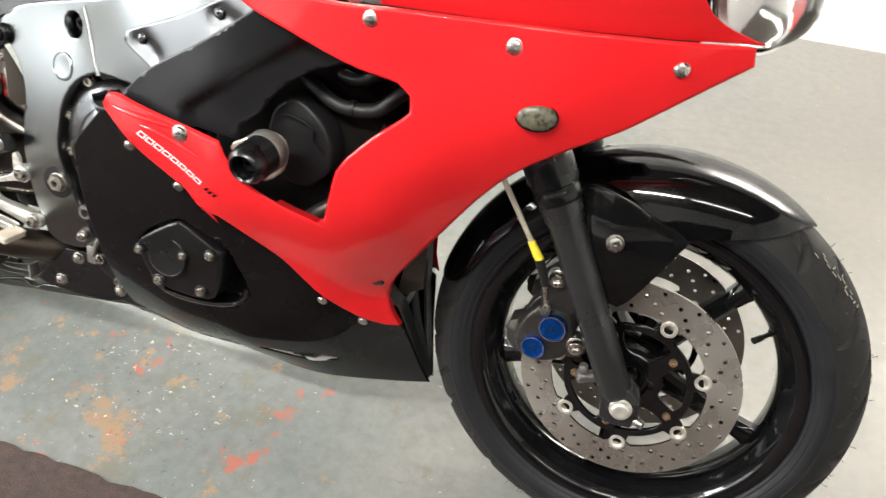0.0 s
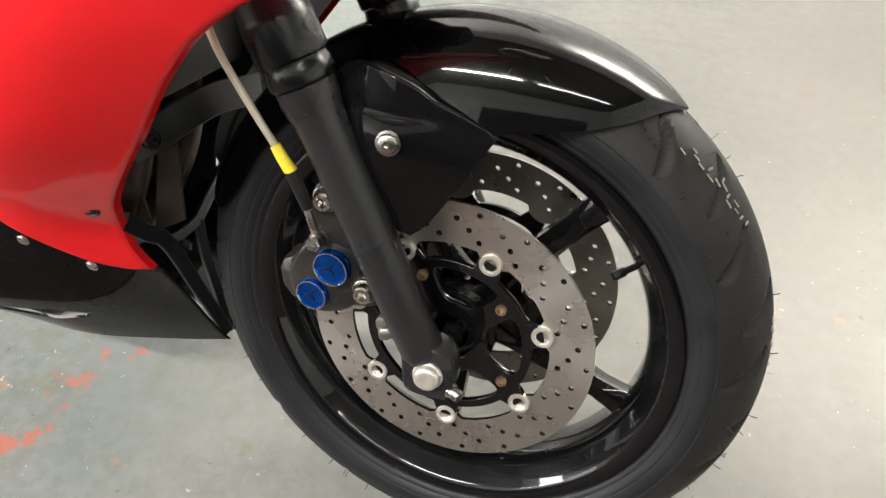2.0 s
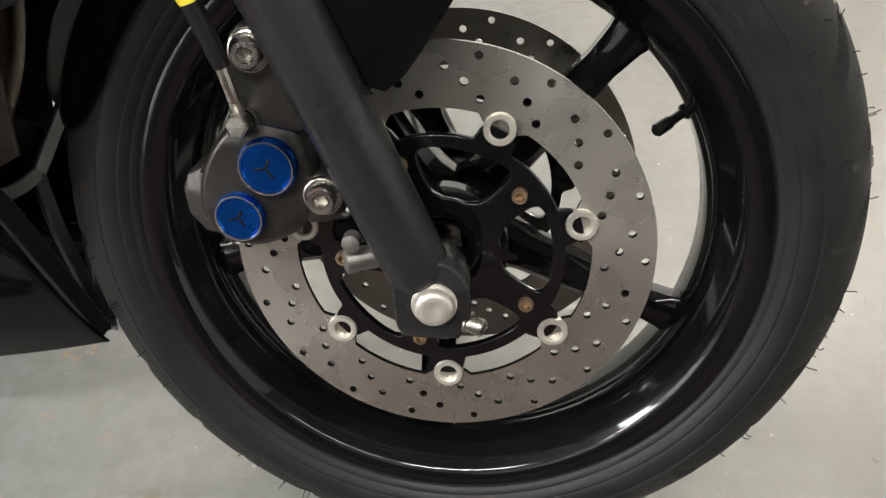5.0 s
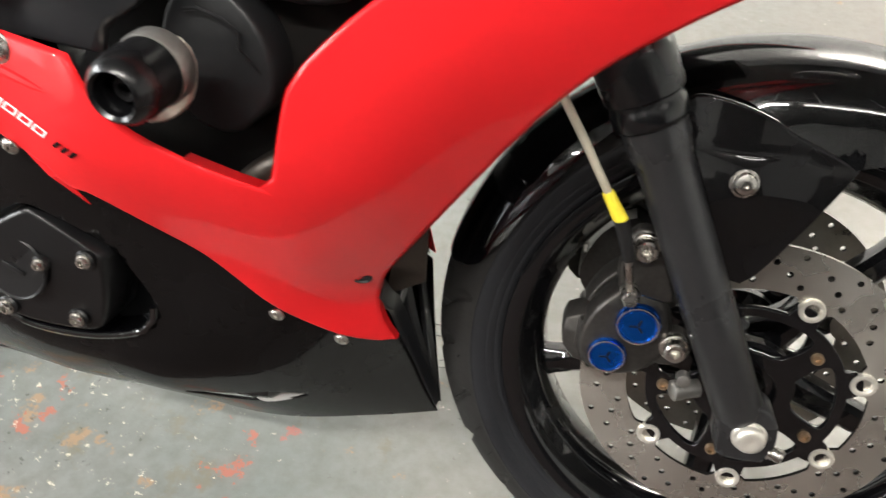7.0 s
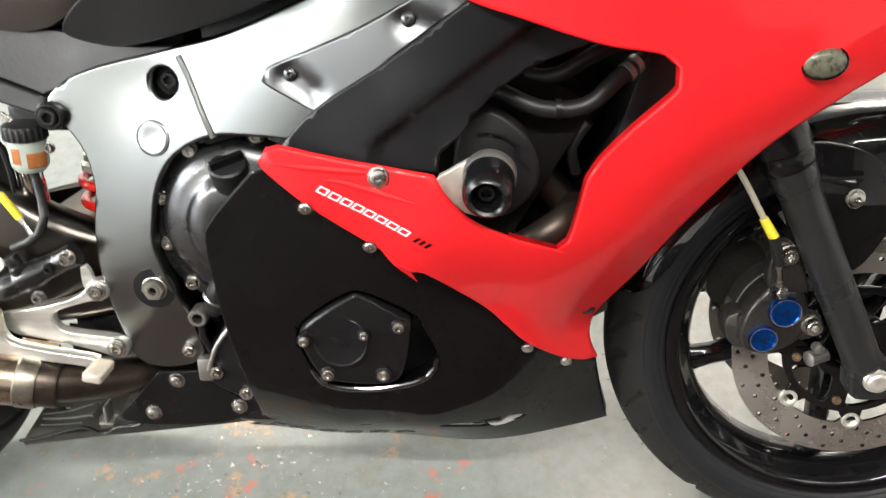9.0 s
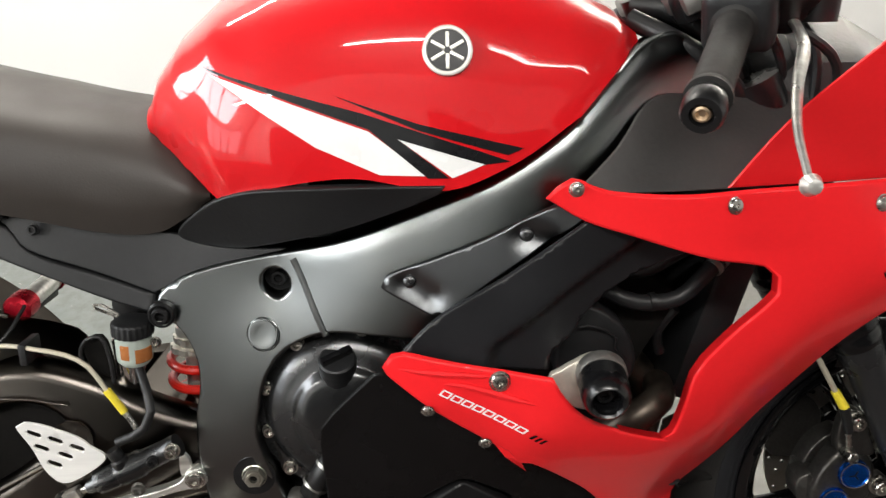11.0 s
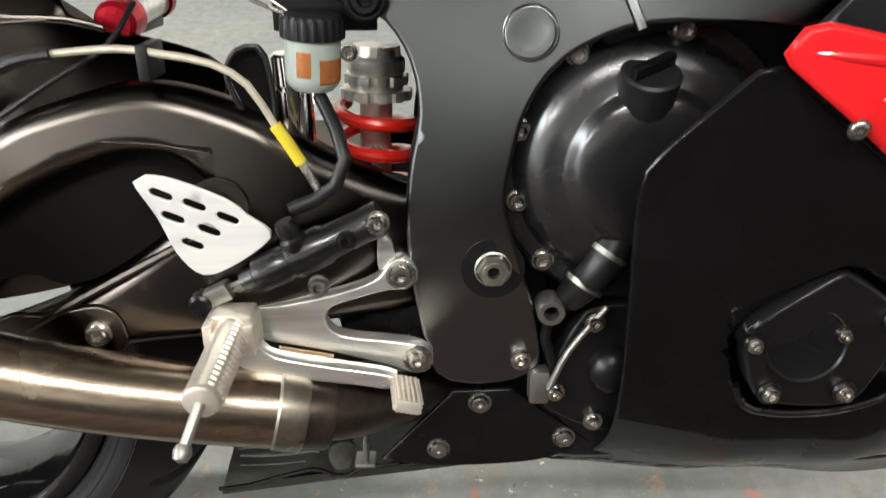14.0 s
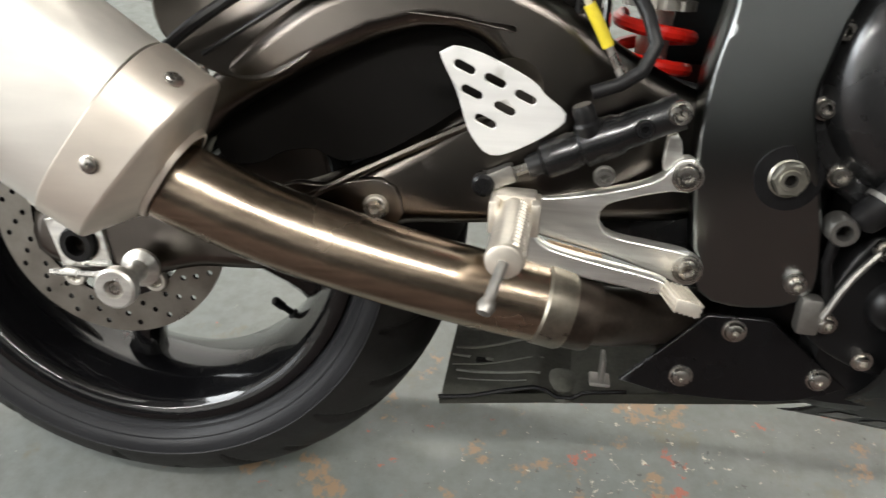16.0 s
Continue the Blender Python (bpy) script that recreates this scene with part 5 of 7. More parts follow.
                ring.append(Vector((xs[i] + (xs[i + 1] - xs[i]) * t, p[0], p[1])))
            rings.append(ring)
    rings.append([Vector((xs[-1], p[0], p[1])) for p in dense[-1]])
    return rings


def whole(rings):
    return [r + [Vector((p.x, -p.y, p.z)) for p in reversed(r[:-1])] for r in rings]


tank_rings = across(TANK)
part("fuel_tank", skin(whole(tank_rings)), RED_LIGHT, bike, "glossy red fuel tank with white and black stripes")


def tank_y(x, z):
    """Side face of the tank at (x, z)."""
    i = min(range(len(tank_rings)), key=lambda k: abs(tank_rings[k][0].x - x))
    j = i + 1 if tank_rings[i][0].x < x and i + 1 < len(tank_rings) else max(0, i - 1)

    def at(ring):
        for a, b in zip(ring, ring[1:]):
            if (a.z - z) * (b.z - z) <= 0 and abs(a.z - b.z) > 1e-9:
                return a.y + (b.y - a.y) * (z - a.z) / (b.z - a.z)
        return ring[0].y
    xi, xj = tank_rings[i][0].x, tank_rings[j][0].x
    w = 0.0 if abs(xj - xi) < 1e-9 else min(1.0, max(0.0, (x - xi) / (xj - xi)))
    return at(tank_rings[i]) * (1 - w) + at(tank_rings[j]) * w


def decal(name, pts, mat, depth, lift, label=""):
    bm = sheet(curve_through([(*p, S) for p in pts], True, 0.012), lambda x, z: depth(x, z) - lift, 0.0005, grid=0.012, lip=0)
    return part(name, bm, mat, bike, label)


decal("tank_stripe", [(0.543, 0.860), (0.60, 0.842), (0.697, 0.808), (0.752, 0.766), (0.706, 0.767), (0.646, 0.793), (0.59, 0.829)], WHITE_VINYL, tank_y, 0.0010, "white stripe decal on the tank")
decal("tank_stripe", [(0.724, 0.801), (0.806, 0.776), (0.775, 0.764)], WHITE_VINYL, tank_y, 0.0010, "white stripe decal on the tank")
decal("tank_stripe", [(0.534, 0.868), (0.565, 0.858), (0.691, 0.825), (0.80, 0.789), (0.830, 0.778), (0.806, 0.776), (0.724, 0.801), (0.772, 0.764), (0.752, 0.764), (0.697, 0.810), (0.60, 0.844), (0.545, 0.862)], BLACK_VINYL, tank_y, 0.0014, "black stripe decal on the tank")
decal("tank_stripe", [(0.666, 0.841), (0.743, 0.815), (0.843, 0.790), (0.828, 0.784), (0.743, 0.809)], BLACK_VINYL, tank_y, 0.0014, "thin black stripe decal on the tank")
# round maker's badge, plain shapes only
ey = tank_y(0.772, 0.880)
em = aim((0.772, ey - 0.0005, 0.880), (0.0, -1.0, 0.28))
badge = group("tank_badge", None, "round silver and black badge on the tank")
part("badge_plate", lathe([(0.0205, 0.0), (0.0205, 0.0018), (0, 0.0022)], 36, m=em), BLACK_MATT, badge)
part("badge_ring", lathe([(0.0232, -0.001), (0.0232, 0.0026), (0.0222, 0.0032), (0.0202, 0.0032), (0.0192, 0.0024)], 36, m=em), SILVER_VINYL, badge)
for k in range(6):
    part("badge_bar", block(-0.0016, 0.0016, -0.0034, -0.0015, 0.003, 0.017, 0.0004), SILVER_VINYL, badge, m=em @ Matrix.Rotation(radians(60 * k), 4, "Y"))
part("tank_side_cover", sheet(curve_through([(0.487, 0.694), (0.522, 0.728), (0.558, 0.744), (0.60, 0.752), (0.664, 0.756), (0.768, 0.757, S), (0.762, 0.748), (0.72, 0.728), (0.666, 0.708), (0.575, 0.683), (0.53, 0.679)], True, 0.010), fitted([(0.49, 0.695, -0.13), (0.55, 0.74, -0.163), (0.6, 0.75, -0.186), (0.77, 0.755, -0.207), (0.70, 0.725, -0.186), (0.575, 0.69, -0.145), (0.65, 0.74, -0.192)]), 0.02, grid=0.014, lip=0.003), BLACK_MATT, bike, "matt black knee panel below the tank")

part("seat_base", block(0.27, 0.60, -0.095, 0.095, 0.665, 0.770, 0.01), BLACK_MATT, bike, "matt black base under the seat and tank")
# ---- seat and tail ----
SEAT_S = [(0.02, [(-0.115, 0.755), (-0.134, 0.80), (-0.130, 0.85), (-0.10, 0.890), (-0.05, 0.905), (0, 0.910)]), (0.12, [(-0.118, 0.748), (-0.138, 0.79), (-0.134, 0.84), (-0.104, 0.876), (-0.05, 0.892), (0, 0.897)]), (0.20, [(-0.120, 0.738), (-0.140, 0.78), (-0.136, 0.825), (-0.106, 0.855), (-0.05, 0.872), (0, 0.877)]), (0.33, [(-0.122, 0.713), (-0.142, 0.755), (-0.137, 0.800), (-0.106, 0.828), (-0.05, 0.843), (0, 0.847)]), (0.42, [(-0.122, 0.695), (-0.140, 0.735), (-0.134, 0.780), (-0.102, 0.810), (-0.05, 0.824), (0, 0.828)]), (0.47, [(-0.124, 0.697), (-0.136, 0.730), (-0.130, 0.765), (-0.100, 0.797), (-0.05, 0.815), (0, 0.820)]), (0.505, [(-0.124, 0.716), (-0.132, 0.732), (-0.127, 0.749), (-0.100, 0.772), (-0.05, 0.790), (0, 0.80)]), (0.523, [(-0.118, 0.729), (-0.121, 0.734), (-0.116, 0.740), (-0.09, 0.752), (-0.045, 0.76), (0, 0.765)])]
part("seat", skin(whole(across(SEAT_S))), SEAT, bike, "grey-black vinyl rider seat")
SUB_Y = fitted([(0.17, 0.70, -0.118), (0.33, 0.69, -0.115), (0.45, 0.63, -0.128), (0.55, 0.67, -0.132), (0.48, 0.69, -0.118), (0.26, 0.71, -0.110)])
part("side_cover", sheet(curve_through([(0.262, 0.722), (0.32, 0.712), (0.40, 0.698), (0.475, 0.694), (0.55, 0.680), (0.60, 0.679, S), (0.60, 0.668, S), (0.52, 0.655), (0.482, 0.641), (0.455, 0.630, S), (0.39, 0.654), (0.335, 0.672), (0.315, 0.684), (0.300, 0.705)], True, 0.010), SUB_Y, 0.004, grid=0.016, lip=0.002), BLACK_MATT, bike, "matt black side cover below the seat")
part("subframe_rail", sheet(curve_through([(0.165, 0.716), (0.262, 0.712), (0.300, 0.700), (0.313, 0.682), (0.335, 0.668), (0.39, 0.650), (0.455, 0.627, S), (0.452, 0.606, S), (0.40, 0.622), (0.33, 0.650), (0.263, 0.676), (0.20, 0.684), (0.165, 0.686)], True, 0.010), lambda x, z: SUB_Y(x, z) + 0.004, 0.022, grid=0.016, lip=0.004), BLACK_MATT, bike, "matt black subframe rail")
part("cover_bolt", socket_bolt(0.0055, 0.005), BLACK_METAL, bike, "small socket bolt", m=aim((0.334, -0.120, 0.701), (0, -1, 0.1)))
part("tail_cowl", skin(whole(across([(-0.12, [(-0.10, 0.72), (-0.12, 0.745), (-0.10, 0.765), (0, 0.775)]), (0.10, [(-0.125, 0.690), (-0.140, 0.715), (-0.132, 0.745), (0, 0.76)]), (0.20, [(-0.128, 0.688), (-0.142, 0.708), (-0.136, 0.732), (0, 0.75)]), (0.275, [(-0.120, 0.700), (-0.132, 0.710), (-0.128, 0.720), (0, 0.73)]), (0.305, [(-0.108, 0.710), (-0.118, 0.714), (-0.112, 0.718), (0, 0.725)])]))), BLACK_GLOSS, bike, "gloss black tail panel under the seat")
# ---- front end ----
FORK_UP = Vector((-0.452, 0.0, 0.892)).normalized()


def fork_leg(y, label):
    foot = Vector((1.368, y, 0.290))
    rows = [(0.0, 0.012), (0.016, 0.010), (0.0212, 0.022), (0.0216, 0.12), (0.0219, 0.245), (0.0226, 0.258), (0.0246, 0.268), (0.0258, 0.276), (0.0262, 0.288), (0.0230, 0.290), (0.0, 0.290)]
    upper = [(0.022, 0.2895), (0.0280, 0.2895), (0.0292, 0.292), (0.0292, 0.303), (0.0282, 0.305), (0.0282, 0.309), (0.0304, 0.311), (0.0308, 0.314), (0.0308, 0.342), (0.0300, 0.346), (0.0290, 0.348), (0.0286, 0.39), (0.0272, 0.396), (0.0272, 0.62), (0.0, 0.62)]
    leg = group("fork_leg", None, label)
    part("fork_tube", lathe(rows, 40, m=aim(foot, FORK_UP)), FORK, leg)
    part("fork_outer", lathe(upper, 40, m=aim(foot, FORK_UP)), BLACK_SATIN, leg, "gloss black stepped outer fork tube")
    # foot casting round the axle
    pts = [(-0.023, -0.023), (-0.010, -0.028), (0.017, -0.027, True), (0.023, -0.017), (0.023, 0.004), (0.017, 0.020), (0.000, 0.030), (-0.030, 0.024, True), (-0.027, 0.000)]
    s = -1 if y < 0 else 1
    bm = sheet(curve_through(pts, True, 0.006), None, 0.030, grid=0, lip=0.003)
    bm.transform(Matrix.Translation((foot.x + 0.002, y - 0.014, foot.z + 0.002)))
    part("fork_foot", bm, FORK, leg)
    return leg


right_leg = fork_leg(-0.112, "satin black fork leg with bright axle nut")
fork_leg(0.106, "satin black fork leg")
part("axle_nut", joined(lathe([(0.0148, 0.0), (0.0148, 0.002), (0.0138, 0.0032), (0.0128, 0.0034)], 36), lathe([(0.0130, 0.0), (0.0130, 0.0055), (0.0122, 0.0080), (0.0100, 0.0098), (0.0065, 0.0104), (0.0030, 0.0094), (0.0, 0.0092)], 36)), DAMPER, right_leg, "bright steel axle bolt", m=aim((1.370, -0.126, 0.292), (0.03, -1, 0.02)))
part("axle", lathe([(0.011, -0.11), (0.011, 0.11)], 20), STEEL, right_leg, m=Matrix.Translation((1.374, -0.003, 0.293)))
part("pinch_bolt", socket_bolt(0.0062, 0.012), STEEL, right_leg, m=aim((1.392, -0.120, 0.276), (0.9, -0.45, -0.1)))
part("speed_sensor", joined(lathe([(0.0085, 0), (0.0085, 0.016), (0.0095, 0.016), (0.0095, 0.024), (0.006, 0.026), (0, 0.026)], 18, m=aim((1.330, -0.080, 0.300), (-0.9, -0.3, -0.1))), lathe([(0.006, 0), (0.006, 0.010), (0.003, 0.011), (0, 0.011)], 14, m=aim((1.312, -0.09, 0.317), (0, -1, 0)))), ALU_CAST, right_leg, "small silver speed sensor behind the fork")
part("line_bracket", sheet([Vector(p) for p in ((1.222, 0.512), (1.246, 0.514), (1.250, 0.536), (1.228, 0.538))], None, 0.003, [circle(1.236, 0.525, 0.005, 12)], grid=0, lip=0.0008), BLACK_METAL, right_leg, m=Matrix.Translation((0, -0.105, 0)))
part("lower_yoke", joined(block(-0.035, 0.045, -0.15, 0.15, -0.02, 0.02, 0.012)), BLACK_METAL, bike, m=Matrix.Translation((1.155, -0.003, 0.70)) @ Matrix.Rotation(radians(-26.8), 4, "Y"))


# calipers
def caliper(mirror):
    g = group("brake_caliper", None, "grey cast brake caliper with blue piston caps")
    body = [(1.213, 0.346), (1.218, 0.366), (1.228, 0.386), (1.244, 0.402), (1.258, 0.408), (1.276, 0.398), (1.288, 0.378), (1.290, 0.352), (1.282, 0.330), (1.264, 0.317), (1.244, 0.311), (1.224, 0.316), (1.216, 0.328)]
    sink = lambda x, z: -0.098 + 0.018 * max(0.0, math.hypot(x - 1.252, z - 0.356) / 0.045 - 0.75)
    outer = sheet(curve_through(body, True, 0.006), sink, 0.024, grid=0.010, lip=0.005)
    inner = sheet(curve_through(body, True, 0.008), lambda x, z: -0.060, 0.028, grid=0, lip=0.003)
    bridge = block(1.212, 1.232, -0.092, -0.035, 0.330, 0.362, 0.005)
    lug = sheet(curve_through([(1.238, 0.402), (1.238, 0.440), (1.246, 0.456), (1.262, 0.452), (1.275, 0.425), (1.285, 0.395), (1.26, 0.395)], True, 0.008), lambda x, z: -0.096, 0.014, grid=0, lip=0.003)
    low = sheet(curve_through([(1.278, 0.362), (1.300, 0.366), (1.310, 0.352), (1.302, 0.336), (1.280, 0.334)], True, 0.007), lambda x, z: -0.096, 0.014, grid=0, lip=0.003)
    jaw = sheet(curve_through([(1.199, 0.346, S), (1.202, 0.356), (1.211, 0.361), (1.224, 0.364), (1.236, 0.356), (1.236, 0.334), (1.228, 0.319), (1.213, 0.318, S), (1.202, 0.329, S)], True, 0.006), lambda x, z: -0.090 + 0.30 * max(0.0, z - 0.346) + 0.22 * max(0.0, 1.222 - x), 0.030, grid=0.005, lip=0.002)
    bms = [outer, inner, bridge, lug, low, jaw]
    caps = [(1.2605, -0.1000, 0.3712, 0.0178), (1.2405, -0.0985, 0.3355, 0.0158)]
    bolts = [(1.2535, -0.097, 0.442), (1.2945, -0.097, 0.3535)]
    flip = Matrix.Diagonal((1, -1, 1, 1)) if mirror else Matrix.Translation((0.0015, -0.006, -0.001))
    part("caliper_body", joined(*bms), CALIPER, g, m=flip)
    for x, y, z, r in caps:
        bm = (lathe([(r * 1.06, -0.004), (r * 1.06, 0.0025), (r, 0.0042), (r * 0.86, 0.0044), (r * 0.82, 0.0036), (0, 0.0036)], 32))
        marks = []
        for k in range(3):
            arm = block(-0.0008, 0.0008, -0.0042, -0.0030, 0.0005, r * 0.4, 0.0003)
            arm.transform(Matrix.Rotation(radians(120 * k + 20), 4, "Y"))
            marks.append(arm)
        spot = flip @ Matrix.Translation((x, y, z)) @ Matrix.Rotation(radians(-3.4), 4, "Z")
        part("cap_mark", joined(*marks), BLACK_METAL, g, m=spot)
        part("cap_ring", lathe([(r * 1.01, 0.0036), (r * 0.985, 0.0047), (r * 0.93, 0.0047), (r * 0.90, 0.0040)], 32), CHROME, g, m=spot)
        part("piston_cap", bm, BLUE, g, "blue anodised piston cap", m=flip @ Matrix.Translation((x, y, z)) @ Matrix.Rotation(radians(-3.4), 4, "Z"))
    for x, y, z in bolts:
        part("caliper_bolt", joined(lathe([(0.0125, -0.002), (0.0125, 0.003), (0.0115, 0.0035)], 24), socket_bolt(0.0092, 0.012)), STEEL, g, "bright caliper bolt", m=flip @ Matrix.Translation((x, y, z)))
    part("bleed_nipple", lathe([(0.004, 0), (0.004, 0.008), (0.0025, 0.009), (0.0025, 0.016), (0, 0.016)], 10), STEEL, g, m=flip @ aim((1.262, -0.082, 0.406), (0.2, -0.2, 1)))
    part("banjo", joined(lathe([(0.0075, 0), (0.0075, 0.012), (0.006, 0.0135), (0, 0.0135)], 6), lathe([(0.0088, -0.006), (0.0088, 0.001)], 18)), STEEL, g, "steel banjo bolt", m=flip @ aim((1.248, -0.104, 0.400), (0, -1, 0.15)))
    return g


caliper(False)
caliper(True)

line = group("brake_line", None, "braided front brake line with yellow crimp")
part("braid", sweep([(1.150, -0.120, 0.60), (1.166, -0.125, 0.568), (1.191, -0.126, 0.530), (1.217, -0.122, 0.488)], 0.0034, 10), BRAID, line)
part("crimp", sweep([(1.215, -0.122, 0.491), (1.222, -0.122, 0.480), (1.230, -0.121, 0.468)], lambda s: 0.0048 + 0.0012 * s, 12, step=0.004), YELLOW, line, "yellow crimp sleeve")
part("boot", sweep([(1.229, -0.121, 0.470), (1.236, -0.119, 0.452), (1.242, -0.116, 0.434)], lambda s: 0.0064 - 0.0012 * s, 12, step=0.004), RUBBER_DARK, line)
part("fitting", sweep([(1.241, -0.116, 0.436), (1.245, -0.114, 0.420), (1.249, -0.110, 0.402)], 0.0038, 10, step=0.004), STEEL, line)

# ---- front mudguard, built about the wheel centre ----
guard = group("front_mudguard", FRONT, "gloss black front mudguard over the tyre")


SECTION = curve_through([(0, 0), (0.30, 0.0015), (0.55, 0.0050), (0.78, 0.0115), (0.93, 0.0195), (1.03, 0.0290), (1.12, 0.0410), (1.20, 0.0575), (1.26, 0.0780), (1.31, 0.1000)], False, 0.01)


def guard_ring(angle, top, low, half):
    """One cross section of the mudguard: the same rounded form all along, cut off at its lower edge."""
    a, cut = radians(angle), max(0.0008, top - low)
    line, n = [p for p in SECTION if p[1] < cut], 22
    q = SECTION[len(line)]
    p = line[-1]
    line.append(p + (q - p) * (cut - p[1]) / (q[1] - p[1]))
    keep = []
    for i in range(n + 1):
        f = i / n * (len(line) - 1)
        k = min(int(f), len(line) - 2)
        keep.append(line[k] + (line[k + 1] - line[k]) * (f - k))
    both = [Vector((-p[0] * half, top - p[1])) for p in reversed(keep)] + [Vector((p[0] * half, top - p[1])) for p in keep[1:]]
    return [Vector((p[1] * math.cos(a), p[0], p[1] * math.sin(a))) for p in both]


GUARD_SIDE = [(56.5, 0.3035, 0.3022, 0.010), (57.4, 0.3042, 0.301, 0.021), (58.6, 0.3048, 0.298, 0.032), (60.2, 0.3052, 0.292, 0.042), (62.5, 0.3055, 0.279, 0.0505), (67, 0.306, 0.261, 0.0580), (75, 0.306, 0.240, 0.0645), (85, 0.306, 0.223, 0.0685), (91, 0.3055, 0.235, 0.0695), (97, 0.305, 0.248, 0.0700), (103, 0.3045, 0.268, 0.0695), (110, 0.304, 0.283, 0.0685), (118, 0.3035, 0.281, 0.0670), (126, 0.303, 0.270, 0.0655), (140, 0.302, 0.258, 0.0630), (155, 0.3015, 0.256, 0.0610), (164, 0.3015, 0.266, 0.0580), (168, 0.301, 0.283, 0.048), (169.5, 0.3005, 0.297, 0.030)]
GUARD_LINE = curve_through([(g[0] / 100, g[3], 0.0) for g in GUARD_SIDE], False, 0.004)
turns = np.linspace(56.5, 169.5, 112)
rings = [guard_ring(t, *(float(np.interp(t, [g[0] for g in GUARD_SIDE], [g[k] for g in GUARD_SIDE])) for k in (1, 2)), float(np.interp(t / 100, [p[0] for p in GUARD_LINE], [p[1] for p in GUARD_LINE]))) for t in turns]
bm = skin(rings, caps=False, closed=False)
bmesh.ops.solidify(bm, geom=bm.faces[:], thickness=0.003)
part("mudguard_shell", bm, GUARD_GLOSS, guard, "gloss black mudguard shell")
# side wing with the mounting ear: folded along a crease, its upper part leaning in under the shell
WING_Y = fitted([(1.25, 0.55, -0.088), (1.336, 0.548, -0.092), (1.394, 0.522, -0.088), (1.354, 0.464, -0.098), (1.315, 0.44, -0.104), (1.27, 0.50, -0.106), (1.312, 0.511, -0.112)])
WING = [(1.255, 0.548, S), (1.268, 0.566), (1.300, 0.565), (1.328, 0.556), (1.345, 0.546), (1.375, 0.534), (1.399, 0.523, S), (1.352, 0.440), (1.334, 0.420, S), (1.295, 0.43, S), (1.268, 0.50)]


def creased(x, z):
    """The wing's face: below the crease it stands upright, above it falls in towards the wheel."""
    over = z - (0.532 - 0.07 * (x - 1.30))
    return WING_Y(x, min(z, 0.532 - 0.07 * (x - 1.30))) + max(0.0, over) * 0.18 + 0.0006 * math.exp(-(over / 0.004) ** 2)


unfront = FRONT.inverted()
part("mudguard_wing", sheet(curve_through(WING, True, 0.006), creased, 0.004, grid=0.006, lip=0.002), COWL, guard, "gloss black mudguard side wing", m=unfront)
part("mudguard_wing", flipped(sheet(curve_through(WING, True, 0.014), creased, 0.004, grid=0.02, lip=0.002)), GUARD_GLOSS, guard, m=unfront)
part("mudguard_bolt", dome_bolt(0.0092, 0.006), STEEL, guard, "bright mudguard bolt", m=unfront @ aim((1.313, -0.1125, 0.510), (0.1, -1, 0.1)))

# ---- handlebars ----
bar = group("handlebar", None, "black rubber grip and silver brake lever")
a, b = Vector((1.030, -0.205, 0.900)), Vector((0.968, -0.323, 0.846))
u = (b - a).normalized()
part("grip", lathe([(0.0, 0.0), (0.021, 0.0), (0.021, 0.008), (0.0175, 0.010)] + [(0.0162 + 0.0009 * (k % 2), 0.014 + 0.0042 * k) for k in range(29)] + [(0.0190, 0.138), (0.0190, 0.143), (0.013, 0.144), (0, 0.144)], 24, m=aim(a, u)), RUBBER, bar, "worn black rubber grip")
part("bar_screw", lathe([(0.0070, 0), (0.0070, 0.004), (0.005, 0.005), (0.003, 0.002), (0, 0.002)], 12, m=aim(a + u * 0.165, u)), RUSTY, bar, "brass-toned bar-end screw")
part("bar_end", lathe([(0.0125, 0.0), (0.0160, 0.004), (0.0172, 0.010), (0.0172, 0.024), (0.0150, 0.028), (0.0095, 0.028), (0.009, 0.020), (0, 0.020)], 24, m=aim(a + u * 0.143, u)), BLACK_METAL, bar, "black bar-end weight")
part("bar_tube", lathe([(0.011, 0), (0.011, 0.16), (0, 0.16)], 16, m=aim(a + u * -0.16, u)), BLACK_METAL, bar)
part("switch_box", block(-0.030, 0.034, -0.030, 0.030, -0.028, 0.032, 0.014, 4), BLACK_MATT, bar, "black switch box", m=aim(a + u * -0.022, u))
part("stop_switch", block(-0.010, 0.010, -0.008, 0.008, 0.026, 0.034, 0.003), RED_ANO, bar, "red engine stop switch", m=aim(a + u * -0.02, u))
part("lever", sweep([(1.098, -0.165, 0.905), (1.092, -0.21, 0.882), (1.066, -0.262, 0.852), (1.052, -0.30, 0.818), (1.049, -0.335, 0.783)], lambda s: 0.0085 - 0.004 * s, 12, flat=0.6), ALU, bar, "bare aluminium brake lever")
part("lever_ball", lathe([(0.0, -0.010), (0.006, -0.008), (0.0095, 0), (0.006, 0.008), (0, 0.010)], 16, m=Matrix.Translation((1.049, -0.338, 0.780))), ALU, bar)
part("brake_master", joined(block(-0.018, 0.018, -0.045, 0.02, -0.014, 0.014, 0.005)), BLACK_METAL, bar, m=Matrix.Translation((1.088, -0.165, 0.91)) @ Matrix.Rotation(radians(-30), 4, "X"))
part("fluid_pot", joined(lathe([(0.019, 0), (0.021, 0.03), (0.0225, 0.030), (0.0225, 0.042), (0, 0.043)], 24, m=aim((1.13, -0.15, 0.90), (0, 0, 1)))), BLACK_MATT, bar, "black brake fluid pot")
part("top_yoke", block(-0.03, 0.05, -0.14, 0.14, -0.012, 0.012, 0.006), ALU_CAST, bar, m=Matrix.Translation((1.03, -0.003, 0.93)) @ Matrix.Rotation(radians(-26.8), 4, "Y"))
left = group("handlebar", None, "black rubber grip")
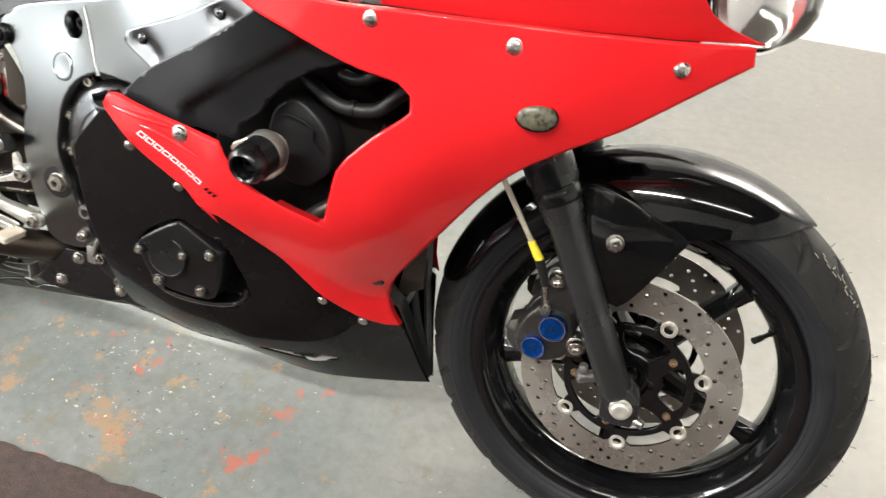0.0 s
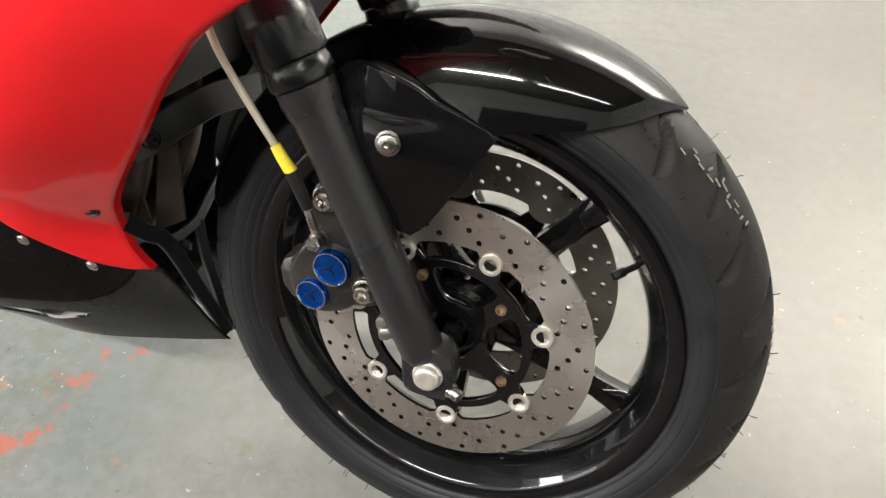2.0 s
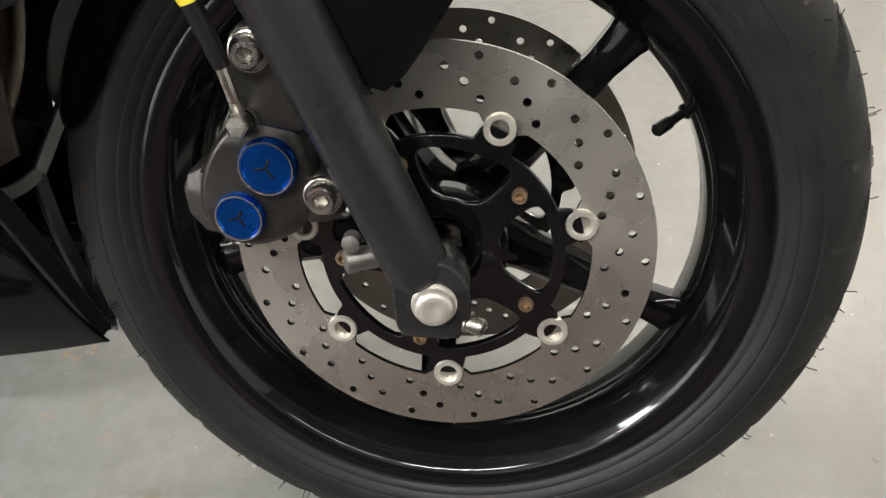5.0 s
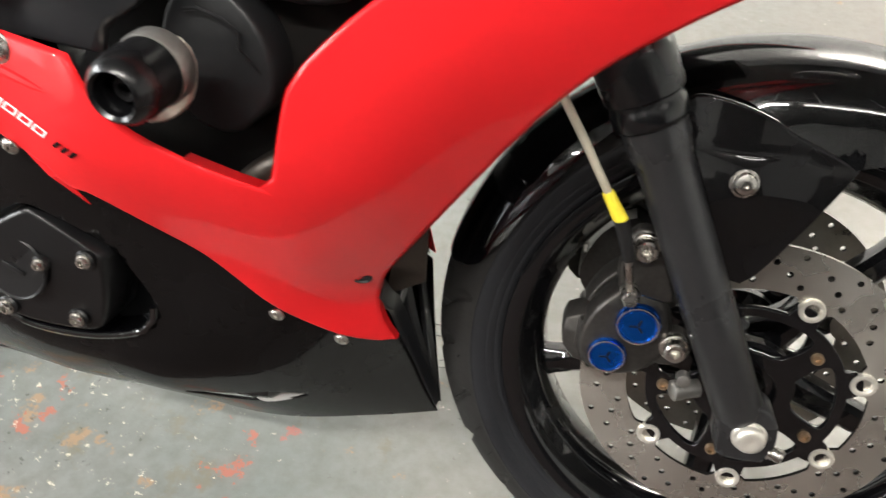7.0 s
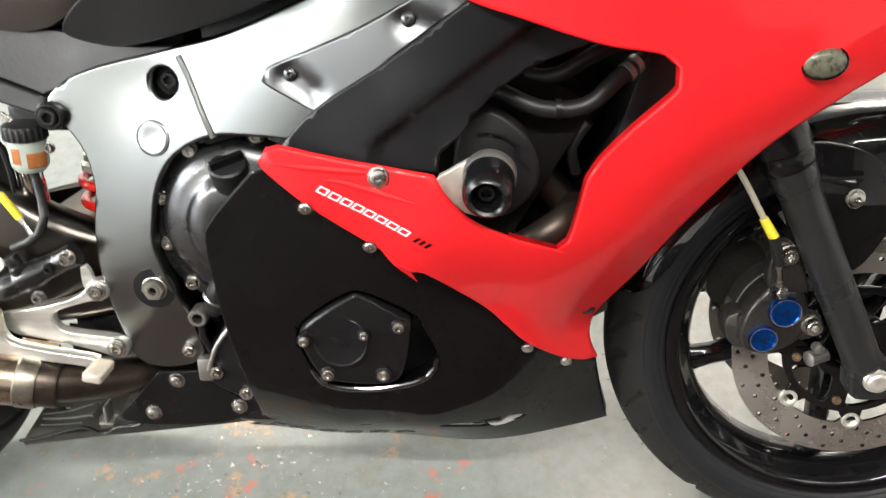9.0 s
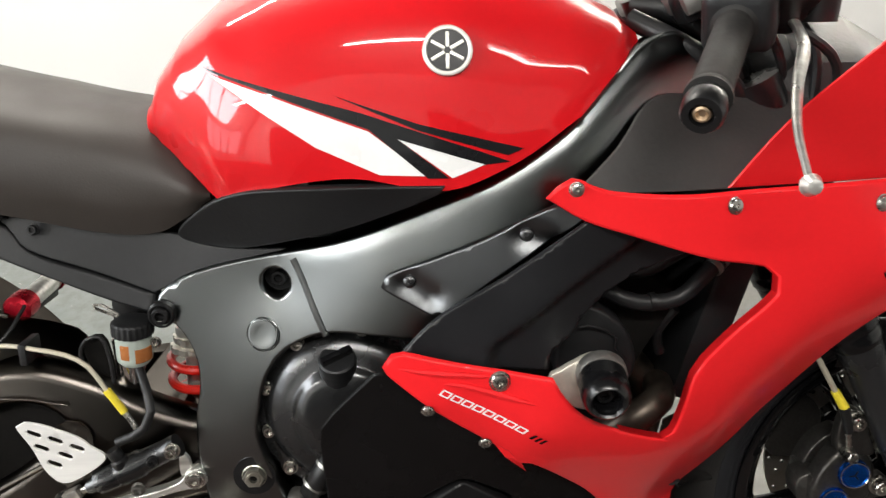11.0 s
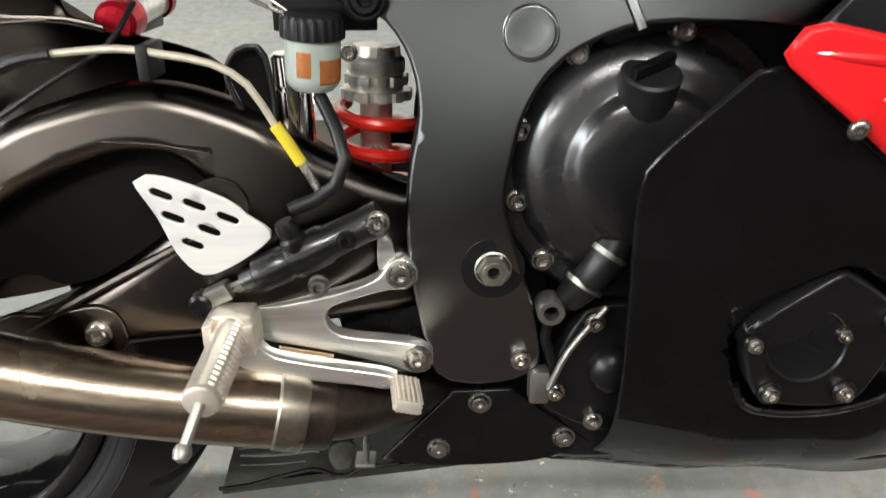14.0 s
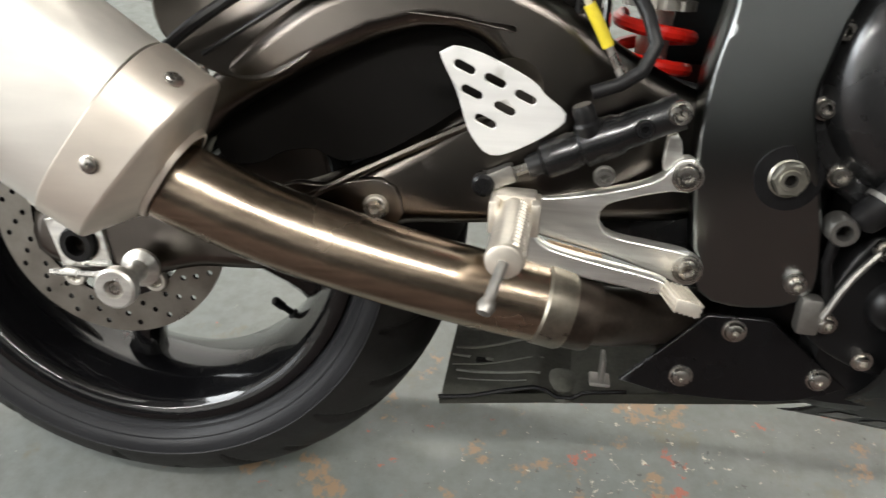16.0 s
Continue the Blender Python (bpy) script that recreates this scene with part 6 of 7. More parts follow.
part("grip", lathe([(0.0, 0.0), (0.021, 0.0), (0.0165, 0.010), (0.0165, 0.13), (0, 0.133)], 20, m=aim(Vector((1.045, 0.19, 0.918)), Vector((u.x, -u.y, u.z)))), RUBBER_DARK, left)
for k, pts in enumerate(([(1.01, -0.10, 0.955), (1.06, -0.13, 0.93), (1.11, -0.12, 0.87), (1.13, -0.10, 0.80)], [(1.02, -0.06, 0.95), (1.09, -0.09, 0.94), (1.14, -0.13, 0.88), (1.15, -0.12, 0.80)], [(1.10, -0.16, 0.90), (1.15, -0.16, 0.86), (1.16, -0.13, 0.78)])):
    part("cable", sweep(pts, 0.005, 8), RUBBER_DARK, bike, "black control cable")
# steering head, instrument hood and cabling between the tank and the fairing
part("instrument_hood", skin([[Vector((x, y, z)) for y, z in ((-0.13 * w, 0.80), (-0.12 * w, 0.86 + h), (-0.06 * w, 0.905 + h), (0.06 * w, 0.905 + h), (0.12 * w, 0.86 + h), (0.13 * w, 0.80))] for x, w, h in ((1.10, 0.9, -0.03), (1.13, 1.0, 0.0), (1.20, 1.0, 0.0), (1.26, 0.85, -0.03))]), BLACK_MATT, bike, "matt black instrument hood")
part("steering_stem", lathe([(0.03, 0), (0.03, 0.23), (0.042, 0.24), (0.042, 0.27), (0, 0.27)], 24, m=aim((1.135, 0, 0.70), FORK_UP)), BLACK_METAL, bike, "black steering head")
part("ignition_lock", lathe([(0.02, 0), (0.02, 0.03), (0.016, 0.034), (0.004, 0.034), (0.003, 0.025), (0, 0.025)], 24, m=aim((0.99, 0.0, 0.945), (-0.35, -0.25, 0.9))), ALU_CAST, bike, "silver ignition lock")
part("wiring_loom", sweep([(0.965, -0.09, 0.905), (1.0, -0.12, 0.885), (1.04, -0.13, 0.86), (1.08, -0.12, 0.82)], 0.011, 12), RUBBER_DARK, bike, "black taped wiring loom")
part("wiring_loom", sweep([(0.975, -0.05, 0.92), (1.02, -0.07, 0.91), (1.07, -0.08, 0.87), (1.10, -0.08, 0.81)], 0.013, 12), RUBBER_DARK, bike, "black taped wiring loom")
part("yoke_clamp", block(-0.030, 0.034, -0.02, 0.02, -0.016, 0.016, 0.008), BLACK_METAL, bike, m=Matrix.Translation((1.03, -0.115, 0.925)) @ Matrix.Rotation(radians(-26.8), 4, "Y"))
# ---- engine and cooling ----
engine = group("engine", None, "black painted four-cylinder engine behind the fairing")
part("crankcase", block(0.600, 0.950, -0.125, 0.125, 0.215, 0.520, 0.030, 3), BLACK_METAL, engine)
# coloured near-black so the bay behind the window reads as shaded
part("cylinder_block", block(-0.085, 0.085, -0.135, 0.135, -0.11, 0.11, 0.015), SHADE_BLACK, engine, m=Matrix.Translation((0.90, 0, 0.565)) @ Matrix.Rotation(radians(30), 4, "Y"))
part("airbox", block(0.62, 0.93, -0.120, 0.120, 0.64, 0.75, 0.02), BLACK_MATT, engine)
part("gearbox", block(0.545, 0.63, -0.10, 0.10, 0.23, 0.52, 0.015), BLACK_METAL, engine)
part("rear_mount", block(0.43, 0.545, -0.118, -0.05, 0.345, 0.425, 0.012), BLACK_METAL, engine)
CL = (0.658, 0.497)
part("clutch_cover", lathe([(0.108, -0.02), (0.108, 0.004), (0.104, 0.008), (0.093, 0.009), (0.0895, 0.013), (0.086, 0.019), (0.079, 0.025), (0.069, 0.0285), (0.0600, 0.0300), (0.0570, 0.0318), (0.0545, 0.0355), (0.050, 0.0385), (0.042, 0.0405), (0.030, 0.0420), (0, 0.0425)], 64, m=aim((CL[0], -0.134, CL[1]), (0.0, -1, 0.03))), COVER_METAL, engine, "dark grey stepped clutch cover")
for x, z in ((0.571, 0.523), (0.570, 0.471), (0.590, 0.424), (0.607, 0.575), (0.678, 0.590)):
    part("cover_boss", lathe([(0.0115, -0.01), (0.0115, 0.006), (0.010, 0.008), (0, 0.008)], 20), BLACK_METAL, engine, m=Matrix.Translation((x, -0.136, z)))
    part("cover_bolt", socket_bolt(0.0068, 0.007), STEEL, engine, "steel cover bolt", m=Matrix.Translation((x, -0.1445, z)))
part("cover_rim", sheet(curve_through([(0.620, 0.592), (0.655, 0.604), (0.690, 0.603), (0.700, 0.592), (0.66, 0.588), (0.625, 0.578)], True, 0.008), None, 0.03, grid=0, lip=0.003), BLACK_METAL, engine, m=Matrix.Translation((0, -0.146, 0)))
cap = group("oil_filler_cap", None, "black ribbed oil filler cap")
cm = aim((0.652, -0.150, 0.530), (0.0, -0.45, 0.9))
part("cap_body", lathe([(0.0195, -0.02), (0.0200, 0.004), (0.0195, 0.008)] + [(0.0196 + 0.0006 * (k % 2), 0.010 + 0.0025 * k) for k in range(7)] + [(0.0200, 0.029), (0.0200, 0.040), (0.0180, 0.0415), (0, 0.0415)], 36, m=cm), BLACK_MATT, cap)
part("cap_bar", block(-0.0034, 0.0034, -0.0500, -0.0405, -0.0175, 0.0175, 0.0015), BLACK_SATIN, cap, m=cm @ Matrix.Rotation(radians(58), 4, "Y"))
# case shown through the lower cowl
case = group("engine_case", None, "black five-sided engine case cover with bolts")
CASE = [(0.721, 0.393), (0.730, 0.409), (0.774, 0.439), (0.790, 0.439), (0.832, 0.408), (0.835, 0.394), (0.829, 0.353), (0.812, 0.326), (0.752, 0.333), (0.733, 0.352)]
CASE_Y = fitted([(0.72, 0.39, -0.216), (0.78, 0.44, -0.214), (0.83, 0.40, -0.206), (0.81, 0.33, -0.196), (0.75, 0.335, -0.204), (0.775, 0.385, -0.213)])
part("case_plate", sheet(curve_through(CASE, True, 0.007), CASE_Y, 0.05, grid=0.014, lip=0.004), BLACK_METAL, case)
cy = CASE_Y(0.764, 0.388)
part("case_disc", lathe([(0.0285, -0.001), (0.0285, 0.0012), (0.0270, 0.0022), (0.0258, 0.0008), (0, 0.0008)], 40, m=aim((0.764, cy, 0.388), (0.0, -1, 0.06))), BLACK_METAL, case)
part("case_mark", block(-0.010, 0.010, -0.0022, -0.0006, -0.0022, 0.0022, 0.0006), BLACK_METAL, case, m=aim((0.764, cy, 0.388), (0.0, -1, 0.06)) @ Matrix.Rotation(radians(25), 4, "Y"))
for x, z, r in ((0.747, 0.346, 0.0064), (0.805, 0.341, 0.0064), (0.824, 0.403, 0.0058), (0.726, 0.391, 0.0054), (0.788, 0.396, 0.0048)):
    part("case_boss", lathe([(r * 1.4, -0.02), (r * 1.4, 0.0025), (r * 1.2, 0.004), (0, 0.004)], 20), BLACK_METAL, case, m=Matrix.Translation((x, CASE_Y(x, z), z)))
    part("case_bolt", socket_bolt(r * 0.82, 0.0045), STEEL, case, "bright socket bolt", m=Matrix.Translation((x, CASE_Y(x, z) - 0.004, z)))
# pump cover and hose in the gap behind the cowl
pump = group("water_pump", None, "black pump cover with hose elbow")
part("pump_cover", sheet(curve_through([(0.592, 0.300), (0.606, 0.345), (0.625, 0.381), (0.640, 0.386), (0.668, 0.381), (0.70, 0.33), (0.684, 0.278), (0.644, 0.270)], True, 0.008), lambda x, z: -0.146, 0.03, grid=0.02, lip=0.004), BLACK_METAL, pump)
part("pump_dome", lathe([(0.022, -0.004), (0.0205, 0.004), (0.0165, 0.010), (0.009, 0.0135), (0, 0.0145)], 28, m=Matrix.Translation((0.650, -0.147, 0.329))), BLACK_METAL, pump)
for x, z in ((0.636, 0.283), (0.632, 0.373), (0.604, 0.311), (0.576, 0.340)):
    part("pump_bolt", joined(lathe([(0.0080, -0.01), (0.0080, 0.002), (0, 0.002)], 18), socket_bolt(0.0056, 0.007)), STEEL, pump, "steel bolt", m=Matrix.Translation((x, -0.149, z)))
part("hose_elbow", sweep([(0.655, -0.13, 0.465), (0.641, -0.160, 0.445), (0.624, -0.166, 0.420), (0.612, -0.150, 0.396)], lambda s: 0.0150 - 0.003 * s, 14), RUBBER_DARK, pump, "ribbed black hose elbow")
for s in ((0.635, -0.163, 0.436), (0.619, -0.161, 0.411)):
    part("hose_clip", lathe([(0.0142, -0.002), (0.0152, -0.002), (0.0152, 0.002), (0.0142, 0.002)], 24, closed=True, m=aim(s, (-0.55, -0.15, -0.8))), ALU_CAST, pump, "dull steel hose clip")
part("banjo_ring", joined(lathe([(0.0108, -0.012), (0.0108, 0.006), (0.0095, 0.008), (0.0060, 0.008), (0.0055, -0.010)], 20, m=Matrix.Translation((0.596, -0.156, 0.388)))), ALU_CAST, pump, "dull silver ring bolt")
part("oil_line", sweep([(0.596, -0.150, 0.380), (0.594, -0.150, 0.36), (0.600, -0.146, 0.34), (0.606, -0.142, 0.32), (0.628, -0.138, 0.30)], 0.0042, 10), BLACK_METAL, pump)
part("oil_line", sweep([(0.640, -0.150, 0.386), (0.612, -0.156, 0.352), (0.598, -0.156, 0.318)], 0.0028, 8), ALU_CAST, pump)
part("bracket_lug", block(0.583, 0.600, -0.152, -0.136, 0.300, 0.330, 0.004), ALU_CAST, pump)

# inside the fairing window
side_case = group("stator_cover", None, "charcoal engine side cover behind the slider")
SIDE_C = [(0.886, 0.596), (0.904, 0.617), (0.922, 0.620), (0.948, 0.603), (0.964, 0.578), (0.968, 0.548), (0.955, 0.526), (0.932, 0.510), (0.902, 0.518), (0.882, 0.548)]
part("cover_plate", sheet(curve_through(SIDE_C, True, 0.008), lambda x, z: -0.176 + 0.02 * ((x - 0.92) ** 2 + (z - 0.57) ** 2) / 0.004 * 0.35, 0.04, grid=0.012, lip=0.005), BLACK_MATT, side_case)
part("cover_seam", sweep([(0.905, -0.180, 0.600), (0.915, -0.181, 0.602), (0.932, -0.180, 0.597), (0.944, -0.178, 0.588), (0.944, -0.178, 0.576), (0.958, -0.172, 0.560)], 0.0016, 6, step=0), BLACK_MATT, side_case)
slider = group("crash_slider", None, "black frame slider with bare aluminium collar")
sa, sb = Vector((0.9165, -0.232, 0.5760)), Vector((0.9125, -0.285, 0.5675))
sm = aim(sa, sb - sa)
ln = (sb - sa).length
part("collar", lathe([(0.0, 0.0), (0.0238, 0.0), (0.0247, 0.002), (0.0247, 0.013), (0.0238, 0.015), (0.02, 0.015)], 40, m=sm), ALU_CAST, slider, "bare aluminium collar")
part("bobbin", lathe([(0.0220, 0.014), (0.0234, 0.016), (0.0233, 0.036), (0.0220, ln - 0.007), (0.0188, ln - 0.001), (0.0160, ln + 0.001), (0.0138, ln - 0.001), (0.0126, ln - 0.020), (0, ln - 0.020)], 40, m=sm), BLACK_SATIN, slider, "black plastic bobbin")
part("slider_bolt", socket_bolt(0.0085, 0.008), BLACK_METAL, slider, m=aim(sb + Vector((0.0005, 0.021, 0.002)), sb - sa))
part("slider_plate", sheet(curve_through([(0.866, 0.566), (0.878, 0.577), (0.893, 0.586), (0.908, 0.593), (0.926, 0.592), (0.936, 0.578), (0.932, 0.552), (0.914, 0.536), (0.893, 0.536)], True, 0.008), lambda x, z: -0.232, 0.008, grid=0, lip=0.0015), PEG_ALU, slider, "bare aluminium slider plate")
part("radiator", block(-0.020, 0.020, -0.125, 0.125, -0.12, 0.13, 0.006), BLACK_MATT, bike, "black finned radiator", m=Matrix.Translation((1.075, 0, 0.60)) @ Matrix.Rotation(radians(16), 4, "Y"))
part("coolant_hose", sweep([(0.90, -0.12, 0.640), (0.930, -0.150, 0.634), (0.968, -0.160, 0.6195), (1.012, -0.158, 0.622), (1.040, -0.155, 0.646), (1.070, -0.135, 0.664)], 0.0088, 14), RUBBER_DARK, bike, "thick black coolant hose")
part("coolant_hose", sweep([(0.92, -0.11, 0.655), (0.975, -0.135, 0.646), (1.010, -0.14, 0.664), (1.045, -0.13, 0.680)], 0.0085, 12), RUBBER_DARK, bike, "black coolant hose")
part("coolant_hose", sweep([(1.02, -0.13, 0.60), (1.005, -0.12, 0.57), (1.012, -0.11, 0.54)], 0.006, 10), RUBBER_DARK, bike, "thin black hose")
for at, way, r in (((0.985, -0.1600, 0.6195), (1, 0, 0.05), 0.0093), ((1.052, -0.148, 0.653), (0.9, 0.5, 0.6), 0.0098), ((1.060, -0.142, 0.659), (0.9, 0.5, 0.6), 0.0098)):
    part("hose_clip", lathe([(r - 0.002, -0.0035), (r + 0.0008, -0.003), (r + 0.0008, 0.003), (r - 0.002, 0.0035)], 20, m=aim(at, way)), BLACK_METAL if at[0] < 1 else ALU_CAST, bike, "hose clip round the coolant hose")
part("header_pipe", sweep([(0.920, -0.10, 0.430), (0.938, -0.145, 0.457), (0.965, -0.166, 0.482), (1.000, -0.156, 0.504), (1.012, -0.11, 0.500)], 0.0170, 18), PIPE_DARK, bike, "dull brown exhaust header pipe")
for y in (-0.05, 0.04):
    part("header_pipe", sweep([(0.98, y, 0.52), (1.02, y, 0.46), (1.00, y, 0.36), (0.93, y * 0.6, 0.25), (0.80, y * 0.4, 0.205)], 0.019, 14), PIPE_DARK, bike, "dull brown exhaust header pipe")
# bolts that hold the panels
for x, z, r in ((0.816, 0.578, 0.0088), (0.885, 0.7595, 0.0060)):
    part("fairing_screw", dome_bolt(r, 0.005), STEEL, bike, "bright domed fairing screw", m=aim((x, FAIR_Y(x, z), z), (0, -1, 0.02)))
for x, z in ((1.175, 0.738), (1.335, 0.738), (1.03, 0.742)):
    part("fairing_screw", dome_bolt(0.0070, 0.004), STEEL, bike, "bright domed fairing screw", m=aim((x, FAIR_Y(x, z), z), (0.3, -1, 0.15)))
for x, z in ((0.962, 0.354), (1.010, 0.319), (0.747, 0.551), (0.803, 0.508)):
    part("cowl_screw", dome_bolt(0.0055, 0.003), STEEL, bike, "small silver cowl screw", m=aim((x, FAIR_Y(x, z) - 0.001, z - 0.002), (0, -1, -0.3)))
# ---- swingarm, shock and rear controls ----
ARM_Y = fitted([(0.53, 0.43, -0.112), (0.40, 0.45, -0.145), (0.31, 0.54, -0.142), (0.26, 0.38, -0.160), (0.13, 0.46, -0.138), (0.0, 0.32, -0.128), (0.20, 0.36, -0.152), (0.35, 0.40, -0.156)])
ARM = [(0.55, 0.46), (0.487, 0.472), (0.43, 0.500), (0.389, 0.527), (0.340, 0.547), (0.300, 0.553), (0.259, 0.546), (0.201, 0.525), (0.135, 0.475), (0.06, 0.408), (-0.03, 0.350), (-0.062, 0.325), (-0.062, 0.290), (-0.03, 0.276), (0.02, 0.272), (0.06, 0.282), (0.10, 0.295), (0.168, 0.304), (0.21, 0.325), (0.27, 0.356), (0.32, 0.363), (0.40, 0.368), (0.50, 0.372), (0.55, 0.39)]
ARM_HOLE = curve_through([(0.105, 0.398), (0.133, 0.428), (0.180, 0.458), (0.235, 0.489), (0.285, 0.506), (0.325, 0.502), (0.345, 0.478), (0.315, 0.448), (0.265, 0.414), (0.205, 0.383), (0.135, 0.358), (0.100, 0.366)], True, 0.010)
arm = group("swingarm", None, "black braced swingarm")
part("arm", sheet(curve_through(ARM, True, 0.012), ARM_Y, 0.036, [ARM_HOLE], grid=0.016, lip=0.015), SATIN_ARM, arm, "satin black swingarm side")
ARM_LEFT = [(0.55, 0.46), (0.487, 0.465), (0.40, 0.462), (0.30, 0.444), (0.20, 0.412), (0.10, 0.380), (0.02, 0.352), (-0.062, 0.325), (-0.062, 0.290), (-0.03, 0.276), (0.06, 0.282), (0.168, 0.304), (0.27, 0.340), (0.40, 0.365), (0.55, 0.39)]
part("arm", flipped(sheet(curve_through(ARM_LEFT, True, 0.02), ARM_Y, 0.036, grid=0.03, lip=0.006)), SATIN_ARM, arm, "satin black swingarm side")
# added black sheet: the deep opening's shade is put in its colour
part("arm_opening_shade", sheet(curve_through([(0.120, 0.385), (0.110, 0.408), (0.138, 0.436), (0.166, 0.456), (0.235, 0.492), (0.285, 0.509), (0.325, 0.505), (0.350, 0.478), (0.315, 0.445), (0.265, 0.412), (0.222, 0.398), (0.200, 0.405), (0.172, 0.400), (0.150, 0.388)], True, 0.008), lambda x, z: ARM_Y(x, z) + 0.030, 0.003, grid=0.03, lip=0.001), SHADE_BLACK, arm, "black sheet added to darken the swingarm opening")
part("cross_tube", block(0.37, 0.46, -0.13, 0.13, 0.40, 0.47, 0.02, 3), SATIN_ARM, arm)
# pressed ridge along the lower beam and a bolted pad
part("arm_ridge", sweep([(x, ARM_Y(x, z) - 0.001, z) for x, z in ((0.345, 0.452), (0.30, 0.430), (0.24, 0.398), (0.20, 0.374))], 0.0035, 8), SATIN_ARM, arm)
part("arm_pad", sheet(curve_through([(0.165, 0.368), (0.19, 0.386), (0.215, 0.388), (0.262, 0.398), (0.278, 0.384), (0.276, 0.362), (0.24, 0.352), (0.20, 0.348)], True, 0.008), lambda x, z: ARM_Y(x, z) - 0.003, 0.006, grid=0.014, lip=0.002), SATIN_ARM, arm)
part("pad_bolt", socket_bolt(0.0080, 0.008), STEEL, arm, "bright socket bolt", m=aim((0.259, ARM_Y(0.259, 0.376) - 0.003, 0.376), (0, -1, 0)))
part("axle_block", sheet(curve_through([(-0.044, 0.324, S), (-0.030, 0.328), (-0.008, 0.326), (0.012, 0.322, S), (0.020, 0.288, S), (-0.01, 0.284), (-0.030, 0.283, S)], True, 0.008), lambda x, z: ARM_Y(x, z) - 0.004, 0.008, [circle(-0.010, 0.307, 0.0165, 24)], grid=0, lip=0.0015), ALU, arm, "bare aluminium axle adjuster plate")
part("axle_end", lathe([(0.016, -0.01), (0.016, 0.008), (0.0145, 0.010), (0.0095, 0.010), (0.009, -0.01), (0, -0.01)], 28), BLACK_METAL, arm, "hollow rear axle end", m=Matrix.Translation((-0.010, ARM_Y(-0.01, 0.307) - 0.002, 0.307)))
part("adjuster_rod", sweep([(-0.035, -0.140, 0.281), (0.035, -0.145, 0.286)], 0.0035, 10), STEEL, arm)
spool = group("paddock_bobbin", None, "bright aluminium paddock stand bobbin")
part("bobbin", lathe([(0.010, 0.0), (0.0165, 0.0), (0.0165, 0.004), (0.0095, 0.008), (0.0085, 0.022), (0.0095, 0.036), (0.0170, 0.040), (0.0170, 0.048), (0.0150, 0.050), (0.0080, 0.050), (0.0070, 0.044), (0, 0.044)], 32, m=aim((0.055, -0.148, 0.298), (0.05, -1, 0.02))), ALU, spool)
part("bobbin_bolt", socket_bolt(0.0060, 0.005), STEEL, spool, m=aim((0.0572, -0.191, 0.2988), (0.05, -1, 0.02)))

# rear hugger: a broad moulding over the front of the tyre, running down to the swingarm
hug = []
for i in range(29):
    a = radians(14 + 84 * i / 28)
    ring = []
    for k in range(-9, 10):
        u = k / 9
        r = 0.334 - 0.022 * abs(u) ** 2.2 - 0.028 * max(0.0, abs(u) - 0.75) / 0.25
        ring.append(Vector((r * math.cos(a), 0.100 * math.copysign(abs(u) ** 0.8, u), 0.318 + r * math.sin(a))))
    hug.append(ring)
bm = skin(hug, caps=False, closed=False)
bmesh.ops.solidify(bm, geom=bm.faces[:], thickness=0.003)
part("rear_hugger", bm, HUGGER, bike, "satin black rear wheel hugger")
HUG_Y = fitted([(0.13, 0.635, -0.055), (0.19, 0.622, -0.058), (0.24, 0.595, -0.064), (0.30, 0.573, -0.060), (0.38, 0.548, -0.058), (0.15, 0.49, -0.122), (0.20, 0.52, -0.124), (0.30, 0.535, -0.122), (0.37, 0.525, -0.118), (0.18, 0.57, -0.106), (0.27, 0.560, -0.100)])
part("hugger_side", sheet(curve_through([(0.07, 0.645), (0.13, 0.640), (0.195, 0.624), (0.222, 0.608), (0.240, 0.592), (0.290, 0.577), (0.335, 0.563), (0.354, 0.550, S), (0.354, 0.508, S), (0.30, 0.515), (0.24, 0.510), (0.16, 0.46), (0.07, 0.50)], True, 0.010), HUG_Y, 0.004, grid=0.014, lip=0.003), SATIN_ARM, bike, "satin black hugger side reaching the swingarm")
part("hugger_crease", sweep([(x, HUG_Y(x, z) - 0.0008, z) for x, z in ((0.10, 0.603), (0.163, 0.605), (0.190, 0.596), (0.235, 0.592), (0.262, 0.585))], 0.0024, 8), SATIN_ARM, bike)
# far pillion peg
pp = group("pillion_peg", None, "knurled chrome pillion footpeg on its hanger")
rows = [(0.0, 0.0)] + [(0.0085 + 0.0016 * (k % 2), 0.003 * k) for k in range(22)] + [(0.0, 0.066)]
part("peg", lathe(rows, 16, m=aim((0.108, 0.13, 0.625), (-0.75, 0.45, 0.62))), CHROME, pp, "knurled chrome peg")
part("peg_hanger", sweep([(0.115, 0.14, 0.61), (0.128, 0.135, 0.635), (0.150, 0.125, 0.67), (0.17, 0.12, 0.70)], 0.0055, 10, flat=0.6), ALU_CAST, pp)
part("peg_hanger", sweep([(0.112, 0.14, 0.605), (0.140, 0.132, 0.625), (0.17, 0.12, 0.665)], 0.0045, 10, flat=0.6), ALU_CAST, pp)
part("peg_spring", sweep([(0.094, 0.14, 0.604), (0.080, 0.14, 0.612), (0.085, 0.14, 0.622), (0.105, 0.14, 0.622)], 0.0035, 8), ALU_CAST, pp)
part("exhaust_strap", sweep([(0.215, -0.105, 0.695), (0.172, -0.112, 0.650), (0.120, -0.125, 0.592), (0.07, -0.15, 0.545)], 0.0105, 14), ALU, bike, "bare aluminium exhaust hanger tube")
rod = group("steering_damper", None, "silver cylinder with red anodised ends")
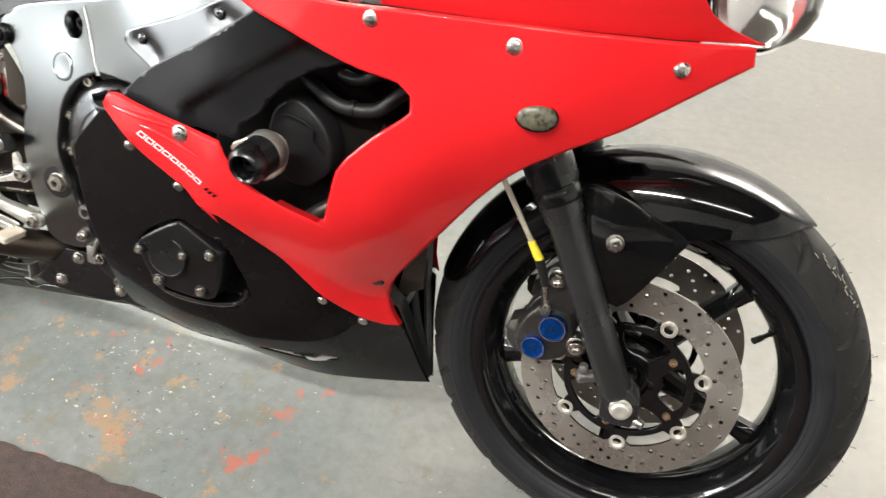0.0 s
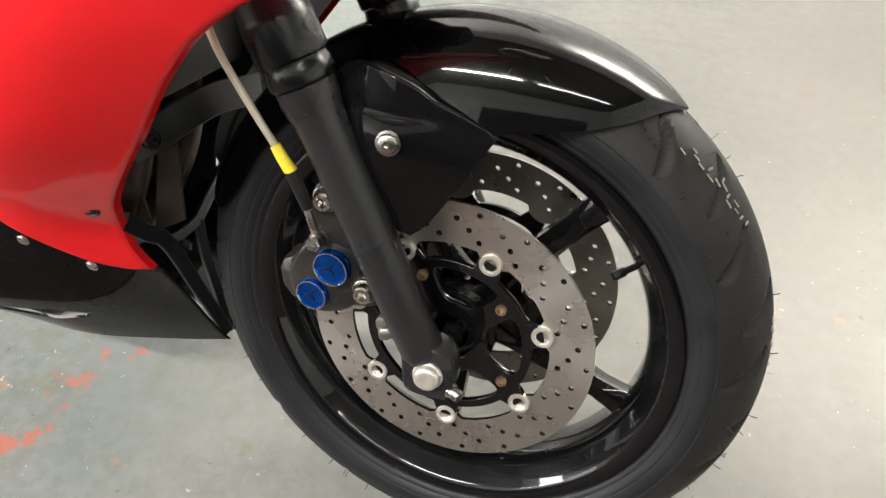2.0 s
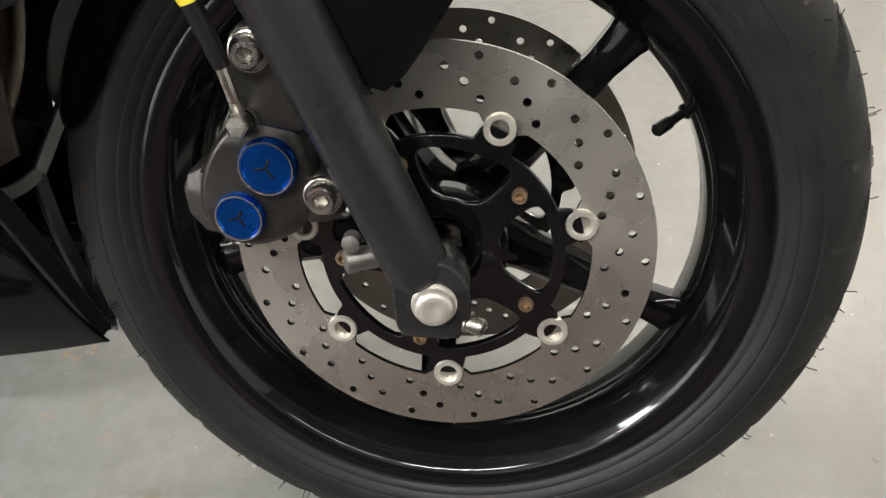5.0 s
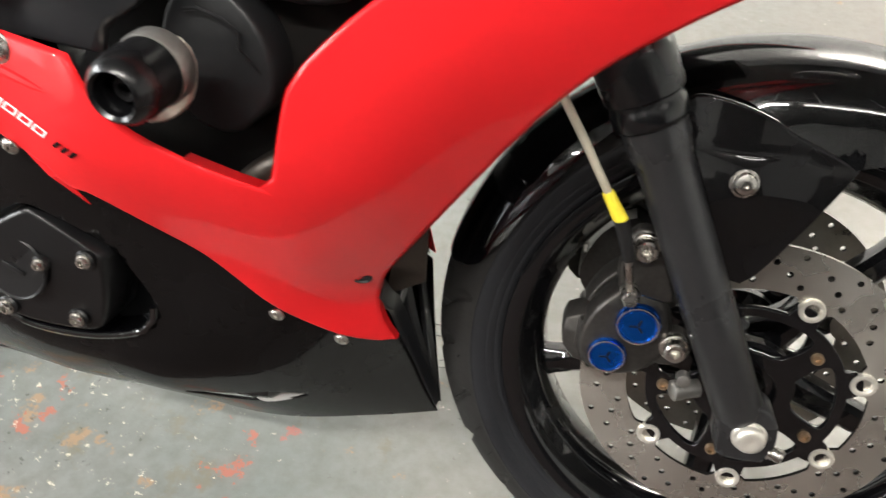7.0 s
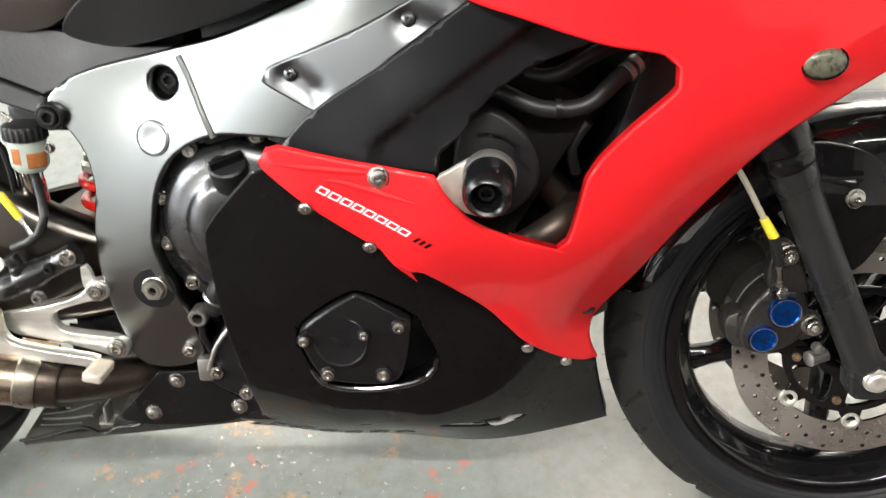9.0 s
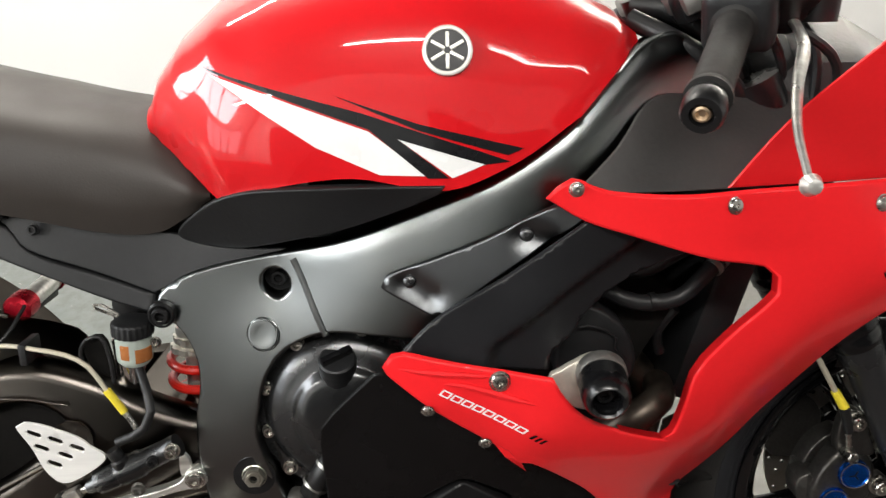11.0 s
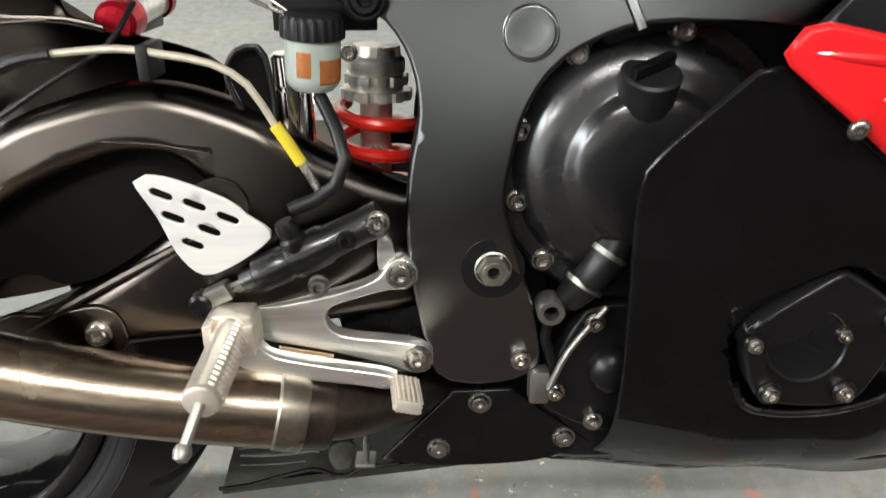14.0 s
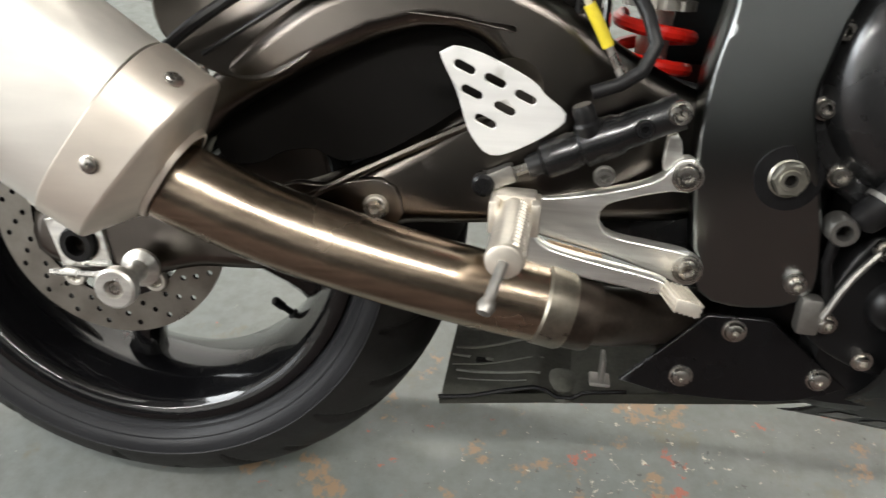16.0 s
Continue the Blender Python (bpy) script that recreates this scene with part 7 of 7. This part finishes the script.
part("cylinder", lathe([(0.0125, 0), (0.0125, 0.075), (0, 0.075)], 24, m=aim((0.270, 0.030, 0.596), (-0.044, -1.0, -0.1))), ALU, rod)
part("end_cap", lathe([(0.013, -0.012), (0.0155, -0.010), (0.0155, 0.0), (0.013, 0.002)], 24, m=aim((0.270, 0.030, 0.596), (-0.044, -1.0, -0.1))), RED_ANO, rod, "red anodised end")
part("end_cap", lathe([(0.0130, 0.060), (0.0165, 0.063), (0.0172, 0.074), (0.0165, 0.086), (0.0130, 0.090), (0, 0.091)], 28, m=aim((0.270, 0.030, 0.596), (-0.044, -1.0, -0.1))), RED_ANO, rod, "red anodised end")
part("clamp", block(0.268, 0.276, -0.035, 0.030, 0.575, 0.60, 0.003), BLACK_METAL, rod)

# shock absorber
shock = group("shock_absorber", None, "silver shock absorber with a red coil spring")
top, foot = Vector((0.464, -0.030, 0.562)), Vector((0.456, -0.030, 0.370))
part("damper_body", lathe([(0.0, -0.004), (0.019, -0.004), (0.020, 0.004), (0.0235, 0.007), (0.0235, 0.016), (0.0222, 0.018), (0.0222, 0.038), (0.0135, 0.040), (0.0132, 0.13), (0.009, 0.132), (0.009, 0.19), (0, 0.19)], 30, m=aim(top, foot - top)), DAMPER, shock, "bright damper body")
for h, r in ((0.019, 0.0265), (0.031, 0.0300)):
    notched = [[Vector(((r - (0.0022 if k % 6 < 2 else 0.0)) * math.cos(2 * math.pi * k / 72), -y, (r - (0.0022 if k % 6 < 2 else 0.0)) * math.sin(2 * math.pi * k / 72))) for k in range(72)] for y in (h, h + 0.0075)]
    part("preload_ring", skin(notched), DAMPER, shock, "notched steel preload ring", m=aim(top, foot - top))
coil = []
for i in range(150):
    a = 2 * math.pi * i / 149 * 5.4 + 2.6
    h = 0.046 + 0.140 * i / 149
    coil.append(top + (foot - top).normalized() * h + Vector((0.0305 * math.cos(a), 0.0305 * math.sin(a), 0.0)))
part("coil_spring", sweep(coil, 0.0058, 10, step=0), SPRING, shock, "red coil spring")
part("gas_canister", lathe([(0.0, 0.0), (0.0145, 0.0), (0.0170, 0.003), (0.0170, 0.034), (0.0155, 0.0355), (0.0155, 0.038), (0.0170, 0.0395), (0.0170, 0.120), (0.0140, 0.126), (0, 0.126)], 32, m=aim((0.4060, -0.1020, 0.571), (0.02, 0.02, -1)) @ Matrix.Diagonal((0.82, 0.66, 0.82, 1))), CHROME, shock, "bright steel gas canister")

# rear brake fluid pot
pot = group("rear_fluid_pot", None, "translucent brake fluid pot with a black cap")
pm = aim((0.4255, -0.128, 0.550), (0.06, -0.05, 1))
part("pot", lathe([(0.0, 0.0), (0.0145, 0.0), (0.0185, 0.005), (0.0193, 0.010), (0.0193, 0.036), (0, 0.036)], 32, m=pm), FLUID, pot, "stained translucent pot")
inward = pm.to_3x3().inverted()
fa = [math.atan2((inward @ d).z, (inward @ d).x) for d in (Vector((-0.2, -1, 0)), Vector((0.85, -0.65, 0)))]
for mid, half, h0, h1, note in ((fa[0], 0.26, 0.010, 0.029, "amber level window"), (fa[1], 0.55, 0.006, 0.024, "amber fluid behind the pot wall")):
    part("fluid", lathe([(0.0185, h0), (0.0197, h0 + 0.0015), (0.0198, h1 - 0.0015), (0.0185, h1)], 10, m=pm, a0=mid - half, a1=mid + half), AMBER, pot, note)
ribs = [(0.0193, 0.0345, 0), (0.0217, 0.0355, 1), (0.0219, 0.038, 1), (0.0217, 0.0485, 1), (0.0203, 0.0505, 0), (0.016, 0.0515, 0)]
part("cap", skin([[Vector(((r + 0.0005 * f * (1 if k % 4 < 2 else -1)) * math.cos(2 * math.pi * k / 88), -h, (r + 0.0005 * f * (1 if k % 4 < 2 else -1)) * math.sin(2 * math.pi * k / 88))) for k in range(88)] for r, h, f in ribs]), BLACK_MATT, pot, "black ribbed cap", m=pm)
part("pot_bracket", block(0.395, 0.470, -0.098, -0.094, 0.585, 0.612, 0.002), BLACK_METAL, pot)
part("pot_screw", socket_bolt(0.0050, 0.005), STEEL, pot, m=Matrix.Translation((0.452, -0.132, 0.575)))
part("pot_outlet", lathe([(0.0055, 0), (0.0055, 0.018), (0, 0.018)], 12, m=aim((0.426, -0.118, 0.556), (0.05, -0.1, -1))), CHROME, pot)
hose = group("fluid_hose", None, "black rubber hose to the rear master cylinder")
part("hose", sweep([(0.430, -0.133, 0.546), (0.443, -0.152, 0.525), (0.449, -0.164, 0.508), (0.442, -0.168, 0.491), (0.428, -0.168, 0.481), (0.410, -0.168, 0.474)], 0.0050, 12), RUBBER_DARK, hose)
rl = group("rear_brake_line", None, "braided rear brake line with yellow crimp")
part("braid", sweep([(0.250, -0.142, 0.577), (0.300, -0.148, 0.581), (0.330, -0.152, 0.578), (0.363, -0.155, 0.572), (0.386, -0.156, 0.558), (0.403, -0.157, 0.529)], 0.0026, 10), BRAID, rl)
part("crimp", sweep([(0.402, -0.157, 0.531), (0.410, -0.157, 0.518), (0.418, -0.157, 0.504)], 0.0044, 12, step=0.004), YELLOW, rl, "yellow crimp sleeve")
part("fitting", sweep([(0.417, -0.157, 0.506), (0.424, -0.158, 0.494), (0.432, -0.160, 0.480)], 0.0033, 10, step=0.004), STEEL, rl)
part("sleeve", sweep([(0.254, -0.143, 0.577), (0.226, -0.142, 0.572), (0.188, -0.140, 0.552), (0.155, -0.138, 0.528), (0.10, -0.142, 0.49), (0.05, -0.142, 0.44)], 0.0050, 10), RUBBER_DARK, rl)
part("line_clip", block(0.314, 0.322, -0.155, -0.120, 0.560, 0.584, 0.002), BLACK_MATT, rl)
part("line_clip", block(0.168, 0.186, -0.145, -0.124, 0.534, 0.562, 0.003), BLACK_MATT, rl)
part("brake_light_wire", sweep([(0.12, -0.145, 0.478), (0.19, -0.145, 0.522), (0.245, -0.138, 0.556), (0.285, -0.125, 0.580), (0.295, -0.09, 0.605)], 0.0021, 8), RUBBER_DARK, bike, "thin black wire along the swingarm")
part("loose_hose", sweep([(0.345, -0.06, 0.545), (0.352, -0.085, 0.515), (0.385, -0.10, 0.490), (0.44, -0.10, 0.480), (0.49, -0.10, 0.470)], 0.0050, 10), RUBBER_DARK, bike, "black breather hose")
part("loose_hose", sweep([(0.335, -0.05, 0.55), (0.338, -0.08, 0.515), (0.37, -0.095, 0.480), (0.43, -0.095, 0.470)], 0.0040, 10), RUBBER_DARK, bike, "black breather hose")

# rear-set
rs = group("rearset", None, "bare aluminium footrest hanger")
HANG = [(0.3640, 0.3890), (0.3980, 0.3940), (0.4300, 0.4010), (0.4530, 0.4080), (0.4680, 0.4160), (0.4755, 0.4265), (0.4855, 0.4305), (0.4950, 0.4235), (0.4965, 0.4120), (0.4870, 0.4045), (0.4760, 0.4045), (0.4480, 0.3970), (0.4310, 0.3900), (0.4265, 0.3800), (0.4320, 0.3695), (0.4460, 0.3650), (0.4700, 0.3620), (0.4945, 0.3580), (0.5070, 0.3490), (0.5050, 0.3365), (0.4940, 0.3325), (0.4770, 0.3385), (0.4365, 0.3505), (0.4025, 0.3580), (0.3780, 0.3640), (0.3700, 0.3750)]
part("hanger", sheet(curve_through(HANG, True, 0.005), lambda x, z: -0.155, 0.013, grid=0.02, lip=0.0022), ALU, rs, "worn bare aluminium hanger")
part("hanger_tab", sheet(curve_through([(0.468, 0.419), (0.468, 0.444), (0.474, 0.447), (0.478, 0.441), (0.480, 0.423)], True, 0.006), lambda x, z: -0.150, 0.006, grid=0, lip=0.001), ALU, rs)
for x, z in ((0.4845, 0.4175), (0.4955, 0.3460)):
    part("hanger_bolt", joined(lathe([(0.0112, -0.001), (0.0112, 0.0015), (0.0095, 0.002)], 24), socket_bolt(0.0074, 0.006)), STEEL, rs, "bright hanger bolt", m=Matrix.Translation((x, -0.155, z)))
    part("hanger_spacer", lathe([(0.0085, -0.03), (0.0085, 0.0)], 18), BLACK_METAL, rs, m=Matrix.Translation((x, -0.143, z)))
GUARD = [(0.303, 0.494), (0.312, 0.499), (0.333, 0.495), (0.367, 0.480), (0.378, 0.470), (0.394, 0.452), (0.350, 0.424), (0.329, 0.436), (0.316, 0.468)]
gslots = [slot(x, z, 0.0165, 0.0030, -23) for x, z in ((0.321, 0.485), (0.343, 0.477), (0.365, 0.467), (0.327, 0.468), (0.351, 0.458), (0.338, 0.448))]
part("heel_guard", sheet(curve_through(GUARD, True, 0.006), lambda x, z: -0.166, 0.0030, gslots, grid=0.014, lip=0.0008), HEEL, rs, "bare aluminium heel guard with six slots")
ped = group("brake_pedal", None, "bare aluminium rear brake pedal")
PEDAL = [(0.3480, 0.3860), (0.3590, 0.3950), (0.3680, 0.3950), (0.3745, 0.3880), (0.3775, 0.3790), (0.3815, 0.3670), (0.3920, 0.3600), (0.4230, 0.3530), (0.4550, 0.3475), (0.4730, 0.3440), (0.4800, 0.3410), (0.4750, 0.3310), (0.4500, 0.3345), (0.4260, 0.3375), (0.3830, 0.3435), (0.3720, 0.3465), (0.3620, 0.3530), (0.3530, 0.3700)]
part("pedal_arm", sheet(curve_through(PEDAL, True, 0.006), lambda x, z: -0.175, 0.012, grid=0, lip=0.0026), ALU, ped, "bare aluminium pedal arm")
toe = [block(-0.0095, 0.0095, -0.022, 0.022, -0.0050, 0.0050, 0.002)]
for side, reach, wide in ((0, 0.0050, 5), (1, 0.0095, 3), (2, 0.0050, 5), (3, 0.0095, 3)):
    for i in range(wide):
        for j in range(10):
            stud = lathe([(0.0013, -0.001), (0.0012, 0.0006), (0.0005, 0.0011), (0, 0.0011)], 6, m=aim(((i - (wide - 1) / 2) * 0.0036, -0.019 + 0.0042 * j, reach), (0, 0, 1)))
            stud.transform(Matrix.Rotation(radians(90 * side), 4, "Y"))
            toe.append(stud)
part("toe_pad", joined(*toe), PEG_ALU, ped, "knurled toe pad", m=aim((0.4875, -0.190, 0.3370), (0.10, -1.0, 0.12)) @ Matrix.Rotation(radians(194), 4, "Y"))
part("return_spring", lathe([(0.0035 + 0.0006 * (k % 2), 0.0022 * k) for k in range(20)], 10, m=aim((0.4310, -0.1590, 0.3490), (-1, 0, 0.20))), RUSTY, ped, "small brass-toned return spring")
peg = group("footpeg", None, "knurled aluminium footpeg with a feeler pin")
pa, pb, pc = Vector((0.365, -0.180, 0.390)), Vector((0.363, -0.268, 0.383)), Vector((0.356, -0.290, 0.363))
ln = (pb - pa).length
knurl = []


def peg_ring(h, r, tooth):
    """One ring of the peg: toothed ridges along one half, smooth round the other."""
    ring = []
    for i in range(60):
        a = 2 * math.pi * i / 60
        ridge = tooth and math.cos(a + 0.35) > -0.15 and (i // 2) % 3 != 0
        q = r + (0.0016 if ridge else 0.0)
        ring.append(Vector((q * math.cos(a), -h, q * math.sin(a))))
    return ring


knurl += [peg_ring(0.0, 0.0085, 0), peg_ring(0.001, 0.0105, 0), peg_ring(0.012, 0.0120, 0)]
k = 0
while 0.013 + k * 0.0014 < ln - 0.005:
    knurl.append(peg_ring(0.013 + k * 0.0014, 0.0122, (k // 2) % 2 == 0))
    k += 1
knurl += [peg_ring(ln - 0.004, 0.0124, 0), peg_ring(ln - 0.001, 0.0116, 0), peg_ring(ln, 0.0100, 0)]
bm = skin(knurl)
bm.transform(aim(pa, pb - pa))
part("peg", bm, PEG_ALU, peg, "pale aluminium peg with toothed ridges")
part("feeler_pin", joined(sweep([pb, (pb + pc) / 2, pc], 0.0036, 10, step=0.01), lathe([(0, -0.006), (0.0048, -0.004), (0.006, 0), (0.0045, 0.005), (0, 0.0065)], 14, m=aim(pc, pc - pb))), ALU_CAST, peg, "tarnished feeler pin")
part("peg_clevis", joined(block(0.350, 0.380, -0.188, -0.164, 0.384, 0.402, 0.004), block(0.347, 0.354, -0.200, -0.170, 0.376, 0.400, 0.002), block(0.376, 0.383, -0.200, -0.170, 0.376, 0.400, 0.002)), PEG_ALU, peg)
mc = group("rear_master_cylinder", None, "black rear brake master cylinder")
ma, mb = Vector((0.371, -0.164, 0.417)), Vector((0.471, -0.160, 0.464))
part("cylinder", lathe([(0.0, 0.0), (0.0080, 0.0), (0.0085, 0.010), (0.0132, 0.013), (0.0138, 0.034), (0.0126, 0.036), (0.0126, 0.039), (0.0152, 0.041), (0.0152, 0.066), (0.0132, 0.070), (0.0122, 0.098), (0.0130, 0.104), (0.0130, 0.112), (0, 0.112)], 28, m=aim(ma, mb - ma)), COVER_METAL, mc)
part("push_rod", sweep([(0.342, -0.166, 0.404), (0.356, -0.165, 0.411), (0.373, -0.164, 0.418)], 0.0042, 10, step=0.01), STEEL, mc)
part("clevis", joined(block(-0.006, 0.022, -0.007, 0.007, -0.0065, 0.0065, 0.002)), ALU_CAST, mc, m=aim((0.342, -0.166, 0.404), (0, -1, 0)) @ Matrix.Rotation(radians(-26), 4, "Y"))
part("clevis_pin", lathe([(0.0085, -0.008), (0.0085, 0.004), (0.006, 0.006), (0, 0.006)], 18), BLACK_METAL, mc, m=Matrix.Translation((0.340, -0.170, 0.403)))
part("cylinder_bolt", socket_bolt(0.0068, 0.010), STEEL, mc, "steel bolt", m=Matrix.Translation((0.470, -0.172, 0.4655)))
part("cylinder_bolt", socket_bolt(0.0064, 0.008), ALU_CAST, mc, "steel bolt", m=Matrix.Translation((0.4255, -0.166, 0.4155)))
part("cylinder_bolt", socket_bolt(0.0055, 0.006), BLACK_METAL, mc, m=Matrix.Translation((0.448, -0.173, 0.453)))
part("inlet", lathe([(0.010, 0), (0.010, 0.008), (0.008, 0.010), (0.008, 0.018), (0.0065, 0.022), (0, 0.022)], 16, m=aim((0.412, -0.166, 0.445), (-0.35, -0.1, 0.9))), BLACK_METAL, mc)

# lower engine plate
plate = group("side_plate", None, "satin black plate below the frame with three bolts")
part("plate", sheet(curve_through([(0.462, 0.229, S), (0.524, 0.297, S), (0.573, 0.298, S), (0.642, 0.244, S), (0.594, 0.225), (0.508, 0.221)], True, 0.012), lambda x, z: -0.126, 0.005, grid=0.025, lip=0.0015), BLACK_SATIN, plate)
for x, z in ((0.546, 0.286), (0.511, 0.240), (0.618, 0.250)):
    part("plate_bolt", dome_bolt(0.0082, 0.006), STEEL, plate, "steel bolt", m=Matrix.Translation((x, -0.126, z)))

# ---- exhaust ----
ex = group("exhaust", None, "heat-tinted steel link pipe and silver oval silencer")
part("link_pipe", sweep([(0.100, -0.212, 0.408), (0.135, -0.208, 0.391), (0.190, -0.202, 0.368), (0.262, -0.194, 0.346), (0.333, -0.184, 0.328), (0.402, -0.172, 0.312)], lambda s: 0.0300, 32), PIPE, ex, "heat-tinted steel link pipe")
part("pipe_collar", lathe([(0.0300, -0.012), (0.0318, -0.010), (0.0318, 0.008), (0.0305, 0.011), (0.024, 0.012)], 36, m=aim((0.398, -0.173, 0.3135), (0.95, 0.16, -0.25))), COLLAR, ex)
part("pipe_sleeve", lathe([(0.0285, 0.0), (0.0290, 0.002), (0.0290, 0.026), (0.0275, 0.029), (0.020, 0.029)], 36, m=aim((0.400, -0.172, 0.3128), (0.95, 0.20, -0.25))), PIPE_DARK, ex, "sooty pipe sleeve")
part("inner_pipe", sweep([(0.395, -0.174, 0.314), (0.430, -0.158, 0.302), (0.475, -0.118, 0.286), (0.53, -0.06, 0.268), (0.60, -0.02, 0.255)], 0.0235, 20), PIPE_DARK, ex, "sooty inner pipe")
part("pipe_clamp", joined(block(0.446, 0.450, -0.125, -0.105, 0.222, 0.246, 0.002), block(0.438, 0.456, -0.125, -0.105, 0.219, 0.223, 0.002)), ALU_CAST, ex, "dull steel clamp tab")
D = Vector((-0.835, -0.06, 0.548)).normalized()
A = Vector((0.1196, -0.2146, 0.4075))
UP = (Vector((0, 0, 1)) - D * D.z)
UP = (UP - D * UP.dot(D)).normalized()
SIDE = D.cross(UP).normalized()


def oval(s, h, w, n=48, sag=0.0, tilt=0.0):
    """One cross section of the silencer; tilt leans its lower side backwards."""
    out = []
    for k in range(n):
        p, q = math.sin(2 * math.pi * k / n), math.cos(2 * math.pi * k / n)
        p, q = math.copysign(abs(p) ** 0.85, p), math.copysign(abs(q) ** 0.85, q)
        out.append(A + D * (s - tilt * p) + UP * (sag + h * p) + SIDE * (w * q))
    return out


T = 0.0085
part("pipe_ring", skin([oval(-0.008, 0.0320, 0.0320), oval(-0.008, 0.0345, 0.0345), oval(-0.005, 0.0360, 0.0358), oval(-0.002, 0.0366, 0.0364)], caps=False), TITAN, ex, "silver collar round the pipe")
part("silencer_cone", skin([oval(-0.004, 0.0370, 0.0368), oval(-0.002, 0.0420, 0.0400, tilt=0.002), oval(0.0105, 0.0705, 0.0520, sag=-0.001, tilt=T), oval(0.0120, 0.0722, 0.0535, sag=-0.001, tilt=T), oval(0.0140, 0.0728, 0.0540, sag=-0.001, tilt=T)], caps=False), TITAN, ex, "silver silencer end cone")
part("silencer_band", skin([oval(0.0138, 0.0728, 0.0540, sag=-0.001, tilt=T), oval(0.0500, 0.0735, 0.0548, sag=-0.001, tilt=0.004), oval(0.0506, 0.0728, 0.0540, sag=-0.001, tilt=0.004), oval(0.0506, 0.0700, 0.0520, sag=-0.001, tilt=0.004)], caps=False), TITAN, ex, "silver riveted silencer band")
part("silencer_body", skin([oval(0.0495, 0.0715, 0.0530, sag=-0.001), oval(0.12, 0.0722, 0.0538, sag=0.001), oval(0.38, 0.0722, 0.0538, sag=0.004), oval(0.39, 0.066, 0.049, sag=0.004)]), SLEEVE, ex, "bead-blasted silver silencer body")
for k, rs_ in ((15, 0.020), (24, 0.031), (9, 0.020), (0, 0.031)):
    c = oval(rs_, 0.0732, 0.0545, sag=-0.001)[k]
    o = (c - (A + D * rs_)).normalized()
    part("silencer_rivet", dome_bolt(0.0052, 0.0032), STEEL, ex, m=aim(c, o))

# moulded panel and opening of the hugger, and the loop of the pot bracket
part("hugger_panel", sheet(curve_through([(0.085, 0.620, S), (0.143, 0.602), (0.174, 0.590), (0.205, 0.5905), (0.238, 0.592, S), (0.229, 0.604), (0.218, 0.613), (0.197, 0.626), (0.175, 0.634), (0.150, 0.641), (0.085, 0.650, S)], True, 0.01), lambda x, z: HUG_Y(x, z) - 0.0025, 0.004, grid=0.016, lip=0.0025), HUGGER, bike, "raised moulded panel of the hugger")
ring = curve_through([(0.372, 0.575), (0.387, 0.578), (0.392, 0.571), (0.396, 0.542), (0.394, 0.512), (0.384, 0.516), (0.373, 0.533), (0.364, 0.558)], True, 0.006)
# flat near-black sheet in place of a hole, shade put in its colour
part("hugger_opening", sheet(ring, lambda x, z: -0.115, 0.003, grid=0, lip=0.001), SHADE_BLACK, bike, "dark opening in the hugger")
ring = ring + ring[:1]
part("opening_rim", sweep([(p[0], -0.122, p[1]) for p in ring], 0.0022, 8, step=0), RUBBER_DARK, bike)
part("bracket_loop", sweep([(p[0], -0.115, p[1]) for p in [(0.409, 0.601), (0.392, 0.613), (0.383, 0.613), (0.384, 0.609), (0.400, 0.602), (0.409, 0.598)]], 0.0016, 8), STEEL, pot, "steel loop of the pot bracket")
part("drain_pocket", lathe([(0.022, 0.0), (0.022, 0.002), (0.014, -0.002), (0, -0.003)], 24, m=aim((0.355, ARM_Y(0.355, 0.475) - 0.001, 0.470), (0, -1, 0))), SATIN_ARM, bike)

# folding passenger footrest on the far side, seen through the gap under the tail
rest = group("passenger_footrest", None, "silver folding passenger footrest on a forked bracket")
for path in ([(0.122, 0.140, 0.706), (0.108, 0.150, 0.650), (0.099, 0.155, 0.620), (0.094, 0.157, 0.597)], [(0.196, 0.140, 0.684), (0.140, 0.152, 0.634), (0.116, 0.156, 0.610), (0.100, 0.158, 0.594)]):
    part("bracket_arm", strap(path, 0.013, 0.007, (0.1, -1.0, 0.1)), ALU_CAST, rest, "dull silver bracket arm")
part("pivot_bolt", joined(lathe([(0.0125, -0.004), (0.0125, 0.006), (0.0105, 0.008), (0.006, 0.008), (0.005, 0.003), (0, 0.003)], 24)), BLACK_METAL, rest, "black pivot bolt", m=Matrix.Translation((0.095, 0.150, 0.597)))
p0, p1 = Vector((0.092, 0.162, 0.622)), Vector((0.014, 0.242, 0.643))
span = (p1 - p0).length
part("peg", lathe([(0.0, 0.0), (0.0085, 0.0)] + [(0.0086 + 0.0016 * (k % 2), 0.006 + 0.0028 * k) for k in range(int((span - 0.012) / 0.0028))] + [(0.0085, span), (0.0, span)], 8, m=aim(p0, p1 - p0)), PEG_ALU, rest, "pale ribbed peg")
part("peg_hook", sweep([(0.088, 0.160, 0.614), (0.070, 0.172, 0.617), (0.050, 0.184, 0.618), (0.040, 0.190, 0.612), (0.042, 0.190, 0.603)], 0.0036, 10), ALU_CAST, rest, "silver feeler hook")
